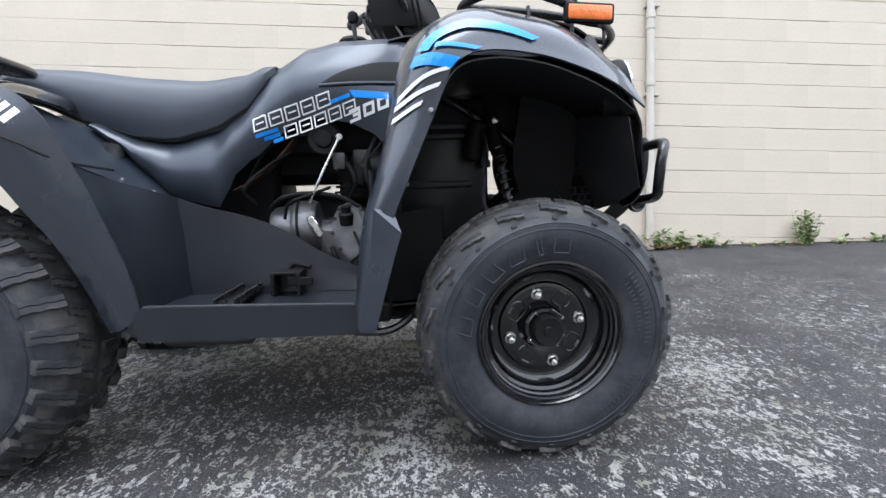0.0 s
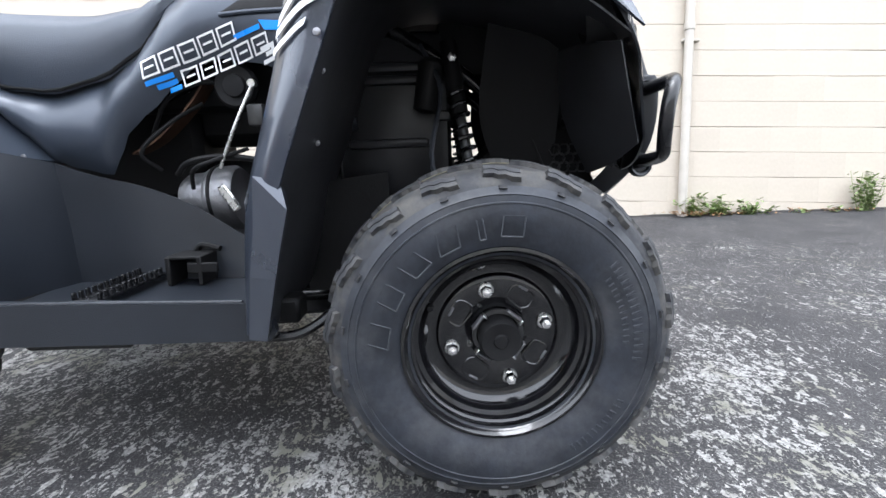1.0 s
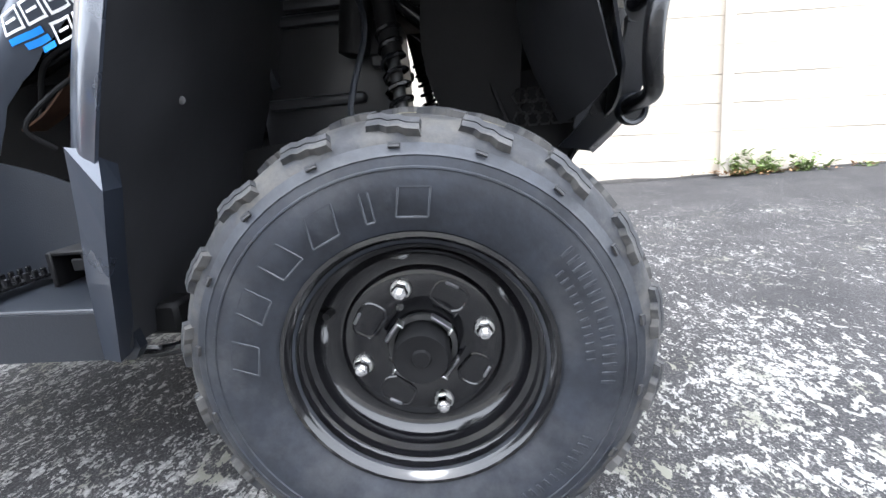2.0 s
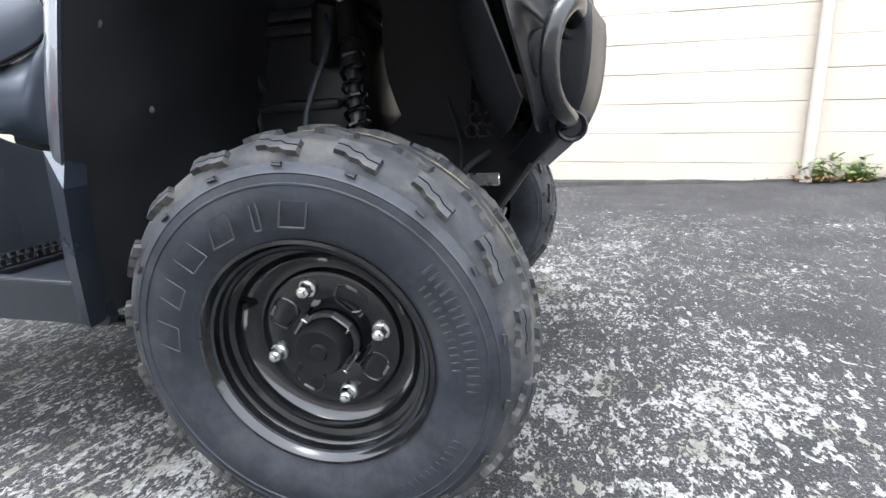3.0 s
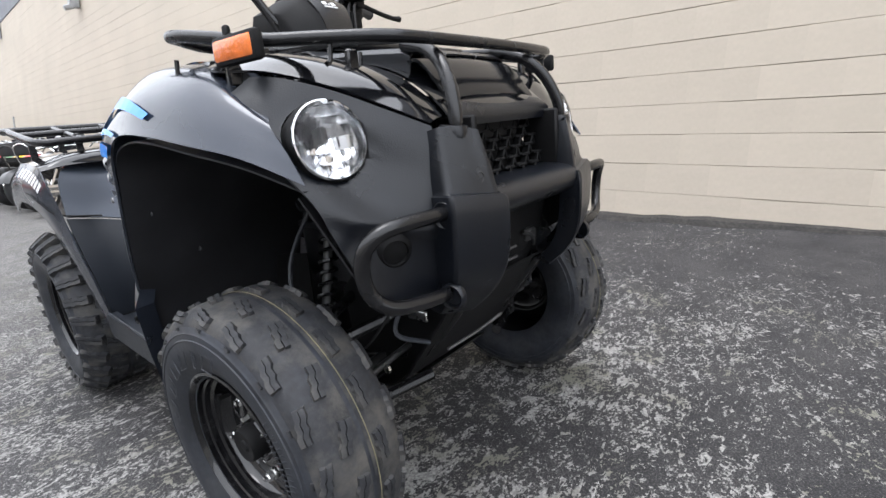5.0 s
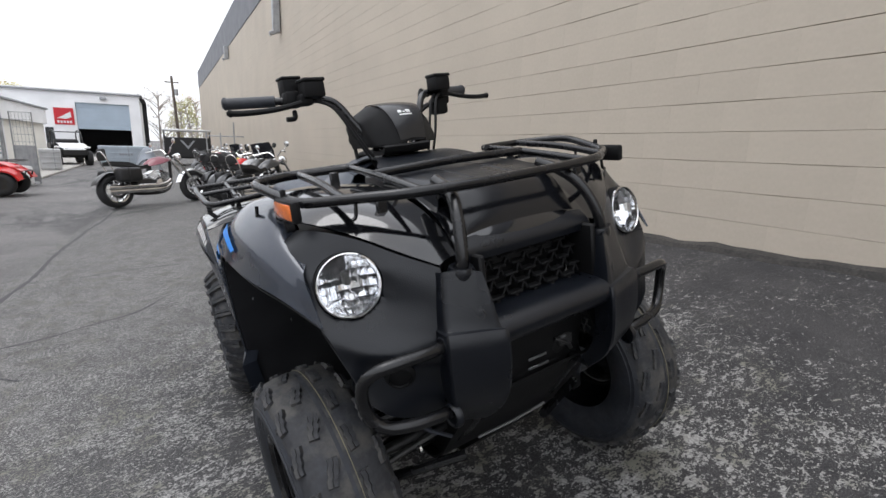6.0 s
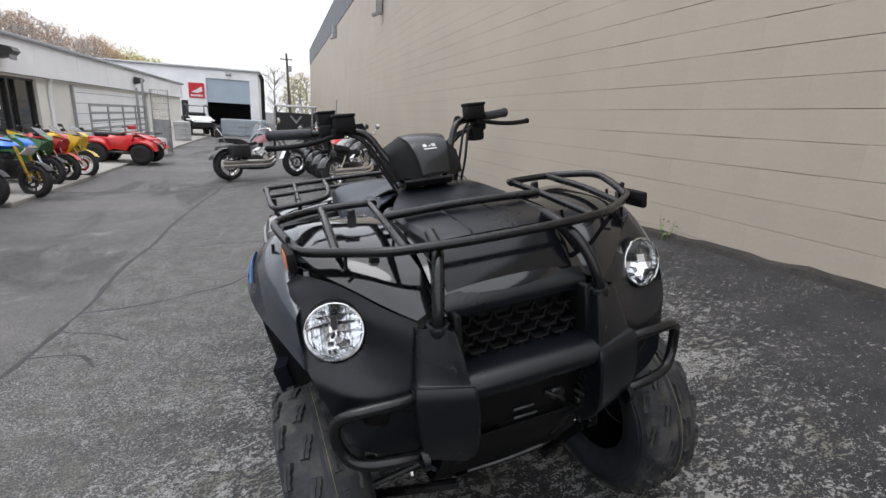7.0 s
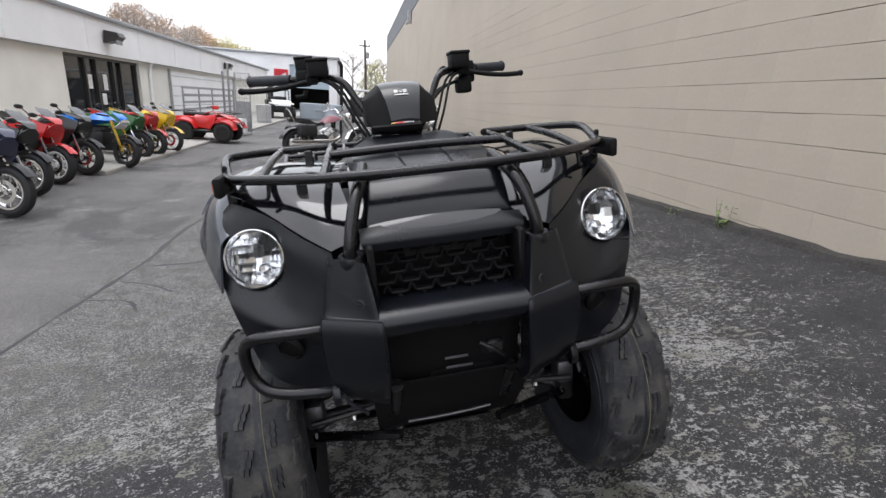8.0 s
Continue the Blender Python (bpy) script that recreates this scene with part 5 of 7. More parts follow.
# ---- frame, engine and suspension ----
for s in (-1, 1):
    part("frame_rail", tube(flip([(0.26, 0.13, 0.50), (0.10, 0.14, 0.33), (-0.20, 0.15, 0.27), (-0.70, 0.16, 0.27), (-1.0, 0.15, 0.38), (-1.25, 0.15, 0.55)], s), 0.016, 10, 5), TUBE, atv, "black steel frame rail")
    part("frame_strut", tube(flip([(0.20, 0.12, 0.45), (0.02, 0.13, 0.70), (-0.25, 0.12, 0.88)], s), 0.015, 10, 4), TUBE, atv)
    part("upper_rail", tube(flip([(-0.05, 0.11, 0.80), (-0.40, 0.11, 0.84), (-0.85, 0.12, 0.68), (-1.3, 0.14, 0.76)], s), 0.015, 10, 4), TUBE, atv)
    for z, a, b in ((0.235, 0.13, -0.13), (0.40, 0.10, -0.10)):
        arm = bmesh.new()
        add_tube(arm, flip([(a, 0.13, z + 0.04), (0.02, 0.36, z)], s), 0.013, 8, 2)
        add_tube(arm, flip([(b, 0.13, z + 0.04), (-0.02, 0.36, z)], s), 0.013, 8, 2)
        part("suspension_arm", arm, TUBE, atv, "black tubular suspension arm")
    part("knuckle", box((0, s * 0.375, 0.30), (0.05, 0.045, 0.20), 0.01), STEEL_DARK, atv)
    part("half_shaft", tube(flip([(0, 0.10, 0.30), (0, 0.37, HUB)], s), 0.014, 10, 2), STEEL_DARK, atv)
    part("tie_rod", tube(flip([(0.09, 0.06, 0.36), (0.10, 0.35, 0.33)], s), 0.008, 8, 2), STEEL_DARK, atv)
    shock = part("shock_absorber", tube(flip([(-0.002, 0.315, 0.36), (-0.062, 0.170, 0.80)], s), 0.011, 10, 2), STEEL_DARK, atv, "black coil-over shock absorber")
    part("shock_body", tube(flip([(-0.042, 0.219, 0.65), (-0.062, 0.170, 0.80)], s), 0.0175, 12, 2), PLASTIC_DARK, shock)
    a, b = Vector((-0.005, s * 0.306, 0.388)), Vector((-0.048, s * 0.204, 0.695))
    side, up = (b - a).cross(Vector((1, 0, 0))).normalized(), Vector((1, 0, 0))
    up = (b - a).cross(side).normalized()
    coil = [a.lerp(b, k / 120) + (side * math.cos(k * 0.72) + up * math.sin(k * 0.72)) * 0.0185 for k in range(121)]
    part("spring", tube(coil, 0.0042, 6, 1), TUBE, shock, "black coil spring")
    part("splash_guard", skin([flip(r, s) for r in ([(-0.39, 0.20, 0.285), (-0.30, 0.20, 0.285), (-0.20, 0.19, 0.30)], [(-0.385, 0.205, 0.40), (-0.30, 0.205, 0.40), (-0.20, 0.195, 0.41)], [(-0.36, 0.20, 0.52), (-0.29, 0.20, 0.53), (-0.20, 0.19, 0.54)])], 3, 0.003), PLASTIC_DARK, atv, "black splash guard behind the front wheel")
    part("brake_caliper", box((0.055, s * 0.345, 0.335), (0.06, 0.05, 0.07), 0.012, seg=2), ALLOY, atv, "cast brake caliper behind the wheel")
    part("steering_bracket", box((0.150, s * 0.20, 0.455), (0.10, 0.006, 0.022), 0.002), ZINC, atv)
    part("brake_line", tube(flip([(0.06, 0.33, 0.37), (0.12, 0.28, 0.42), (0.14, 0.22, 0.50), (0.11, 0.18, 0.60)], s), 0.003, 6, 5), PLASTIC_DARK, atv)
    part("wiring", tube(flip([(0.18, 0.15, 0.50), (0.14, 0.20, 0.47), (0.16, 0.25, 0.43), (0.20, 0.20, 0.40)], s), 0.005, 6, 5), RUBBER, atv)
    for x, y, z in ((0.11, 0.24, 0.335), (0.03, 0.352, 0.245), (0.02, 0.352, 0.405), (0.13, 0.135, 0.43), (-0.055, 0.205, 0.765)):
        part("frame_bolt", lathe([(0.009, 0), (0.009, 0.006), (0.005, 0.008)], 6, aim((x, s * y, z), (0, s, 0))), ZINC, atv)
    part("brake_hose", tube(flip([(-0.02, 0.34, 0.42), (-0.10, 0.30, 0.55), (-0.08, 0.22, 0.70), (-0.12, 0.16, 0.80)], s), 0.005, 6, 5), RUBBER, atv)
    guard = bmesh.new()
    for i in range(5):
        for j in range(3):
            add_lathe(guard, [(0.012, -0.002), (0.014, 0.0), (0.012, 0.002), (0.010, 0.0)], 6, pose(0.155 + i * 0.019 + (0.0095 if j % 2 else 0), s * 0.205, 0.538 + j * 0.018), False)
    part("mesh_guard", guard, STEEL_DARK, atv, "black perforated guard", False)
    part("rear_shock", tube(flip([(-1.10, 0.24, 0.36), (-1.03, 0.20, 0.72)], s), 0.028, 10, 2), STEEL_DARK, atv)
    part("rear_shaft", tube(flip([(AXLE, 0, HUB), (AXLE, 0.33, HUB)], s), 0.022, 10, 2), STEEL_DARK, atv)
    part("front_liner_panel", skin([flip(r, s) for r in ([(0.02, 0.19, 0.83), (0.12, 0.20, 0.80), (0.17, 0.22, 0.76)], [(0.0, 0.17, 0.66), (0.10, 0.18, 0.64), (0.16, 0.2, 0.62)], [(0.03, 0.16, 0.54), (0.10, 0.17, 0.53), (0.15, 0.19, 0.52)])], 4, 0.004), PLASTIC_DARK, atv, "black plastic panel behind the front cowl")
# added box, no known part: keeps wall light off the arch liners
part("arch_gap_blocker", box((0.0, 0, 0.802), (0.17, 0.25, 0.128), 0.02, seg=2), PLASTIC_DARK, atv, "added black box that blocks light through the wheel arch gap")
# added hidden plate: stops light leaking down between hood and liners
part("hood_light_blocker", box((-0.03, 0, 0.868), (0.34, 0.80, 0.016), 0.004), PLASTIC_DARK, atv, "added unseen black plate under the hood that blocks light")
# black sheet fills the recess under the bumper bar in place of its shade
part("recess_dark_sheet", skin([[(0.285, y, 0.655), (0.268, y, 0.60), (0.252, y, 0.53), (0.232, y, 0.475)] for y in (-0.150, -0.075, 0, 0.075, 0.150)], 3, 0.006), PLASTIC_DARK, atv, "black sheet standing in for the shaded recess between the bumper pillars")
part("front_skid", skin([[(0.262, y, 0.500), (0.215, y, 0.430), (0.150, y, 0.345), (0.095, y, 0.275), (0.030, y, 0.238), (-0.10, y, 0.230)] for y in (-0.185, -0.09, 0, 0.09, 0.185)], 3, 0.006), PLASTIC_DARK, atv, "black skid plate rising to the bumper")
for s in (-1, 1):
    part("front_gusset", prism([(0.255, 0.50), (0.15, 0.34), (0.04, 0.24), (-0.10, 0.232), (-0.12, 0.45), (0.05, 0.60), (0.20, 0.62)], s * 0.150, s * 0.156), PLASTIC_DARK, atv, "black side plate of the front frame", False)
part("front_latch", box((0.262, 0.095, 0.560), (0.022, 0.040, 0.030), 0.006, pose(0, 0, 0)), STEEL_DARK, atv, "small cast latch under the bumper")
part("latch_arm", tube([(0.268, 0.06, 0.572), (0.275, 0.09, 0.556), (0.262, 0.115, 0.530)], 0.005, 8, 4), STEEL_DARK, atv)
part("lower_stay", tube([(0.165, -0.11, 0.335), (0.172, 0.0, 0.338), (0.170, 0.10, 0.342)], 0.0035, 8, 2), ALLOY, atv, "thin bare metal edge of the skid plate")
for y, w, z in ((0.006, 0.026, 0.548), (0.012, 0.030, 0.522)):
    part("label_strip", box((0.282 - (0.62 - z) * 0.2, y, z), (0.004, w * 2, 0.006), 0.001), ALLOY, atv)
part("front_final_drive", lathe([(0.03, -0.11), (0.07, -0.07), (0.085, -0.02), (0.085, 0.03), (0.06, 0.08), (0.03, 0.11)], 20, pose(-0.01, 0, 0.30)), PLASTIC_DARK, atv, "black front drive housing")
# added unseen sheet: cuts sky light to deepen the shade on the ground below
part("belly_light_blocker", skin([[(0.02, y, 0.262), (-0.30, y, 0.246), (-0.80, y, 0.246), (-1.08, y, 0.30)] for y in (-0.245, -0.12, 0, 0.12, 0.245)], 3, 0.006), PLASTIC_DARK, atv, "added unseen black sheet under the frame that blocks sky light")
part("skid_plate", skin([[(0.10, y, 0.262), (0.06, y, 0.248), (0.02, y, 0.240), (-0.2, y, 0.225), (-0.9, y, 0.225)] for y in (-0.12, 0, 0.12)], 3, 0.004), PLASTIC_DARK, atv, "black skid plate")
part("winch_mount", box((0.215, 0.02, 0.53), (0.06, 0.16, 0.09), 0.008), PLASTIC_DARK, atv, "black mount below the bumper")
part("horn", lathe([(0.024, 0), (0.027, 0.012), (0.020, 0.018), (0.010, 0.020)], 20, aim((0.240, 0.085, 0.55), (1, 0, -0.1))), PLASTIC_DARK, atv, "dark round horn")
part("air_box", box((-0.56, 0, 0.78), (0.56, 0.22, 0.18), 0.03, seg=2), PLASTIC_DARK, atv, "black air box under the tank cover")
part("frame_gusset", box((-0.19, 0, 0.64), (0.26, 0.26, 0.40), 0.03, seg=2), LINER, atv, "black inner frame cover")
for s in (-1, 1):
    for z, x, w in ((0.760, -0.17, 0.20), (0.735, -0.17, 0.20), (0.600, -0.20, 0.18)):
        part("moulded_rib", box((x, s * 0.136, z), (w, 0.026, 0.020), 0.008, seg=2), LINER, atv)
    part("ignition_coil", lathe([(0.012, -0.055), (0.026, -0.050), (0.028, 0.0), (0.028, 0.045), (0.020, 0.055), (0.008, 0.058)], 18, aim((-0.105, s * 0.172, 0.715), (0.2, 0, 1))), PLASTIC_DARK, atv, "black canister beside the inner cover")
    part("hose_clip", box((-0.075, s * 0.155, 0.655), (0.030, 0.018, 0.022), 0.004), STEEL_DARK, atv)
part("engine_far_side", box((-0.55, 0.10, 0.475), (0.52, 0.22, 0.20), 0.03), PLASTIC_DARK, atv, "dark far side of the engine")
part("intake_duct", box((-0.50, 0.06, 0.665), (0.44, 0.16, 0.11), 0.03), PLASTIC_DARK, atv, "black intake duct")
part("battery_box", box((-0.90, 0.06, 0.60), (0.46, 0.22, 0.24), 0.02), PLASTIC_DARK, atv, "black battery box")
part("front_frame", box((0.125, 0, 0.66), (0.12, 0.30, 0.30), 0.02), PLASTIC_DARK, atv, "black front frame box")
case = part("engine_case", box((-0.53, 0, 0.40), (0.30, 0.30, 0.22), 0.03), ALLOY, atv, "cast alloy engine case")
part("clutch_housing", lathe([(0.02, -0.075), (0.052, -0.070), (0.062, -0.055), (0.064, -0.012), (0.070, -0.008), (0.073, 0.0), (0.073, 0.045), (0.066, 0.055), (0.02, 0.058)], 32, aim((-0.595, -0.135, 0.490), (1, 0, 0.06))), ALLOY, case, "round cast housing with a band")
part("housing_band", lathe([(0.0725, -0.004), (0.0755, -0.003), (0.0755, 0.003), (0.0725, 0.004)], 32, aim((-0.588, -0.135, 0.491), (1, 0, 0.06)), False), PLASTIC_DARK, case, "black clamp band")
cover = bmesh.new()
SHAPE = [(-0.502, 0.478), (-0.494, 0.520), (-0.478, 0.548), (-0.449, 0.560), (-0.416, 0.545), (-0.404, 0.505), (-0.412, 0.450), (-0.428, 0.388), (-0.452, 0.386), (-0.480, 0.430)]
add_prism(cover, SHAPE, -0.13, -0.192)
add_prism(cover, [(-0.453 + (x + 0.453) * 0.80, 0.475 + (z - 0.475) * 0.82) for x, z in SHAPE], -0.190, -0.202)
cover = part("engine_cover", cover, ALLOY, case, "cast side cover with bolts", False)
for x, z in SHAPE:
    part("cover_bolt", lathe([(0.0065, 0), (0.006, 0.005), (0.002, 0.006)], 8, aim((-0.453 + (x + 0.453) * 0.90, -0.192, 0.475 + (z - 0.475) * 0.91), (0, -1, 0))), STEEL_DARK, case)
part("cable_clamp", tube([(-0.50, -0.205, 0.44), (-0.492, -0.212, 0.42), (-0.478, -0.21, 0.39)], 0.007, 8, 4), PLASTIC_DARK, atv)
part("case_filler", lathe([(0.018, 0), (0.020, 0.03), (0.013, 0.034), (0.013, 0.05)], 12, aim((-0.458, -0.198, 0.500), (0, -0.25, 1))), PLASTIC_DARK, atv)
cyl = part("cylinder", box((-0.42, 0, 0.63), (0.142, 0.162, 0.14), 0.01), PLASTIC_DARK, atv, "dark finned cylinder", False)
for k in range(7):
    part("cooling_fin", box((-0.43 + k * 0.004, 0, 0.585 + k * 0.016), (0.15, 0.17, 0.007), 0.002), PLASTIC_DARK, cyl)
part("pull_starter", lathe([(0.030, 0), (0.044, 0.006), (0.046, 0.020), (0.040, 0.028), (0.024, 0.026), (0.022, 0.034), (0.010, 0.036)], 28, aim((-0.508, -0.165, 0.728), (0, -1, 0))), PLASTIC_DARK, atv, "round black control knob")
part("link_rod", tube([(-0.465, -0.205, 0.729), (-0.508, -0.215, 0.645), (-0.550, -0.213, 0.561)], 0.0038, 8, 3), ZINC, atv, "zinc-plated gear linkage rod")
part("link_end", lathe([(0.008, -0.008), (0.009, 0), (0.008, 0.008)], 10, Matrix.Translation((-0.465, -0.207, 0.729))), ZINC, atv)
part("shift_lever", box((0, 0, 0), (0.062, 0.006, 0.020), 0.003, pose(-0.538, -0.216, 0.498, 0, 60, 0)), ZINC, atv, "bare metal shift lever")
part("exhaust_shield", skin([[(-0.76, y, 0.60), (-0.70, y, 0.63), (-0.62, y, 0.70), (-0.58, y, 0.75)] for y in (-0.17, -0.15, -0.12)], 4, 0.004), RUST, atv, "brown heat-stained shield")
part("carburettor", box((-0.40, -0.11, 0.67), (0.09, 0.08, 0.07), 0.015, seg=2), STEEL_DARK, atv, "dark carburettor")
part("intake_boot", lathe([(0.035, -0.06), (0.042, -0.03), (0.036, 0), (0.042, 0.03), (0.035, 0.06)], 18, aim((-0.33, -0.12, 0.66), (1, 0, 0.1))), RUBBER, atv)
for k, pts in enumerate(([(-0.38, -0.15, 0.60), (-0.42, -0.19, 0.64), (-0.36, -0.20, 0.71), (-0.33, -0.17, 0.78)], [(-0.62, -0.20, 0.52), (-0.60, -0.225, 0.56), (-0.55, -0.22, 0.58), (-0.50, -0.18, 0.60)], [(-0.44, -0.2, 0.48), (-0.42, -0.225, 0.43), (-0.45, -0.22, 0.40)],
                         [(-0.70, -0.17, 0.56), (-0.72, -0.2, 0.60), (-0.66, -0.18, 0.66), (-0.60, -0.15, 0.70)])):
    part("hose", tube(pts, 0.0045 if k % 2 else 0.0038, 8, 5), PLASTIC_DARK, atv, "black rubber hose")

for pts, r in (([(-0.36, -0.16, 0.56), (-0.39, -0.205, 0.60), (-0.40, -0.20, 0.66), (-0.37, -0.18, 0.73), (-0.33, -0.16, 0.80)], 0.0075), ([(-0.45, -0.17, 0.57), (-0.43, -0.20, 0.61), (-0.45, -0.19, 0.66), (-0.50, -0.17, 0.69)], 0.006),
               ([(-0.66, -0.18, 0.55), (-0.62, -0.205, 0.575), (-0.56, -0.20, 0.585), (-0.48, -0.19, 0.575), (-0.42, -0.19, 0.545)], 0.0065), ([(-0.72, -0.16, 0.62), (-0.66, -0.19, 0.70), (-0.60, -0.18, 0.735), (-0.55, -0.17, 0.74)], 0.005),
               ([(-0.40, -0.21, 0.52), (-0.385, -0.215, 0.58), (-0.39, -0.20, 0.64)], 0.009)):
    part("hose", tube(pts, r, 8, 5), PLASTIC_DARK, atv, "black rubber hose")
part("solenoid", lathe([(0.012, -0.03), (0.020, -0.026), (0.020, 0.02), (0.014, 0.026), (0.008, 0.04)], 16, aim((-0.41, -0.185, 0.635), (0.3, -0.2, 1))), PLASTIC_DARK, atv, "black cylindrical carburettor slide housing")
part("fuel_tap", box((-0.47, -0.185, 0.668), (0.035, 0.03, 0.045), 0.006, seg=2), STEEL_DARK, atv)
for s in (-1, 1):
    part("leg_strap", tube(flip([(-0.415, 0.462, 0.282), (-0.345, 0.452, 0.278), (-0.295, 0.430, 0.300), (-0.245, 0.39, 0.345)], s), 0.009, 8, 4), TUBE, atv, "black steel strap below the fender leg")

LEDGE = [(-0.505, 0.856), (-0.45, 0.860), (-0.39, 0.862), (-0.30, 0.862)]
ARCH = [(-0.505, 0.857), (-0.448, 0.890), (-0.37, 0.914), (-0.30, 0.918)]
PAD = [[(x0 + (x1 - x0) * k / 6, -body_y(x0 + (x1 - x0) * k / 6, ((z0 + (z1 - z0) * k / 6) - side_at(x0, LOW)) / (side_at(x0, HIGH) - side_at(x0, LOW))) - 0.0045, z0 + (z1 - z0) * k / 6) for k in range(7)] for (x0, z0), (x1, z1) in zip(LEDGE, ARCH)]
for s in (-1, 1):
    part("tank_recess", skin([[(x, -s * y, z) for x, y, z in r] for r in PAD], 3, 0.002), PLASTIC_DARK, atv, "black recessed strip in the tank cover")
    part("tank_ledge", tube([(r[0][0], -s * r[0][1] + s * 0.002, r[0][2] - 0.002) for r in PAD], 0.0045, 8, 4), COVER, atv)
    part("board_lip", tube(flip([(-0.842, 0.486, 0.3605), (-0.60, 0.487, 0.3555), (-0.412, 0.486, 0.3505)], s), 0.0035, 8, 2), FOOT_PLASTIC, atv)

# ---- graphics ----


def on_xz(x, z):
    """A place just off the right-hand tank side."""
    lo, hi = side_at(x, LOW), side_at(x, HIGH)
    return Vector((x, -body_y(x, (z - lo) / (hi - lo)) - 0.0075, z))


def on_side(u, v):
    """The same, with u along the run of the lettering and v across it."""
    c, sn = math.cos(radians(19)), math.sin(radians(19))
    return on_xz(-0.675 + u * c - v * sn, 0.738 + u * sn + v * c)


def decal(pieces, n=5, lift=0.0):
    """Slanted bars (u0, u1, v0, v1, slant) laid on the tank side."""
    bm = bmesh.new()
    for u0, u1, v0, v1, sl in pieces:
        rows = []
        for i in range(n + 1):
            u = u0 + (u1 - u0) * i / n
            rows.append([on_side(u + sl * 0, v0) - Vector((0, lift, 0)), on_side(u + sl * (v1 - v0), v1) - Vector((0, lift, 0))])
        add_grid(bm, rows)
    return bm


graphics = part("model_badge", decal([(0.0, 0.058, -0.012, -0.003, 0.25)], 6), BLUE, atv, "white outlined blocks of a model badge with blue flashes", False)
for piece in ((0.016, 0.058, -0.024, -0.015, 0.25), (0.034, 0.060, -0.036, -0.027, 0.25), (0.205, 0.262, 0.003, 0.012, 0.25)):
    part("blue_flash", decal([piece], 6), BLUE, graphics, "blue flash bar", False)
for k in range(5):
    for u, v, w, h in ((0.002 + k * 0.0425, 0.002, 0.037, 0.033), (0.066 + k * 0.0405, -0.036, 0.035, 0.031)):
        t = 0.0038
        ring = [(u, u + w, v, v + t, 0.25), (u + 0.25 * (h - t), u + w + 0.25 * (h - t), v + h - t, v + h, 0.25), (u + 0.25 * t, u + 0.25 * t + t, v + t, v + h - t, 0.25), (u + w - t + 0.25 * t, u + w + 0.25 * t, v + t, v + h - t, 0.25), (u + 0.012, u + w - 0.004, v + h * 0.45, v + h * 0.45 + t, 0.25)]
        part("badge_block", decal(ring, 3), WHITE, graphics, "white outlined badge block", False)
flash = bmesh.new()
add_grid(flash, [[on_xz(-0.43 + 0.011 * k, 0.842 - 0.0006 * k), on_xz(-0.42 + 0.010 * k, 0.824 - 0.0006 * k)] for k in range(10)])
part("blue_flash", flash, BLUE, graphics, "blue flash bar", False)
fig = bmesh.new()
for d in range(3):
    u = 0.236 + d * 0.039
    w, h, t = 0.031, 0.030, 0.0075
    v = -0.056 + d * 0.001
    bars_ = [(0, w, 0, t), (0, w, h - t, h), (w - t, w, t, h - t)] + ([(w * 0.3, w - t, h / 2 - t / 2, h / 2 + t / 2)] if d == 0 else [(0, t, t, h - t)])
    for a, b, c, e in bars_:
        rows = [[on_side(u + a + 0.3 * c, v + c), on_side(u + a + 0.3 * e, v + e)], [on_side(u + b + 0.3 * c, v + c), on_side(u + b + 0.3 * e, v + e)]]
        add_grid(fig, rows)
part("model_number", fig, WHITE, graphics, "white figures 300", False)


def along(pts, t):
    """The place at t on the smooth line through pts."""
    p = [Vector(q) for q in pts]
    p = [2 * p[0] - p[1], *p, 2 * p[-1] - p[-2]]
    i = min(int(t), len(p) - 4)
    f = t - i
    a, b, c, d = p[i:i + 4]
    return 0.5 * (2 * b + (c - a) * f + (2 * a - 5 * b + 4 * c - d) * f * f + (3 * b - a - 3 * c + d) * f ** 3)


def on_skin(rows, u, v, lift):
    """A place just off a sheet: u along its rows, v across them."""
    def spot(a, b):
        return along([along(r, a) for r in rows], b)
    p = spot(u, v)
    q = (spot(u + 0.02, v) - p).cross(spot(u, v + 0.02) - p).normalized()
    if q.y * p.y < 0:
        q = -q
    return p + q * lift


def stripe(bm, rows, upper, lower, n=6, lift=0.0048):
    """A sticker between two edges given as (u, v) corners."""
    grid = []
    for (a, b), (c, d) in zip(zip(upper, upper[1:]), zip(lower, lower[1:])):
        for i in range(n + 1):
            t = i / n
            p, q = [x + (y - x) * t for x, y in zip(a, b)], [x + (y - x) * t for x, y in zip(c, d)]
            grid.append([on_skin(rows, p[0] + (q[0] - p[0]) * k / 3, p[1] + (q[1] - p[1]) * k / 3, lift) for k in range(4)])
    add_grid(bm, grid)


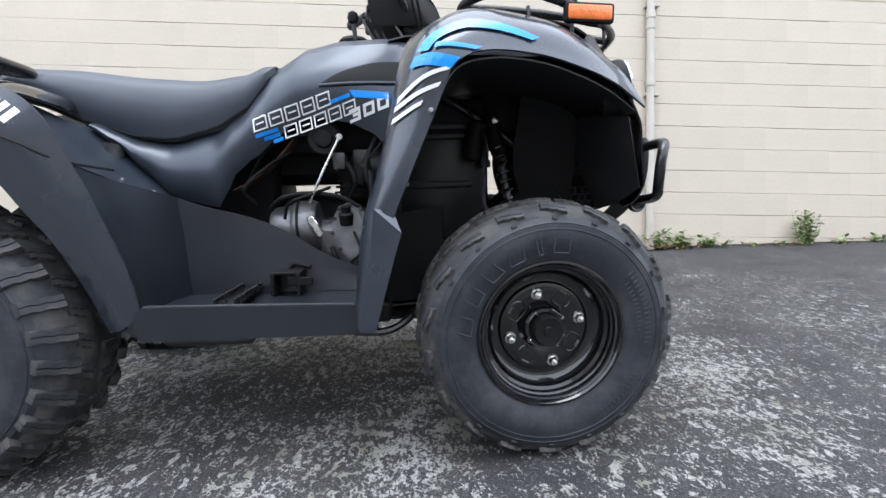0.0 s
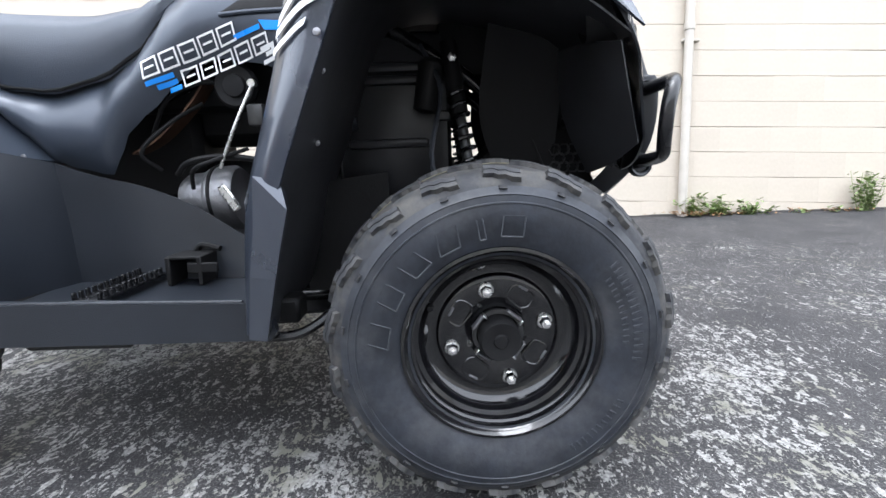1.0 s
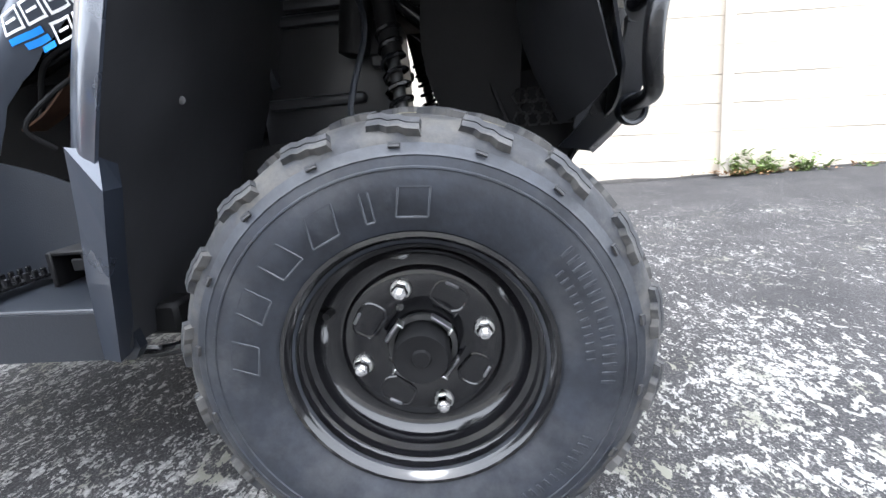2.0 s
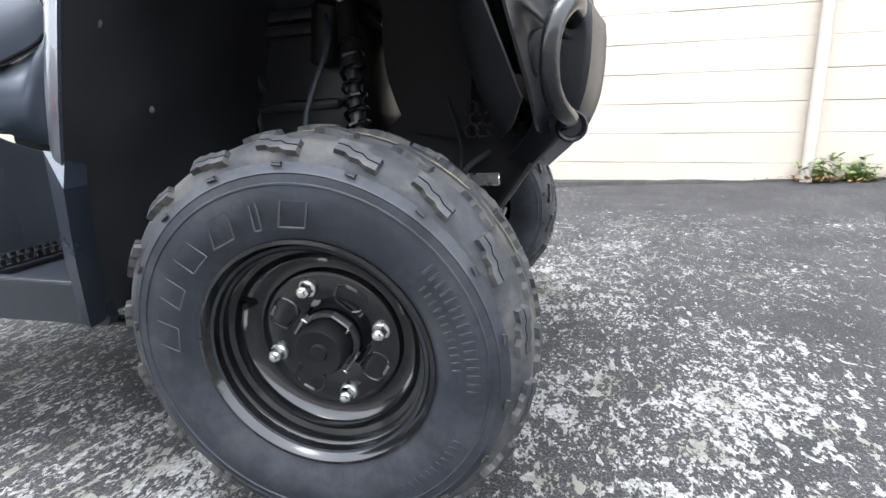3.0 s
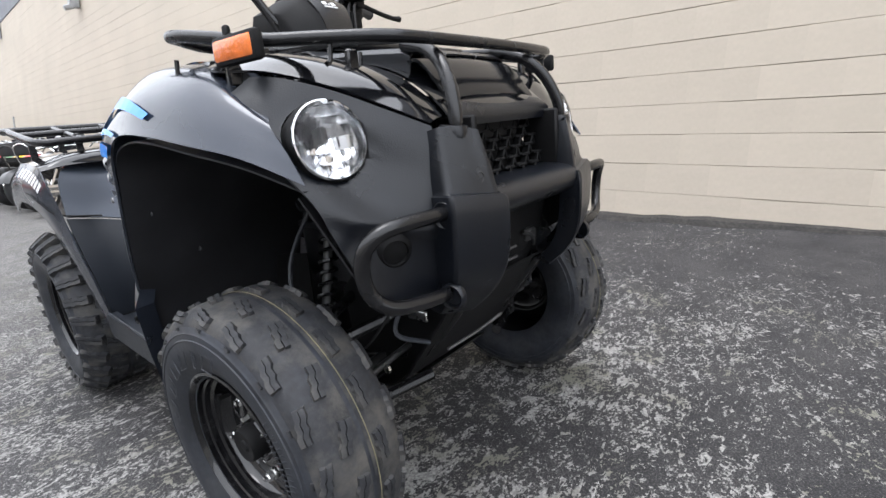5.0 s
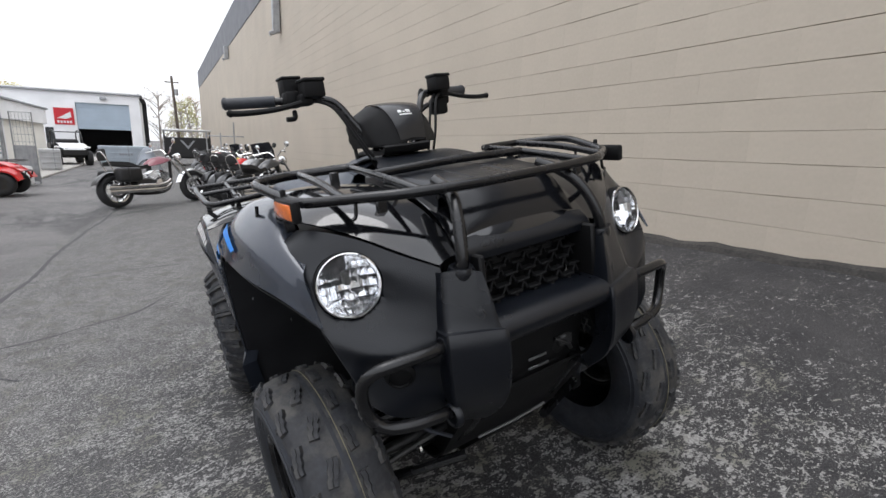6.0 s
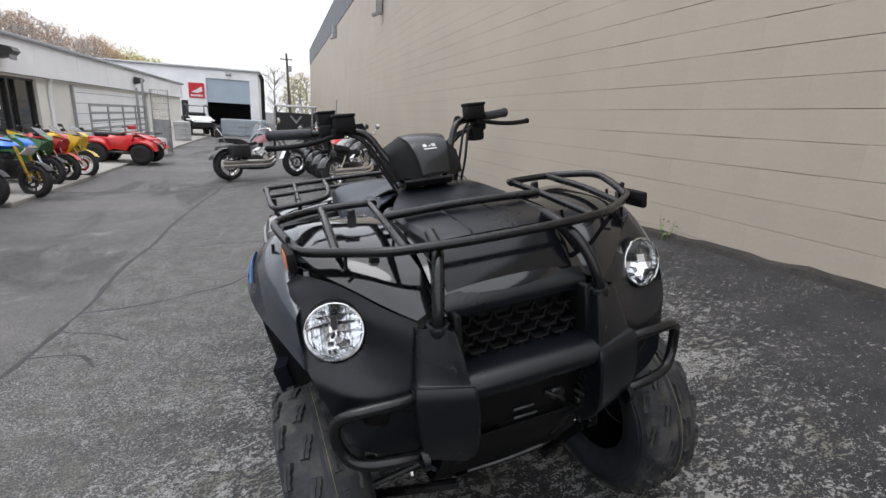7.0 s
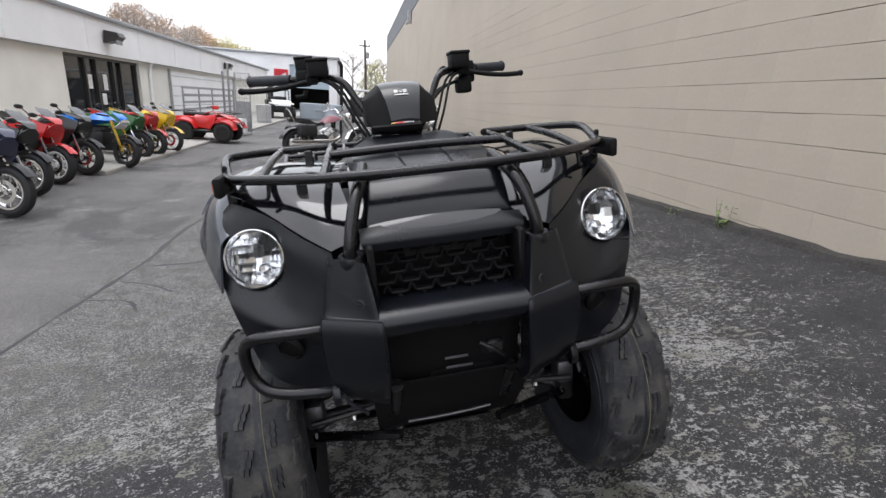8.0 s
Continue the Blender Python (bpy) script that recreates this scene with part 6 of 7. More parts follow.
for s in (-1, 1):
    rows = fender_rows(s)
    for name, mat, label, pieces in (
            ("blue_stripe", BLUE, "bright blue sticker stripe", ((((5.12, 1.62), (6.5, 1.3), (7.45, 0.55)), ((5.14, 1.15), (6.3, 0.95), (7.2, 0.4))), (((5.42, 1.05), (5.97, 0.08)), ((5.24, 1.0), (5.76, 0.03))), (((5.02, 1.62), (5.25, 0.03)), ((4.80, 1.68), (4.86, 0.03))))),
            ("white_stripe", WHITE, "white sticker stripe", ((((4.38, 1.9), (4.93, 0.06)), ((4.28, 1.9), (4.82, 0.08))), (((4.25, 1.95), (4.52, 0.2)), ((4.16, 1.95), (4.42, 0.25))), (((4.06, 1.92), (4.20, 0.75)), ((3.96, 1.92), (4.11, 0.8)))))):
        for upper, lower in pieces:
            bm = bmesh.new()
            stripe(bm, rows, upper, lower)
            part(name, bm, mat, atv, label, False)
    rows = rear_rows(s)
    for k in range(8):
        bm = bmesh.new()
        u = 4.05 + k * 0.20
        stripe(bm, rows, ((u, 1.72), (u + 0.13, 1.74)), ((u + 0.05, 1.28), (u + 0.18, 1.30)), 3)
        part("badge_bar", bm, WHITE, atv, "plain white badge bar", False)

# ---- the buildings across the yard ----
WHITE_SIDING = material("white_siding", (0.90, 0.90, 0.91), 0.6, vary=0.06, scale=0.8, bump=0.1, bump_scale=30, fine=0.02)
CREAM = material("cream_render", (0.82, 0.80, 0.74), 0.7, vary=0.06, scale=1.0)
ROOF_TRIM = material("grey_roof_trim", (0.30, 0.31, 0.33), 0.5, vary=0.1, scale=2)
DARK_GLASS = material("dark_window_glass", (0.02, 0.022, 0.025), 0.03, rough_vary=0.02, bump=0.01, bump_scale=2, vary=0.2, scale=1.5, coat=0.3)
DARK_FRAME = material("dark_bronze_frame", (0.03, 0.028, 0.026), 0.4, vary=0.15, scale=4)
# near-black on every face: the shade of an unlit room put into the colour
INTERIOR = material("painted_unlit_interior", (0.03, 0.03, 0.032), 0.9, vary=0.3, scale=0.6)
CONCRETE = material("pale_concrete", (0.36, 0.345, 0.32), 0.8, vary=0.15, scale=1.2, fine=0.08, bump=0.2, bump_scale=50)
DOOR_BLUE = material("pale_blue_door", (0.42, 0.50, 0.58), 0.5, vary=0.05, scale=1)
RED_SIGN = material("red_sign_panel", (0.55, 0.012, 0.025), 0.4, vary=0.05, scale=2)
WHITE_PAINT = material("white_gloss_paint", (0.75, 0.75, 0.75), 0.3, vary=0.06, scale=3, coat=0.3)
LOT = -0.30
FACE = -7.2


def shop():
    base = thing("shop_building", pose(0, 0, LOT), "low white shop building with deep fascia and dark glass doors", "building")
    g = 0.0
    bm = bmesh.new()
    for x0, x1, z0, z1 in ((-38, -16.3, g, 2.05), (-12.2, 20, g, 2.05), (-16.3, -12.2, 1.99, 2.05)):
        add_box(bm, ((x0 + x1) / 2, FACE - 0.15, (z0 + z1) / 2), (x1 - x0, 0.3, z1 - z0))
    part("wall", bm, CREAM, base, "cream wall", False)
    part("fascia", box((-9, FACE - 0.05, 2.50), (58, 0.5, 0.90), 0.01), WHITE_SIDING, base, "deep white fascia", False)
    part("roof", box((-9, FACE - 6.0, 2.97), (58.3, 12.6, 0.08), 0.01), ROOF_TRIM, base, "grey roof edge", False)
    part("end_wall", box((-37.9, FACE - 6, 1.4), (0.2, 11.8, 2.9)), WHITE_SIDING, base, smooth=False)
    # flat near-black panel in place of the unlit shop room
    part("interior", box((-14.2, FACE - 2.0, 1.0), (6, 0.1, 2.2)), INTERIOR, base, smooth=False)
    door = part("entrance", box((-14.25, FACE - 0.12, 1.96), (4.1, 0.12, 0.07)), DARK_FRAME, base, "dark framed glass entrance", False)
    for x in (-16.2, -15.2, -14.75, -13.8, -13.25, -12.3):
        part("mullion", box((x, FACE - 0.12, 0.98), (0.08, 0.12, 1.93)), DARK_FRAME, door, smooth=False)
    for x0, x1 in ((-16.16, -15.24), (-15.16, -14.79), (-14.71, -13.84), (-13.76, -13.29), (-13.21, -12.34)):
        part("pane", box(((x0 + x1) / 2, FACE - 0.14, 0.99), (x1 - x0, 0.02, 1.88)), DARK_GLASS, door, smooth=False)
    for x, z, h in ((-14.3, 1.35, 0.42), (-14.15, 0.9, 0.3), (-13.5, 1.35, 0.36)):
        part("notice", box((x, FACE - 0.118, z), (0.22, 0.006, h)), WHITE_PAINT, door, "white paper notice", False)
    for x in (-16.95, -28.6):
        part("downpipe", tube([(x, FACE + 0.18, 2.1), (x, FACE + 0.06, 1.75), (x, FACE + 0.06, 0.0)], 0.05, 10, 3), WHITE_SIDING, base)
    for x in (-13.95, -25.8):
        lamp = part("floodlight", prism([(0.02, -0.16), (0.30, -0.10), (0.42, 0.02), (0.36, 0.12), (0.05, 0.16)], x - 0.19, x + 0.19, "x", pose(0, FACE + 0.20, 2.52)), DARK_FRAME, base, "dark wall floodlight tilted down", False)
        part("lamp_glass", box((x, FACE + 0.52, 2.44), (0.32, 0.03, 0.20), 0.01, pose(0, 0, 0)), GREY_METAL, lamp, "pale lamp glass", False)
    garage = part("garage_door", box((-23.4, FACE + 0.012, 0.95), (9.2, 0.03, 1.90)), WHITE_SIDING, base, "white panelled garage door", False)
    for k in range(5):
        part("door_groove", box((-23.4, FACE + 0.030, 0.30 + k * 0.36), (9.18, 0.008, 0.018)), ROOF_TRIM, garage, smooth=False)
    for x in (-18.72, -28.05):
        part("door_post", box((x, FACE + 0.04, 0.98), (0.10, 0.08, 1.96), 0.01), GREY_METAL, garage, "grey steel door post", False)
    # solid grey strip drawn as the shadow line below the fascia
    part("fascia_shadow_strip", box((-9, FACE + 0.02, 2.06), (57.9, 0.30, 0.03)), ROOF_TRIM, base, smooth=False)
    part("gutter", box((-9, FACE + 0.25, 2.985), (58.2, 0.12, 0.09), 0.02), ROOF_TRIM, base, "grey gutter along the roof edge", False)
    for k in range(16):
        part("panel_rib", box((-37 + k * 3.0, FACE + 0.205, 2.5), (0.03, 0.012, 0.86)), WHITE_SIDING, base, smooth=False)
    return base


shop()


def workshop():
    X = -46.0
    base = thing("workshop_building", pose(X, 0, LOT), "white workshop building with a half-raised pale blue roller door", "building")
    bm = bmesh.new()
    for y0, y1, z0, z1 in ((-24, -6.45, 0, 4.75), (-2.95, -2.2, 0, 4.75), (-6.45, -2.95, 3.95, 4.75)):
        add_box(bm, (-0.15, (y0 + y1) / 2, (z0 + z1) / 2), (0.3, y1 - y0, z1 - z0))
    add_box(bm, (-6.152, -2.35, 2.37), (11.7, 0.3, 4.74))
    part("wall", bm, WHITE_SIDING, base, "white sheet wall", False)
    part("roof", box((-6, -13.1, 4.80), (12.4, 22.2, 0.12)), WHITE_PAINT, base, smooth=False)
    door = part("roller_door", box((-0.22, -4.7, 3.0), (0.06, 3.5, 1.9)), DOOR_BLUE, base, "pale blue half-raised roller door", False)
    for k in range(6):
        part("door_slat", box((-0.18, -4.7, 2.1 + k * 0.32), (0.03, 3.46, 0.30), 0.008), DOOR_BLUE, door, smooth=False)
    # back, floor and ceiling painted near-black for the shade inside the workshop
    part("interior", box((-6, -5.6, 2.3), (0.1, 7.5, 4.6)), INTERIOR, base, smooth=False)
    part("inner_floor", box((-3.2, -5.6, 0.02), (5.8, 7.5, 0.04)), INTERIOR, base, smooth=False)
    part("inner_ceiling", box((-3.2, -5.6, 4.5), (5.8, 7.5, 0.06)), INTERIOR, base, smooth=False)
    part("wall_lamp", box((0.2, -4.6, 4.35), (0.3, 0.45, 0.22), 0.04), GREY_METAL, base)
    part("side_window", box((0.02, -8.2, 1.35), (0.04, 0.5, 1.3)), DARK_GLASS, base, "narrow dark window", False)
    part("gutter", box((0.12, -13.1, 4.72), (0.16, 22, 0.12), 0.02), ROOF_TRIM, base, smooth=False)
    sign = thing("wall_sign", pose(X + 0.05, -7.2, 2.55), "square red sign with a plain white wing shape", "sign")
    part("panel", box((0, 0, 0), (0.05, 1.22, 1.24), 0.01), RED_SIGN, sign, smooth=False)
    part("wing_shape", prism([(-0.45, -0.15), (0.1, -0.2), (0.45, -0.05), (0.42, 0.35), (0.15, 0.2), (-0.1, 0.02)], 0.026, 0.034, "x"), WHITE_PAINT, sign, smooth=False)
    for k in range(5):
        part("letter_bar", box((0.03, -0.38 + k * 0.19, -0.42), (0.01, 0.13, 0.17)), WHITE_PAINT, sign, smooth=False)


workshop()
pave = tagged(part("pavement", box((-22.5, (FACE - 4.12) / 2, LOT - 0.02), (31.2, 3.08, 0.16), 0.015), CONCRETE, smooth=False), "pale concrete apron in front of the shop", "pavement", kind="structure")
for k in range(10):
    part("joint", box((-37 + k * 3.1, (FACE - 4.12) / 2, LOT + 0.0595), (0.02, 3.06, 0.004)), TAR, pave, smooth=False)

# ---- vehicles across the yard ----
BIKE_TYRE = material("plain_black_tyre", (0.018, 0.018, 0.019), 0.7, vary=0.2, scale=12)
BIKE_BLACK = material("black_motorcycle_parts", (0.014, 0.014, 0.015), 0.4, vary=0.25, scale=9)
SEAT_BLACK = material("black_bike_seat", (0.016, 0.016, 0.017), 0.55, vary=0.2, scale=9)
GOLD = material("gold_fork", (0.55, 0.34, 0.05), 0.3, metal=0.8, vary=0.1, scale=9)
SCREEN = material("smoked_windscreen", (0.025, 0.025, 0.03), 0.08, vary=0.1, scale=4, coat=0.4)
PAINTS = {}


def paint(name, color):
    if name not in PAINTS:
        PAINTS[name] = material(name + "_bike_paint", color, 0.3, vary=0.08, scale=5, coat=0.3, rough_vary=0.05)
    return PAINTS[name]


RED, NAVY, BLACK, SKY, GREEN, YELLOW, MAROON = (paint(n, c) for n, c in (("red", (0.55, 0.010, 0.012)), ("navy", (0.02, 0.025, 0.07)), ("black", (0.012, 0.012, 0.013)), ("sky_blue", (0.015, 0.19, 0.72)), ("green", (0.03, 0.14, 0.03)), ("yellow", (0.75, 0.50, 0.01)), ("maroon", (0.16, 0.012, 0.03))))


def road_wheel(base, x, y, r, w, rim_mat, spokes=10):
    m = pose(x, y, r)
    tyre = part("tyre", lathe([(r * 0.68, -w * 0.4), (r * 0.84, -w * 0.5), (r * 0.96, -w * 0.32), (r, 0), (r * 0.96, w * 0.32), (r * 0.84, w * 0.5), (r * 0.68, w * 0.4)], 32, ends=False), BIKE_TYRE, base, at=m)
    part("rim", lathe([(r * 0.71, -w * 0.36), (r * 0.70, -w * 0.42), (r * 0.63, -w * 0.40), (r * 0.58, 0), (r * 0.63, w * 0.40), (r * 0.70, w * 0.42), (r * 0.71, w * 0.36)], 32, ends=False), rim_mat, tyre)
    bm = lathe([(0.035, -w * 0.45), (0.04, 0), (0.035, w * 0.45)], 14)
    for k in range(spokes):
        add_box(bm, (0, 0, r * 0.36), (0.016, 0.02, r * 0.66), 0, pose(0, 0, 0, 0, 360 * k / spokes, 0))
    part("spokes", bm, rim_mat, tyre)
    disc = lathe([(r * 0.30, -0.002), (r * 0.46, -0.002), (r * 0.46, 0.002), (r * 0.30, 0.002)], 24, ends=False)
    part("brake_disc", disc, CHROME, tyre, at=pose(0, -w * 0.55, 0))
    return tyre


def sport_bike(m, colour, accent, rim_mat, label, fork=None, naked=False):
    b = thing("motorcycle", m, label, "motorcycle", "motorcycles parked by the shop")
    road_wheel(b, 0.70, 0, 0.30, 0.12, rim_mat, 6)
    road_wheel(b, -0.70, 0, 0.31, 0.18, rim_mat, 6)
    for s in (-1, 1):
        part("fork_leg", tube([(0.70, s * 0.10, 0.30), (0.44, s * 0.10, 0.88)], 0.025, 8, 2), fork or CHROME, b)
        part("handlebar_grip", tube([(0.40, s * 0.10, 0.96), (0.36, s * 0.34, 0.97)], 0.016, 8, 2), BIKE_BLACK, b)
        part("mirror", lathe([(0.008, -0.02), (0.042, -0.010), (0.045, 0.012), (0.012, 0.026)], 12, aim((0.44, s * 0.33, 1.13), (-1, 0, 0)) @ Matrix.Diagonal((1.5, 1, 0.75, 1))), BIKE_BLACK, b)
        part("mirror_stalk", tube([(0.46, s * 0.16, 1.0), (0.44, s * 0.30, 1.12)], 0.008, 6, 2), BIKE_BLACK, b)
        if not naked:
            part("side_fairing", skin([flip(r, s) for r in ([(0.68, 0.12, 0.90), (0.44, 0.21, 0.96), (0.12, 0.24, 0.88), (-0.16, 0.20, 0.78)], [(0.64, 0.17, 0.74), (0.38, 0.26, 0.72), (0.04, 0.26, 0.66), (-0.24, 0.21, 0.62)], [(0.46, 0.17, 0.52), (0.30, 0.24, 0.44), (0.00, 0.24, 0.40), (-0.30, 0.19, 0.42)], [(0.32, 0.10, 0.30), (0.20, 0.16, 0.24), (-0.02, 0.16, 0.22), (-0.30, 0.12, 0.28)])], 4, 0.01 * s), colour, b)
            part("fairing_stripe", skin([flip(r, s) for r in ([(0.58, 0.200, 0.70), (0.36, 0.272, 0.66), (0.03, 0.274, 0.60), (-0.20, 0.23, 0.60)], [(0.54, 0.195, 0.64), (0.34, 0.272, 0.58), (0.01, 0.272, 0.52), (-0.22, 0.23, 0.55)])], 4, 0.006 * s), accent, b)
        part("tail_side", skin([flip(r, s) for r in ([(-0.18, 0.15, 0.84), (-0.58, 0.13, 0.92), (-0.92, 0.05, 0.99)], [(-0.22, 0.18, 0.72), (-0.60, 0.15, 0.80), (-0.90, 0.05, 0.90)], [(-0.26, 0.12, 0.62), (-0.56, 0.10, 0.74), (-0.86, 0.03, 0.87)])], 4, 0.01 * s), colour, b)
        part("swing_arm", tube([(-0.20, s * 0.10, 0.38), (-0.70, s * 0.13, 0.31)], 0.03, 8, 2), BIKE_BLACK, b)
    part("nose", skin([[(0.74, y * 0.35, 0.92), (0.66, y * 0.8, 1.00), (0.48, y, 1.04)] for y in (-0.16, -0.08, 0, 0.08, 0.16)] if not naked else [[(0.62, y * 0.6, 0.86), (0.60, y, 0.94), (0.48, y, 1.02)] for y in (-0.11, -0.05, 0, 0.05, 0.11)], 3, 0.012), colour, b)
    part("nose_lower", skin([[(0.74, y * 0.35, 0.92), (0.70, y * 0.9, 0.84), (0.60, y * 0.8, 0.72)] for y in (-0.16, -0.08, 0, 0.08, 0.16)] if not naked else [[(0.62, y * 0.6, 0.86), (0.60, y, 0.80), (0.52, y, 0.74)] for y in (-0.11, -0.05, 0, 0.05, 0.11)], 3, 0.012), accent if naked else colour, b)
    part("headlight", lathe([(0.06, 0), (0.065, 0.02), (0.03, 0.035)], 14, aim((0.66, 0, 0.87), (1, 0, 0.1)) @ Matrix.Diagonal((1.6, 1, 0.8, 1))), LENS_MIRROR, b)
    if not naked:
        part("windscreen", skin([[(0.62, y * 0.8, 1.02), (0.54, y * 0.9, 1.09), (0.46, y * 0.7, 1.15)] for y in (-0.14, -0.07, 0, 0.07, 0.14)], 3, 0.005), SCREEN, b)
    part("fuel_tank", skin([[(0.38, 0.02 * k, 0.86 + 0.03 * (1 - abs(k) / 8)), (0.20, 0.028 * k, 1.00 - 0.0022 * k * k), (0.0, 0.026 * k, 0.99 - 0.0025 * k * k), (-0.22, 0.014 * k, 0.84 - 0.001 * k * k)] for k in (-8, -5, -2, 0, 2, 5, 8)], 3, 0.01), colour, b)
    part("seat", skin([[(-0.18, y * 0.8, 0.83), (-0.42, y, 0.82), (-0.60, y * 0.9, 0.90), (-0.86, y * 0.5, 0.97)] for y in (-0.13, -0.06, 0, 0.06, 0.13)], 3, 0.03), SEAT_BLACK, b)
    part("engine", box((0.08, 0, 0.48), (0.46, 0.34, 0.36), 0.05, seg=2), BIKE_BLACK, b)
    part("frame", box((0.02, 0, 0.70), (0.50, 0.20, 0.16), 0.04), BIKE_BLACK, b)
    part("exhaust", tube([(0.20, -0.12, 0.30), (-0.20, -0.15, 0.30), (-0.45, -0.19, 0.42), (-0.85, -0.20, 0.58)], 0.035, 10, 4, 0.055), STEEL_DARK, b)
    part("front_mudguard", skin([[(0.70 + 0.345 * math.cos(radians(a)), y, 0.30 + (0.345 - abs(y) * 0.2) * math.sin(radians(a))) for a in (35, 60, 90, 125, 150)] for y in (-0.07, -0.04, 0, 0.04, 0.07)], 3, 0.006), colour if colour in (YELLOW, RED) else BIKE_BLACK, b)
    return b


def bike_at(front_x, front_y, heading, lean=8.0, lift=0.06):
    """The pose of a bike whose front wheel stands at a place, leaning to its left on its stand."""
    h = radians(heading)
    x, y = front_x - 0.57 * math.cos(h), front_y - 0.57 * math.sin(h)
    return pose(x, y, LOT + lift) @ pose(0, 0, 0, 0, 0, heading) @ pose(0, 0, 0, -lean, 0, 0) @ Matrix.Scale(0.86, 4)


for x, y, hd, col, acc, rim_mat, label, fork, naked in (
        (-4.17, -3.76, 76, NAVY, BLACK, CHROME, "dark navy motorcycle with white wheel rims", None, False),
        (-5.19, -4.15, 76, BLACK, NAVY, CHROME, "black sport motorcycle with pale rims beside the red one", None, False),
        (-6.00, -4.31, 74, RED, WHITE_PAINT, WHITE_PAINT, "red and white faired sport motorcycle", None, False),
        (-6.83, -4.36, 74, BLACK, BLACK, BIKE_BLACK, "black sport motorcycle with a clear windscreen", None, False),
        (-7.65, -4.16, 68, SKY, WHITE_PAINT, BIKE_BLACK, "sky blue naked motorcycle with gold fork", GOLD, True),
        (-8.75, -4.38, 74, GREEN, BLACK, BIKE_BLACK, "dark green sport motorcycle with a windscreen", None, False),
        (-9.27, -4.33, 74, RED, BLACK, CHROME, "red sport motorcycle standing between green and yellow ones", None, False),
        (-10.00, -4.27, 74, YELLOW, YELLOW, WHITE_PAINT, "bright yellow sport motorcycle with white rims", None, False)):
    sport_bike(bike_at(x, y, hd, 8, 0.0), col, acc, rim_mat, label, fork, naked)


def cruiser(m, colour, label, bags=True, chrome=CHROME):
    b = thing("motorcycle", m, label, "motorcycle", "cruisers parked in the yard")
    road_wheel(b, 0.85, 0, 0.33, 0.13, chrome, 10)
    road_wheel(b, -0.80, 0, 0.32, 0.18, chrome, 10)
    for s in (-1, 1):
        part("fork_leg", tube([(0.85, s * 0.10, 0.33), (0.42, s * 0.10, 0.98)], 0.028, 10, 2), chrome, b)
        part("handlebar", tube([(0.36, s * 0.04, 1.02), (0.34, s * 0.18, 1.12), (0.16, s * 0.40, 1.08)], 0.014, 8, 4), chrome, b)
        part("mirror", lathe([(0.02, -0.01), (0.06, 0), (0.02, 0.012)], 12, aim((0.28, s * 0.38, 1.24), (-1, 0, 0))), chrome, b)
        part("mirror_stalk", tube([(0.24, s * 0.30, 1.10), (0.28, s * 0.38, 1.22)], 0.006, 6, 2), chrome, b)
        part("shock", tube([(-0.78, s * 0.15, 0.36), (-0.58, s * 0.15, 0.66)], 0.025, 8, 2), chrome, b)
        if bags:
            bag = part("saddlebag", box((-0.66, s * 0.28, 0.60), (0.44, 0.20, 0.27), 0.06, seg=3), SEAT_BLACK, b, "black leather saddlebag")
            part("strap", box((-0.70, s * 0.385, 0.60), (0.03, 0.012, 0.26), 0.004), BIKE_BLACK, bag)
    part("rear_fender", skin([[(-0.80 + 0.37 * math.cos(radians(a)), y, 0.32 + (0.37 - abs(y) * 0.25) * math.sin(radians(a))) for a in (40, 70, 110, 140, 160)] for y in (-0.11, -0.05, 0, 0.05, 0.11)], 3, 0.006), BLACK, b)
    part("front_fender", skin([[(0.85 + 0.37 * math.cos(radians(a)), y, 0.33 + (0.37 - abs(y) * 0.25) * math.sin(radians(a))) for a in (25, 60, 95, 130, 165)] for y in (-0.08, -0.04, 0, 0.04, 0.08)], 3, 0.006), chrome if colour is MAROON else colour, b)
    part("fuel_tank", skin([[(0.36, 0.012 * k, 0.90), (0.18, 0.024 * k, 0.96 - 0.002 * k * k), (-0.05, 0.020 * k, 0.90 - 0.002 * k * k), (-0.22, 0.008 * k, 0.76)] for k in (-8, -5, -2, 0, 2, 5, 8)], 3, 0.012), colour, b)
    part("seat", skin([[(-0.14, y * 0.7, 0.74), (-0.38, y, 0.70), (-0.55, y * 0.9, 0.78), (-0.88, y * 0.6, 0.80)] for y in (-0.17, -0.08, 0, 0.08, 0.17)], 3, 0.07), SEAT_BLACK, b)
    part("backrest", box((-0.92, 0, 1.00), (0.06, 0.24, 0.22), 0.04, pose(0, 0, 0), 2), SEAT_BLACK, b)
    part("sissy_bar", tube([(-0.82, -0.12, 0.66), (-0.94, -0.12, 0.98), (-0.95, 0, 1.06), (-0.94, 0.12, 0.98), (-0.82, 0.12, 0.66)], 0.012, 8, 4), chrome, b)
    eng = part("engine", lathe([(0.04, -0.20), (0.13, -0.19), (0.14, 0), (0.13, 0.19), (0.04, 0.20)], 20, pose(0.02, 0, 0.38)), chrome, b, "chromed V-twin engine", False)
    for a in (-26, 26):
        for k in range(6):
            part("cooling_fin", box((0.04, 0, 0.50 + k * 0.035), (0.17, 0.22, 0.02), 0.004, pose(0.04, 0, 0.36) @ pose(0, 0, 0, 0, a, 0) @ pose(-0.04, 0, -0.36)), chrome, eng)
    part("gearbox", box((-0.25, 0, 0.40), (0.40, 0.26, 0.26), 0.06, seg=2), BIKE_BLACK, b)
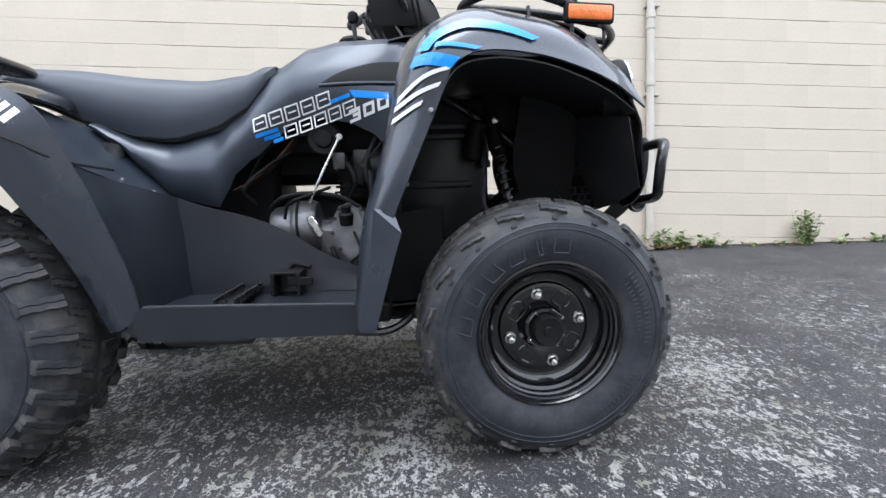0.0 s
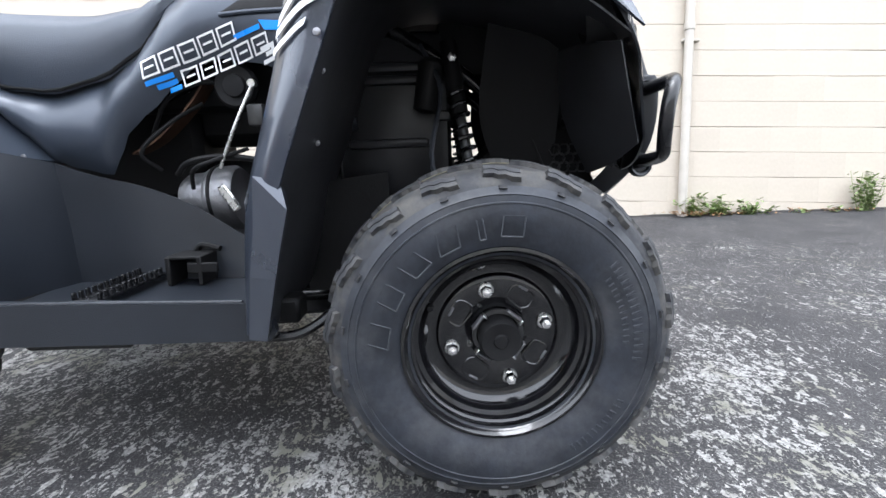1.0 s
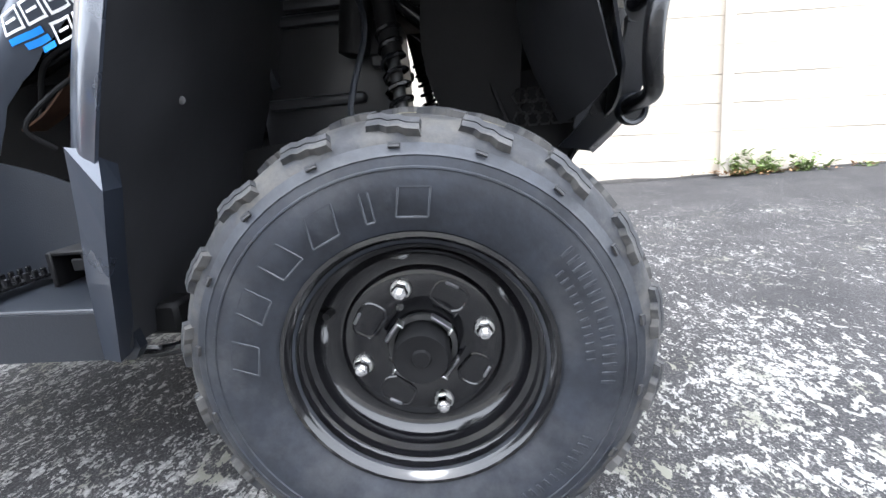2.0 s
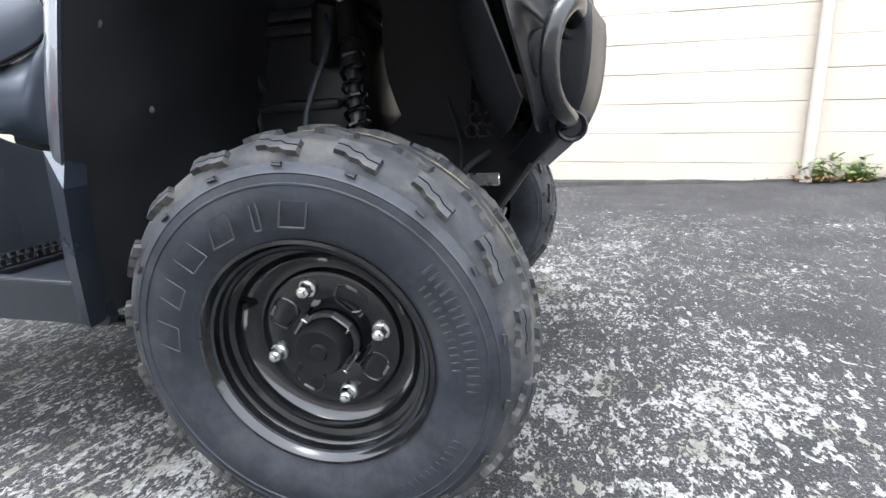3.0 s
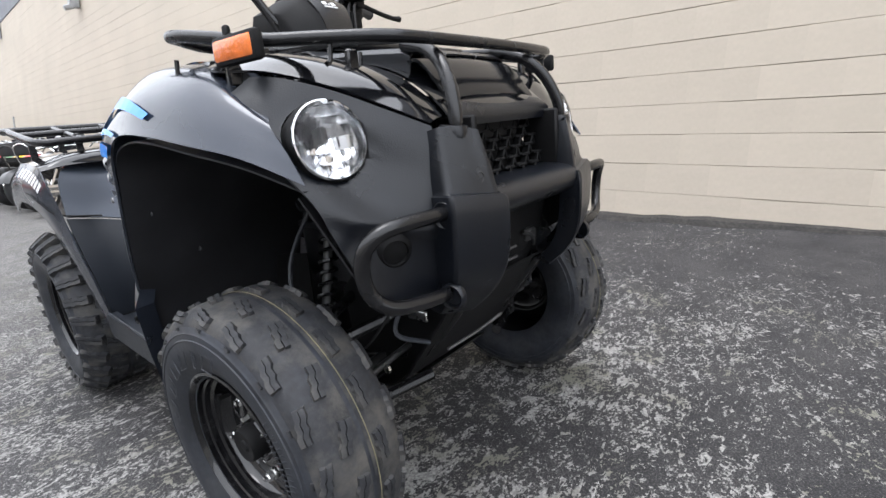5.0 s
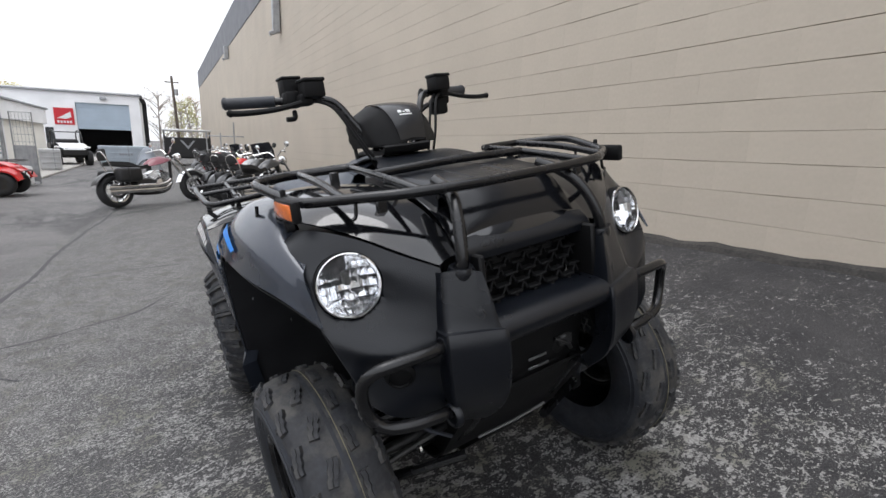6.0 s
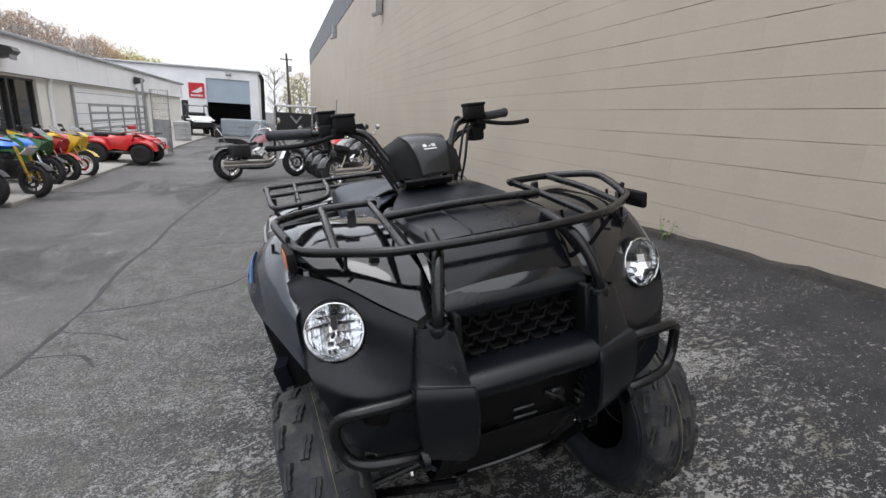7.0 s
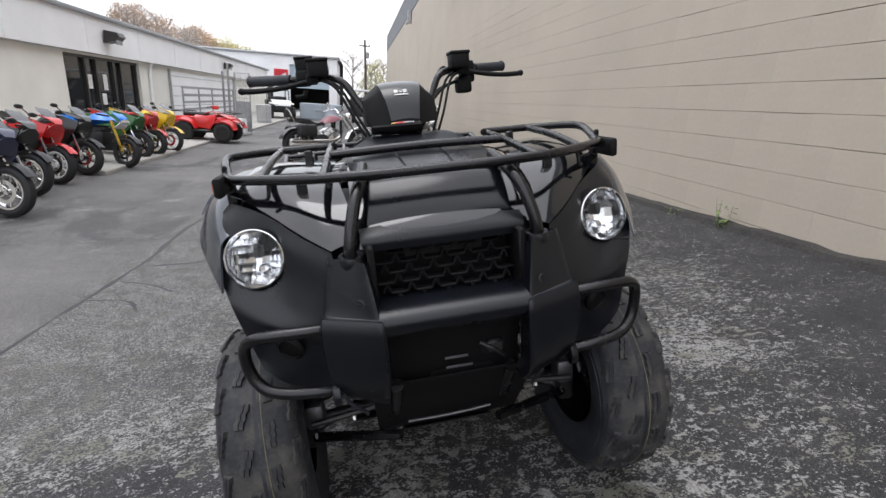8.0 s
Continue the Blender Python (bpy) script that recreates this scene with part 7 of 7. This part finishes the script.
    for z in (0.30, 0.38):
        part("exhaust", tube([(0.20, -0.20, z + 0.10), (0.05, -0.23, z + 0.02), (-0.20, -0.24, z), (-1.05, -0.25, z)], 0.035, 10, 4, 0.045), chrome, b, "long chrome exhaust")
    part("headlight", lathe([(0.03, -0.06), (0.09, -0.02), (0.10, 0.03), (0.06, 0.05)], 18, aim((0.56, 0, 0.94), (1, 0, 0))), chrome, b)
    part("frame", tube([(0.38, 0, 0.86), (0.26, 0, 0.30), (-0.35, 0, 0.24), (-0.75, 0, 0.34)], 0.03, 8, 4), BIKE_BLACK, b)
    return b


def cruiser_at(rear, front, lean=8.0):
    d = Vector((front[0] - rear[0], front[1] - rear[1]))
    hd = math.degrees(math.atan2(d.y, d.x))
    mx, my = rear[0] + d.x * 0.485, rear[1] + d.y * 0.485
    return pose(mx, my, ground_z(mx, my) + 0.005, 0, 0, hd) @ pose(0, 0, 0, -lean, 0, 0)


cruiser(cruiser_at((-9.80, -1.60), (-10.72, -0.22)), MAROON, "maroon and chrome cruiser with black saddlebags")
SILVER = paint("silver", (0.36, 0.37, 0.38))
for i, (rear, front, col, bags, screen, label) in enumerate((
        ((-7.9, 0.34), (-9.0, 1.62), BLACK, False, False, "black cruiser motorcycle with chrome exhausts near the wall"),
        ((-8.9, 0.30), (-10.0, 1.58), BLACK, True, True, "black bagged cruiser with a windscreen near the wall"),
        ((-9.8, 0.25), (-10.8, 1.55), SILVER, False, True, "silver motorcycle with a windscreen in the row"),
        ((-10.7, 0.18), (-11.7, 1.45), RED, False, False, "dark motorcycle with a red tank in the row"),
        ((-11.5, 0.15), (-12.5, 1.42), YELLOW, False, False, "yellow motorcycle parked in the crowded row"),
        ((-12.3, 0.20), (-13.3, 1.5), BLACK, False, False, "black motorcycle in the crowded row"),
        ((-13.1, 0.18), (-14.1, 1.48), GREEN, False, False, "green motorcycle in the crowded row"),
        ((-13.9, 0.25), (-14.9, 1.55), SILVER, False, True, "silver motorcycle with a screen in the crowded row"),
        ((-14.8, 0.2), (-15.8, 1.5), RED, False, False, "red motorcycle in the crowded row"),
        ((-16.2, 0.5), (-17.2, 1.8), BLACK, True, False, "black touring motorcycle in the crowded row"),
        ((-17.8, 0.3), (-18.8, 1.6), NAVY, False, False, "dark navy motorcycle in the crowded row"),
        ((-19.5, 0.4), (-20.5, 1.7), RED, False, False, "red motorcycle far down the crowded row"))):
    b = cruiser(cruiser_at(rear, front) @ Matrix.Scale(0.92, 4), col, label, bags, STEEL_DARK if i % 2 else CHROME)
    if screen:
        part("windscreen", skin([[(0.52, y * 0.8, 0.98), (0.46, y, 1.16), (0.38, y * 0.85, 1.34)] for y in (-0.20, -0.1, 0, 0.1, 0.20)], 3, 0.005), SCREEN, b, "smoked windscreen")


def red_quad(m):
    b = thing("quad_bike", m, "red utility quad bike with black tyres beside the shop", "quad bike")
    for x in (0.6, -0.6):
        for s in (-1, 1):
            t = part("tyre", lathe([(0.14, -0.10), (0.20, -0.12), (0.27, -0.10), (0.30, -0.06), (0.305, 0), (0.30, 0.06), (0.27, 0.10), (0.20, 0.12), (0.14, 0.10)], 28, ends=False), BIKE_TYRE, b, at=pose(x, s * 0.44, 0.30))
            part("rim", lathe([(0.15, s * 0.08), (0.11, s * 0.05), (0.05, s * 0.06), (0.02, s * 0.08)], 20), BIKE_BLACK, t)
            part("fender", skin([flip([(x + 0.42 * math.cos(radians(a)), y, 0.36 + (0.40 - 0.09 * (y - 0.24) / 0.32) * math.sin(radians(a))) for a in (10, 50, 90, 130, 170)], s) for y in (0.20, 0.40, 0.56)], 3, 0.05), RED, b, "red fender")
    part("body", skin([[(0.95, y * 0.8, 0.62), (0.60, y, 0.80), (0.15, y * 0.55, 0.92), (-0.1, y * 0.5, 0.80)] for y in (-0.30, -0.15, 0, 0.15, 0.30)], 3, 0.02), RED, b)
    part("seat", box((-0.38, 0, 0.82), (0.75, 0.32, 0.14), 0.06, seg=3), SEAT_BLACK, b)
    part("rear_body", box((-0.62, 0, 0.66), (0.62, 0.66, 0.20), 0.06, seg=2), RED, b)
    part("front_body", box((0.55, 0, 0.66), (0.62, 0.62, 0.22), 0.08, seg=3), RED, b)
    for s in (-1, 1):
        part("side_panel", skin([flip(r, s) for r in ([(0.34, 0.24, 0.86), (0.06, 0.22, 0.80), (-0.30, 0.24, 0.80)], [(0.36, 0.36, 0.72), (0.06, 0.30, 0.64), (-0.30, 0.36, 0.70)], [(0.24, 0.36, 0.44), (0.06, 0.33, 0.40), (-0.20, 0.36, 0.44)])], 4, 0.02 * s), RED, b)
        part("foot_rest", box((0, s * 0.42, 0.34), (0.62, 0.28, 0.06), 0.02), BIKE_BLACK, b)
    part("belly", box((0, 0, 0.42), (0.9, 0.5, 0.32), 0.06), BIKE_BLACK, b)
    for x0, x1, z in ((0.45, 0.95, 0.90), (-0.55, -1.05, 0.90)):
        part("rack", tube([(x0, -0.4, z), (x1, -0.4, z), (x1, 0.4, z), (x0, 0.4, z)], 0.015, 8, 2), BIKE_BLACK, b)
    part("handlebar", tube([(0.12, -0.38, 1.06), (0.20, -0.12, 1.08), (0.24, 0, 1.0), (0.20, 0.12, 1.08), (0.12, 0.38, 1.06)], 0.015, 8, 4), BIKE_BLACK, b)
    part("pod", box((0.24, 0, 1.06), (0.20, 0.20, 0.12), 0.04, seg=2), RED, b)
    part("bumper", tube([(0.98, -0.25, 0.40), (1.06, -0.22, 0.62), (1.06, 0.22, 0.62), (0.98, 0.25, 0.40)], 0.018, 8, 3), BIKE_BLACK, b)
    return b


red_quad(pose(-12.8, -4.24, LOT + 0.03, 0, 0, 83) @ Matrix.Scale(0.82, 4))


def side_by_side(m):
    b = thing("side_by_side", m, "white off-road side-by-side with a black roll cage", "utility vehicle")
    for x in (0.95, -0.95):
        for s in (-1, 1):
            t = part("tyre", lathe([(0.18, -0.12), (0.27, -0.13), (0.34, -0.10), (0.35, 0), (0.34, 0.10), (0.27, 0.13), (0.18, 0.12)], 24, ends=False), BIKE_TYRE, b, at=pose(x, s * 0.58, 0.35))
            part("rim", lathe([(0.19, s * 0.1), (0.08, s * 0.06), (0.02, s * 0.08)], 18), BIKE_BLACK, t)
    part("hood", skin([[(1.35, y * 0.8, 0.72), (1.25, y, 0.86), (0.85, y, 0.96), (0.45, y, 1.0)] for y in (-0.5, -0.25, 0, 0.25, 0.5)], 3, 0.03), WHITE_PAINT, b, "white hood")
    part("front_mask", box((1.28, 0, 0.62), (0.2, 0.95, 0.30), 0.05), BIKE_BLACK, b)
    part("body", box((-0.1, 0, 0.55), (2.3, 0.95, 0.36), 0.06), BIKE_BLACK, b)
    part("cargo_bed", box((-0.95, 0, 0.86), (0.9, 1.1, 0.26), 0.04), BIKE_BLACK, b)
    for s in (-1, 1):
        part("fender", box((0.95, s * 0.52, 0.84), (0.7, 0.22, 0.10), 0.05, seg=2), WHITE_PAINT, b)
        part("cage_tube", tube(flip([(0.5, 0.5, 0.98), (0.25, 0.5, 1.52), (-0.6, 0.5, 1.54), (-0.75, 0.5, 0.9)], s), 0.025, 8, 4), BIKE_BLACK, b)
        part("headlight", box((1.33, s * 0.36, 0.80), (0.06, 0.2, 0.07), 0.02), LENS_MIRROR, b)
    for x in (0.25, -0.15, -0.6):
        part("roof_tube", tube([(x, -0.5, 1.53), (x, 0.5, 1.53)], 0.02, 8, 2), BIKE_BLACK, b)
    part("seat", box((-0.25, 0, 0.95), (0.3, 0.95, 0.5), 0.06), SEAT_BLACK, b)
    return b


side_by_side(pose(-27.6, -4.7, LOT, 0, 0, 18))
PALE_CRATE = material("pale_wrapped_crate", (0.45, 0.45, 0.45), 0.6, vary=0.15, scale=2)
PALE_BLUE = material("pale_blue_crate", (0.40, 0.45, 0.50), 0.6, vary=0.12, scale=1.5)


def crate(m, size, mat, label, bars=0):
    c = thing("crate", m, label, "crate")
    part("case", box((0, 0, size[2] / 2), size, 0.02), mat, c, smooth=False)
    for k in range(4):
        part("batten", box((size[0] / 2 + 0.012, 0, size[2] * (0.12 + 0.25 * k)), (0.02, size[1], 0.05), 0.004), mat, c, smooth=False)
    for k in range(bars):
        part("print_bar", box((size[0] / 2 + 0.02, -0.25 + k * 0.12, size[2] * 0.55), (0.006, 0.09, 0.10)), ROOF_TRIM, c, smooth=False)
    part("strap", box((0, 0.1, size[2] / 2), (size[0] + 0.02, 0.03, size[2] + 0.01)), ROOF_TRIM, c, smooth=False)
    return c


crate(pose(-22.3, -4.55, LOT + 0.06, 0, 0, 12), (0.9, 0.62, 0.78), PALE_CRATE, "pale wrapped crate standing by the shop")
crate(pose(-28.8, -2.45, LOT), (0.9, 2.35, 0.92), PALE_BLUE, "large pale blue crate in the middle of the yard", 5)
TARP = material("grey_tarpaulin", (0.20, 0.22, 0.25), 0.55, vary=0.25, scale=2.5, bump=0.5, bump_scale=7)
tarp = thing("covered_motorcycle", pose(-19.6, -1.3, LOT), "motorcycle under a creased grey tarpaulin", "covered motorcycle")
rows = []
for i in range(9):
    x = -1.0 + i * 0.25
    h = 0.62 + 0.35 * math.exp(-((x - 0.3) / 0.35) ** 2) + 0.08 * math.sin(i * 2.3)
    rows.append([(x, -0.42 - 0.05 * math.sin(i * 3.1), 0.12), (x, -0.28, h * 0.7), (x, -0.10, h), (x, 0.10, h), (x, 0.28, h * 0.7), (x, 0.42 + 0.05 * math.cos(i * 2.7), 0.12)])
part("cover", skin(rows, 3, 0.01), TARP, tarp)
for x in (-0.75, 0.72):
    part("tyre", lathe([(0.2, -0.06), (0.29, -0.05), (0.30, 0), (0.29, 0.05), (0.2, 0.06)], 20, pose(x, 0, 0.30)), BIKE_TYRE, tarp)


def gate(m, wide, high, rails, label):
    g = thing("gate_panel", m, label, "gate", "galvanised panels by the shop")
    for x in [-wide / 2 + wide * k / 4 for k in range(5)]:
        part("post", tube([(x, 0, 0), (x, 0, high)], 0.028, 8, 2), GREY_METAL, g)
    for k in range(rails):
        z = 0.12 + (high - 0.16) * k / (rails - 1)
        part("rail", box((0, 0, z), (wide, 0.03, 0.075), 0.006), GREY_METAL, g)
    return g


gate(pose(-19.7, -6.0, LOT + 0.06, 0, 0, 0), 6.6, 1.34, 6, "long galvanised slatted ramp gate standing on edge")
mesh = thing("mesh_panel", pose(-15.6, -3.95, LOT + 0.05, 0, 0, 78) @ Matrix.Diagonal((0.6, 1, 0.95, 1)), "upright galvanised mesh panel beside the shop", "panel", "galvanised panels by the shop")
part("panel_frame", tube([(-0.4, 0, 0), (-0.4, 0, 1.95), (0.4, 0, 1.95), (0.4, 0, 0), (-0.4, 0, 0)], 0.025, 8, 1), GREY_METAL, mesh)
part("sheet", box((0, 0, 0.55), (0.76, 0.012, 1.0)), GREY_METAL, mesh, "dull sheet metal infill", False)
for k in range(6):
    part("wire", tube([(-0.32 + k * 0.13, 0, 1.05), (-0.32 + k * 0.13, 0, 1.93)], 0.006, 6, 2), GREY_METAL, mesh)
for k in range(4):
    part("cross_wire", tube([(-0.4, 0, 1.15 + k * 0.2), (0.4, 0, 1.15 + k * 0.2)], 0.006, 6, 2), GREY_METAL, mesh)
drum = thing("drum", pose(-15.2, -3.95, LOT + 0.05), "small white plastic drum beside the mesh panel", "drum")
part("body", lathe([(0.14, 0), (0.17, 0.03), (0.17, 0.42), (0.15, 0.48), (0.05, 0.49)], 20, pose(0, 0, 0, 90)), WHITE_PAINT, drum)
for x, y, h in ((-15.75, -4.40, 2.10), (-15.9, -4.60, 1.85)):
    post = thing("post", pose(x, y, LOT + 0.05), "tall galvanised steel post beside the panels", "post", "posts by the shop")
    part("shaft", tube([(0, 0, 0), (0, 0, h)], 0.035, 10, 2), GREY_METAL, post)
    part("cap", lathe([(0.04, 0), (0.03, 0.03), (0.005, 0.04)], 10, pose(0, 0, h, 90)), GREY_METAL, post)


def trailer(m):
    b = thing("enclosed_trailer", m, "dark open-sided buggy with a pale canopy roof", "buggy")
    part("roof", box((0, 0, 1.82), (2.2, 2.3, 0.10), 0.04, seg=2), WHITE_PAINT, b, "pale canopy roof")
    for x in (-1.0, 1.0):
        for y in (-1.05, 1.05):
            part("roof_post", tube([(x, y, 0.4), (x, y, 1.8)], 0.035, 8, 2), BIKE_BLACK, b)
    part("front_panel", box((1.02, 0, 0.95), (0.08, 2.1, 1.0), 0.04), BIKE_BLACK, b)
    part("chevron", prism([(-0.35, 1.30), (0, 0.85), (0.35, 1.30), (0.24, 1.30), (0, 1.0), (-0.24, 1.30)], 1.062, 1.07, "x"), ROOF_TRIM, b, "grey chevron mark", False)
    part("body", box((0, 0, 0.62), (2.1, 2.0, 0.5), 0.06), BIKE_BLACK, b)
    for x in (-0.7, 0.7):
        for y in (-0.9, 0.9):
            part("tyre", lathe([(0.15, -0.1), (0.28, -0.1), (0.30, 0), (0.28, 0.1), (0.15, 0.1)], 20, pose(x, y, 0.30)), BIKE_TYRE, b)
    return b


trailer(pose(-28.5, 0.35, LOT))
fence = thing("pipe_fence", pose(-24.0, 1.9, LOT), "grey pipe rail fence near the wall", "fence")
for k in range(4):
    part("post", tube([(0, -0.9 + k * 0.6, 0), (0, -0.9 + k * 0.6, 1.7 + (0.5 if k == 2 else 0))], 0.03, 8, 2), GREY_METAL, fence)
for z in (0.9, 1.55):
    part("rail", tube([(0, -0.95, z), (0, 0.95, z)], 0.025, 8, 2), GREY_METAL, fence)

# ---- poles, trees and distance ----
WOOD_POLE = material("weathered_pole", (0.13, 0.105, 0.085), 0.8, vary=0.3, scale=3, bump=0.4, bump_scale=20)
pole = thing("utility_pole", pose(-49.0, 0.55, LOT), "weathered wooden utility pole with a short crossarm", "utility pole")
part("shaft", tube([(0, 0, 0), (0.05, -0.12, 3.4), (0.1, -0.25, 6.85)], 0.15, 10, 2, 0.10), WOOD_POLE, pole)
part("crossarm", box((0.1, -0.25, 6.3), (0.1, 1.1, 0.1), 0.01), WOOD_POLE, pole)
part("transformer", lathe([(0.12, 0), (0.16, 0.04), (0.16, 0.5), (0.1, 0.55)], 14, pose(0.2, 0.05, 5.2, 90)), GREY_METAL, pole)
for y in (-0.7, 0.2):
    part("insulator", lathe([(0.03, 0), (0.05, 0.06), (0.02, 0.12)], 8, pose(0.1, y, 6.36, 90)), CHROME, pole)

BARK = material("grey_bark", (0.42, 0.38, 0.35), 0.9, vary=0.3, scale=6, bump=0.5, bump_scale=18)
CROWNS = [material("autumn_crown_%s" % n, c, 0.8, vary=0.35, scale=1.5) for n, c in (("brown", (0.56, 0.42, 0.31)), ("rust", (0.58, 0.42, 0.28)), ("olive", (0.50, 0.48, 0.20)), ("yellow", (0.62, 0.55, 0.20)), ("grey", (0.55, 0.50, 0.46)))]


def build_tree(m, height, crown_mat, leaves, seed, label):
    rnd = random.Random(seed)
    t = thing("tree", m, label, "tree", "trees behind the roofs")
    wood, leafy = bmesh.new(), bmesh.new()
    top = Vector((rnd.gauss(0, 0.3), rnd.gauss(0, 0.3), height * 0.95))
    add_tube(wood, [(0, 0, -1), (0.1, 0, height * 0.4), top], height * 0.022, 7, 3, 0.03)
    for i in range(26):
        f = rnd.uniform(0.3, 0.95)
        foot = Vector((0, 0, 0)).lerp(top, f)
        a, r = rnd.uniform(0, 6.28), height * rnd.uniform(0.16, 0.34) * (1.25 - f)
        tip = foot + Vector((math.cos(a) * r, math.sin(a) * r, r * rnd.uniform(0.5, 1.1)))
        mid = foot.lerp(tip, 0.5) + Vector((0, 0, r * 0.12))
        add_tube(wood, [foot, mid, tip], height * 0.007, 5, 3, 0.012)
        for j in range(3):
            e = mid.lerp(tip, rnd.uniform(0, 0.9))
            w = e + Vector((rnd.gauss(0, r * 0.3), rnd.gauss(0, r * 0.3), r * rnd.uniform(0.2, 0.6)))
            add_tube(wood, [e, w], 0.02, 4, 1, 0.008)
            for k in range(leaves):
                p = e.lerp(w, rnd.uniform(0.2, 1.1)) + Vector((rnd.gauss(0, 0.28), rnd.gauss(0, 0.28), rnd.gauss(0, 0.28)))
                leaf(leafy, p, rnd.uniform(0.12, 0.28), rnd.uniform(0, 360), rnd.uniform(-60, 60))
    part("trunk", wood, BARK, t)
    part("crown", leafy, crown_mat, t, smooth=False)["kind"] = "stuff"
    return t


kinds = [build_tree(pose(-70 - 4 * i, -30 + 3.0 * i, 0), 9.5 - 0.6 * i, CROWNS[c], n, 20 + i, lab) for i, (c, n, lab) in enumerate((
    (0, 8, "half-bare brown autumn tree behind the roofs"), (4, 3, "almost bare grey tree behind the roofs"), (3, 13, "yellow-green autumn tree behind the roofs"), (2, 11, "olive autumn tree behind the roofs"), (1, 9, "rust-brown autumn tree behind the roofs")))]
rnd = random.Random(77)
HEIGHTS = [9.5 - 0.6 * k for k in range(5)]
for i in range(46):
    across = -32.5 + i * 0.375 + rnd.uniform(-0.4, 0.4)
    k = rnd.choice((0, 0, 4, 1)) if i < 20 else rnd.choice((1, 1, 1, 0, 4)) if i < 34 else rnd.choice((2, 3, 2, 1))
    far = rnd.uniform(64, 86)
    crest = 7.0 + 0.30 * (-across - 15.5) + rnd.uniform(-1.6, 0.2)
    copy_thing(kinds[k], pose(-far, across * far / 75, crest * far / 75 - HEIGHTS[k], 0, 0, rnd.uniform(0, 360)))
for x, y, k in ((-68, 1.6, 1), (-74, 3.4, 0), (-60, -0.9, 1), (-82, 0.5, 3), (-58, 2.2, 3)):
    copy_thing(kinds[k], pose(x, y, LOT - 2.2, 0, 0, x * 7))

# ---- the nearest blocks of the wall, one by one ----


def near_blocks():
    rnd = random.Random(9)
    shapes = []
    for gap in (0.0004, 0.0010, 0.0022, 0.0036):
        bm = bmesh.new()
        block_mesh(bm, 0, BLOCK, 0, COURSE, gap)
        me = bpy.data.meshes.new("block")
        bm.to_mesh(me)
        bm.free()
        me.materials.append(WALL_PAINT)
        shapes.append(me)
    for k in range(14):
        shift = BLOCK / 2 if k % 2 else 0.0
        for c in range(20 if not shift else 21):
            x = -3.2 + c * BLOCK - shift
            half = shift and c in (0, 20)
            ob = new("block", shapes[rnd.randrange(4)])
            ob.parent = wall
            ob.scale.x = 0.5 if half else 1.0
            ob.location = (-3.2 if half and c == 0 else x, rnd.uniform(-0.0006, 0.0006), FIRST + k * COURSE)


near_blocks()
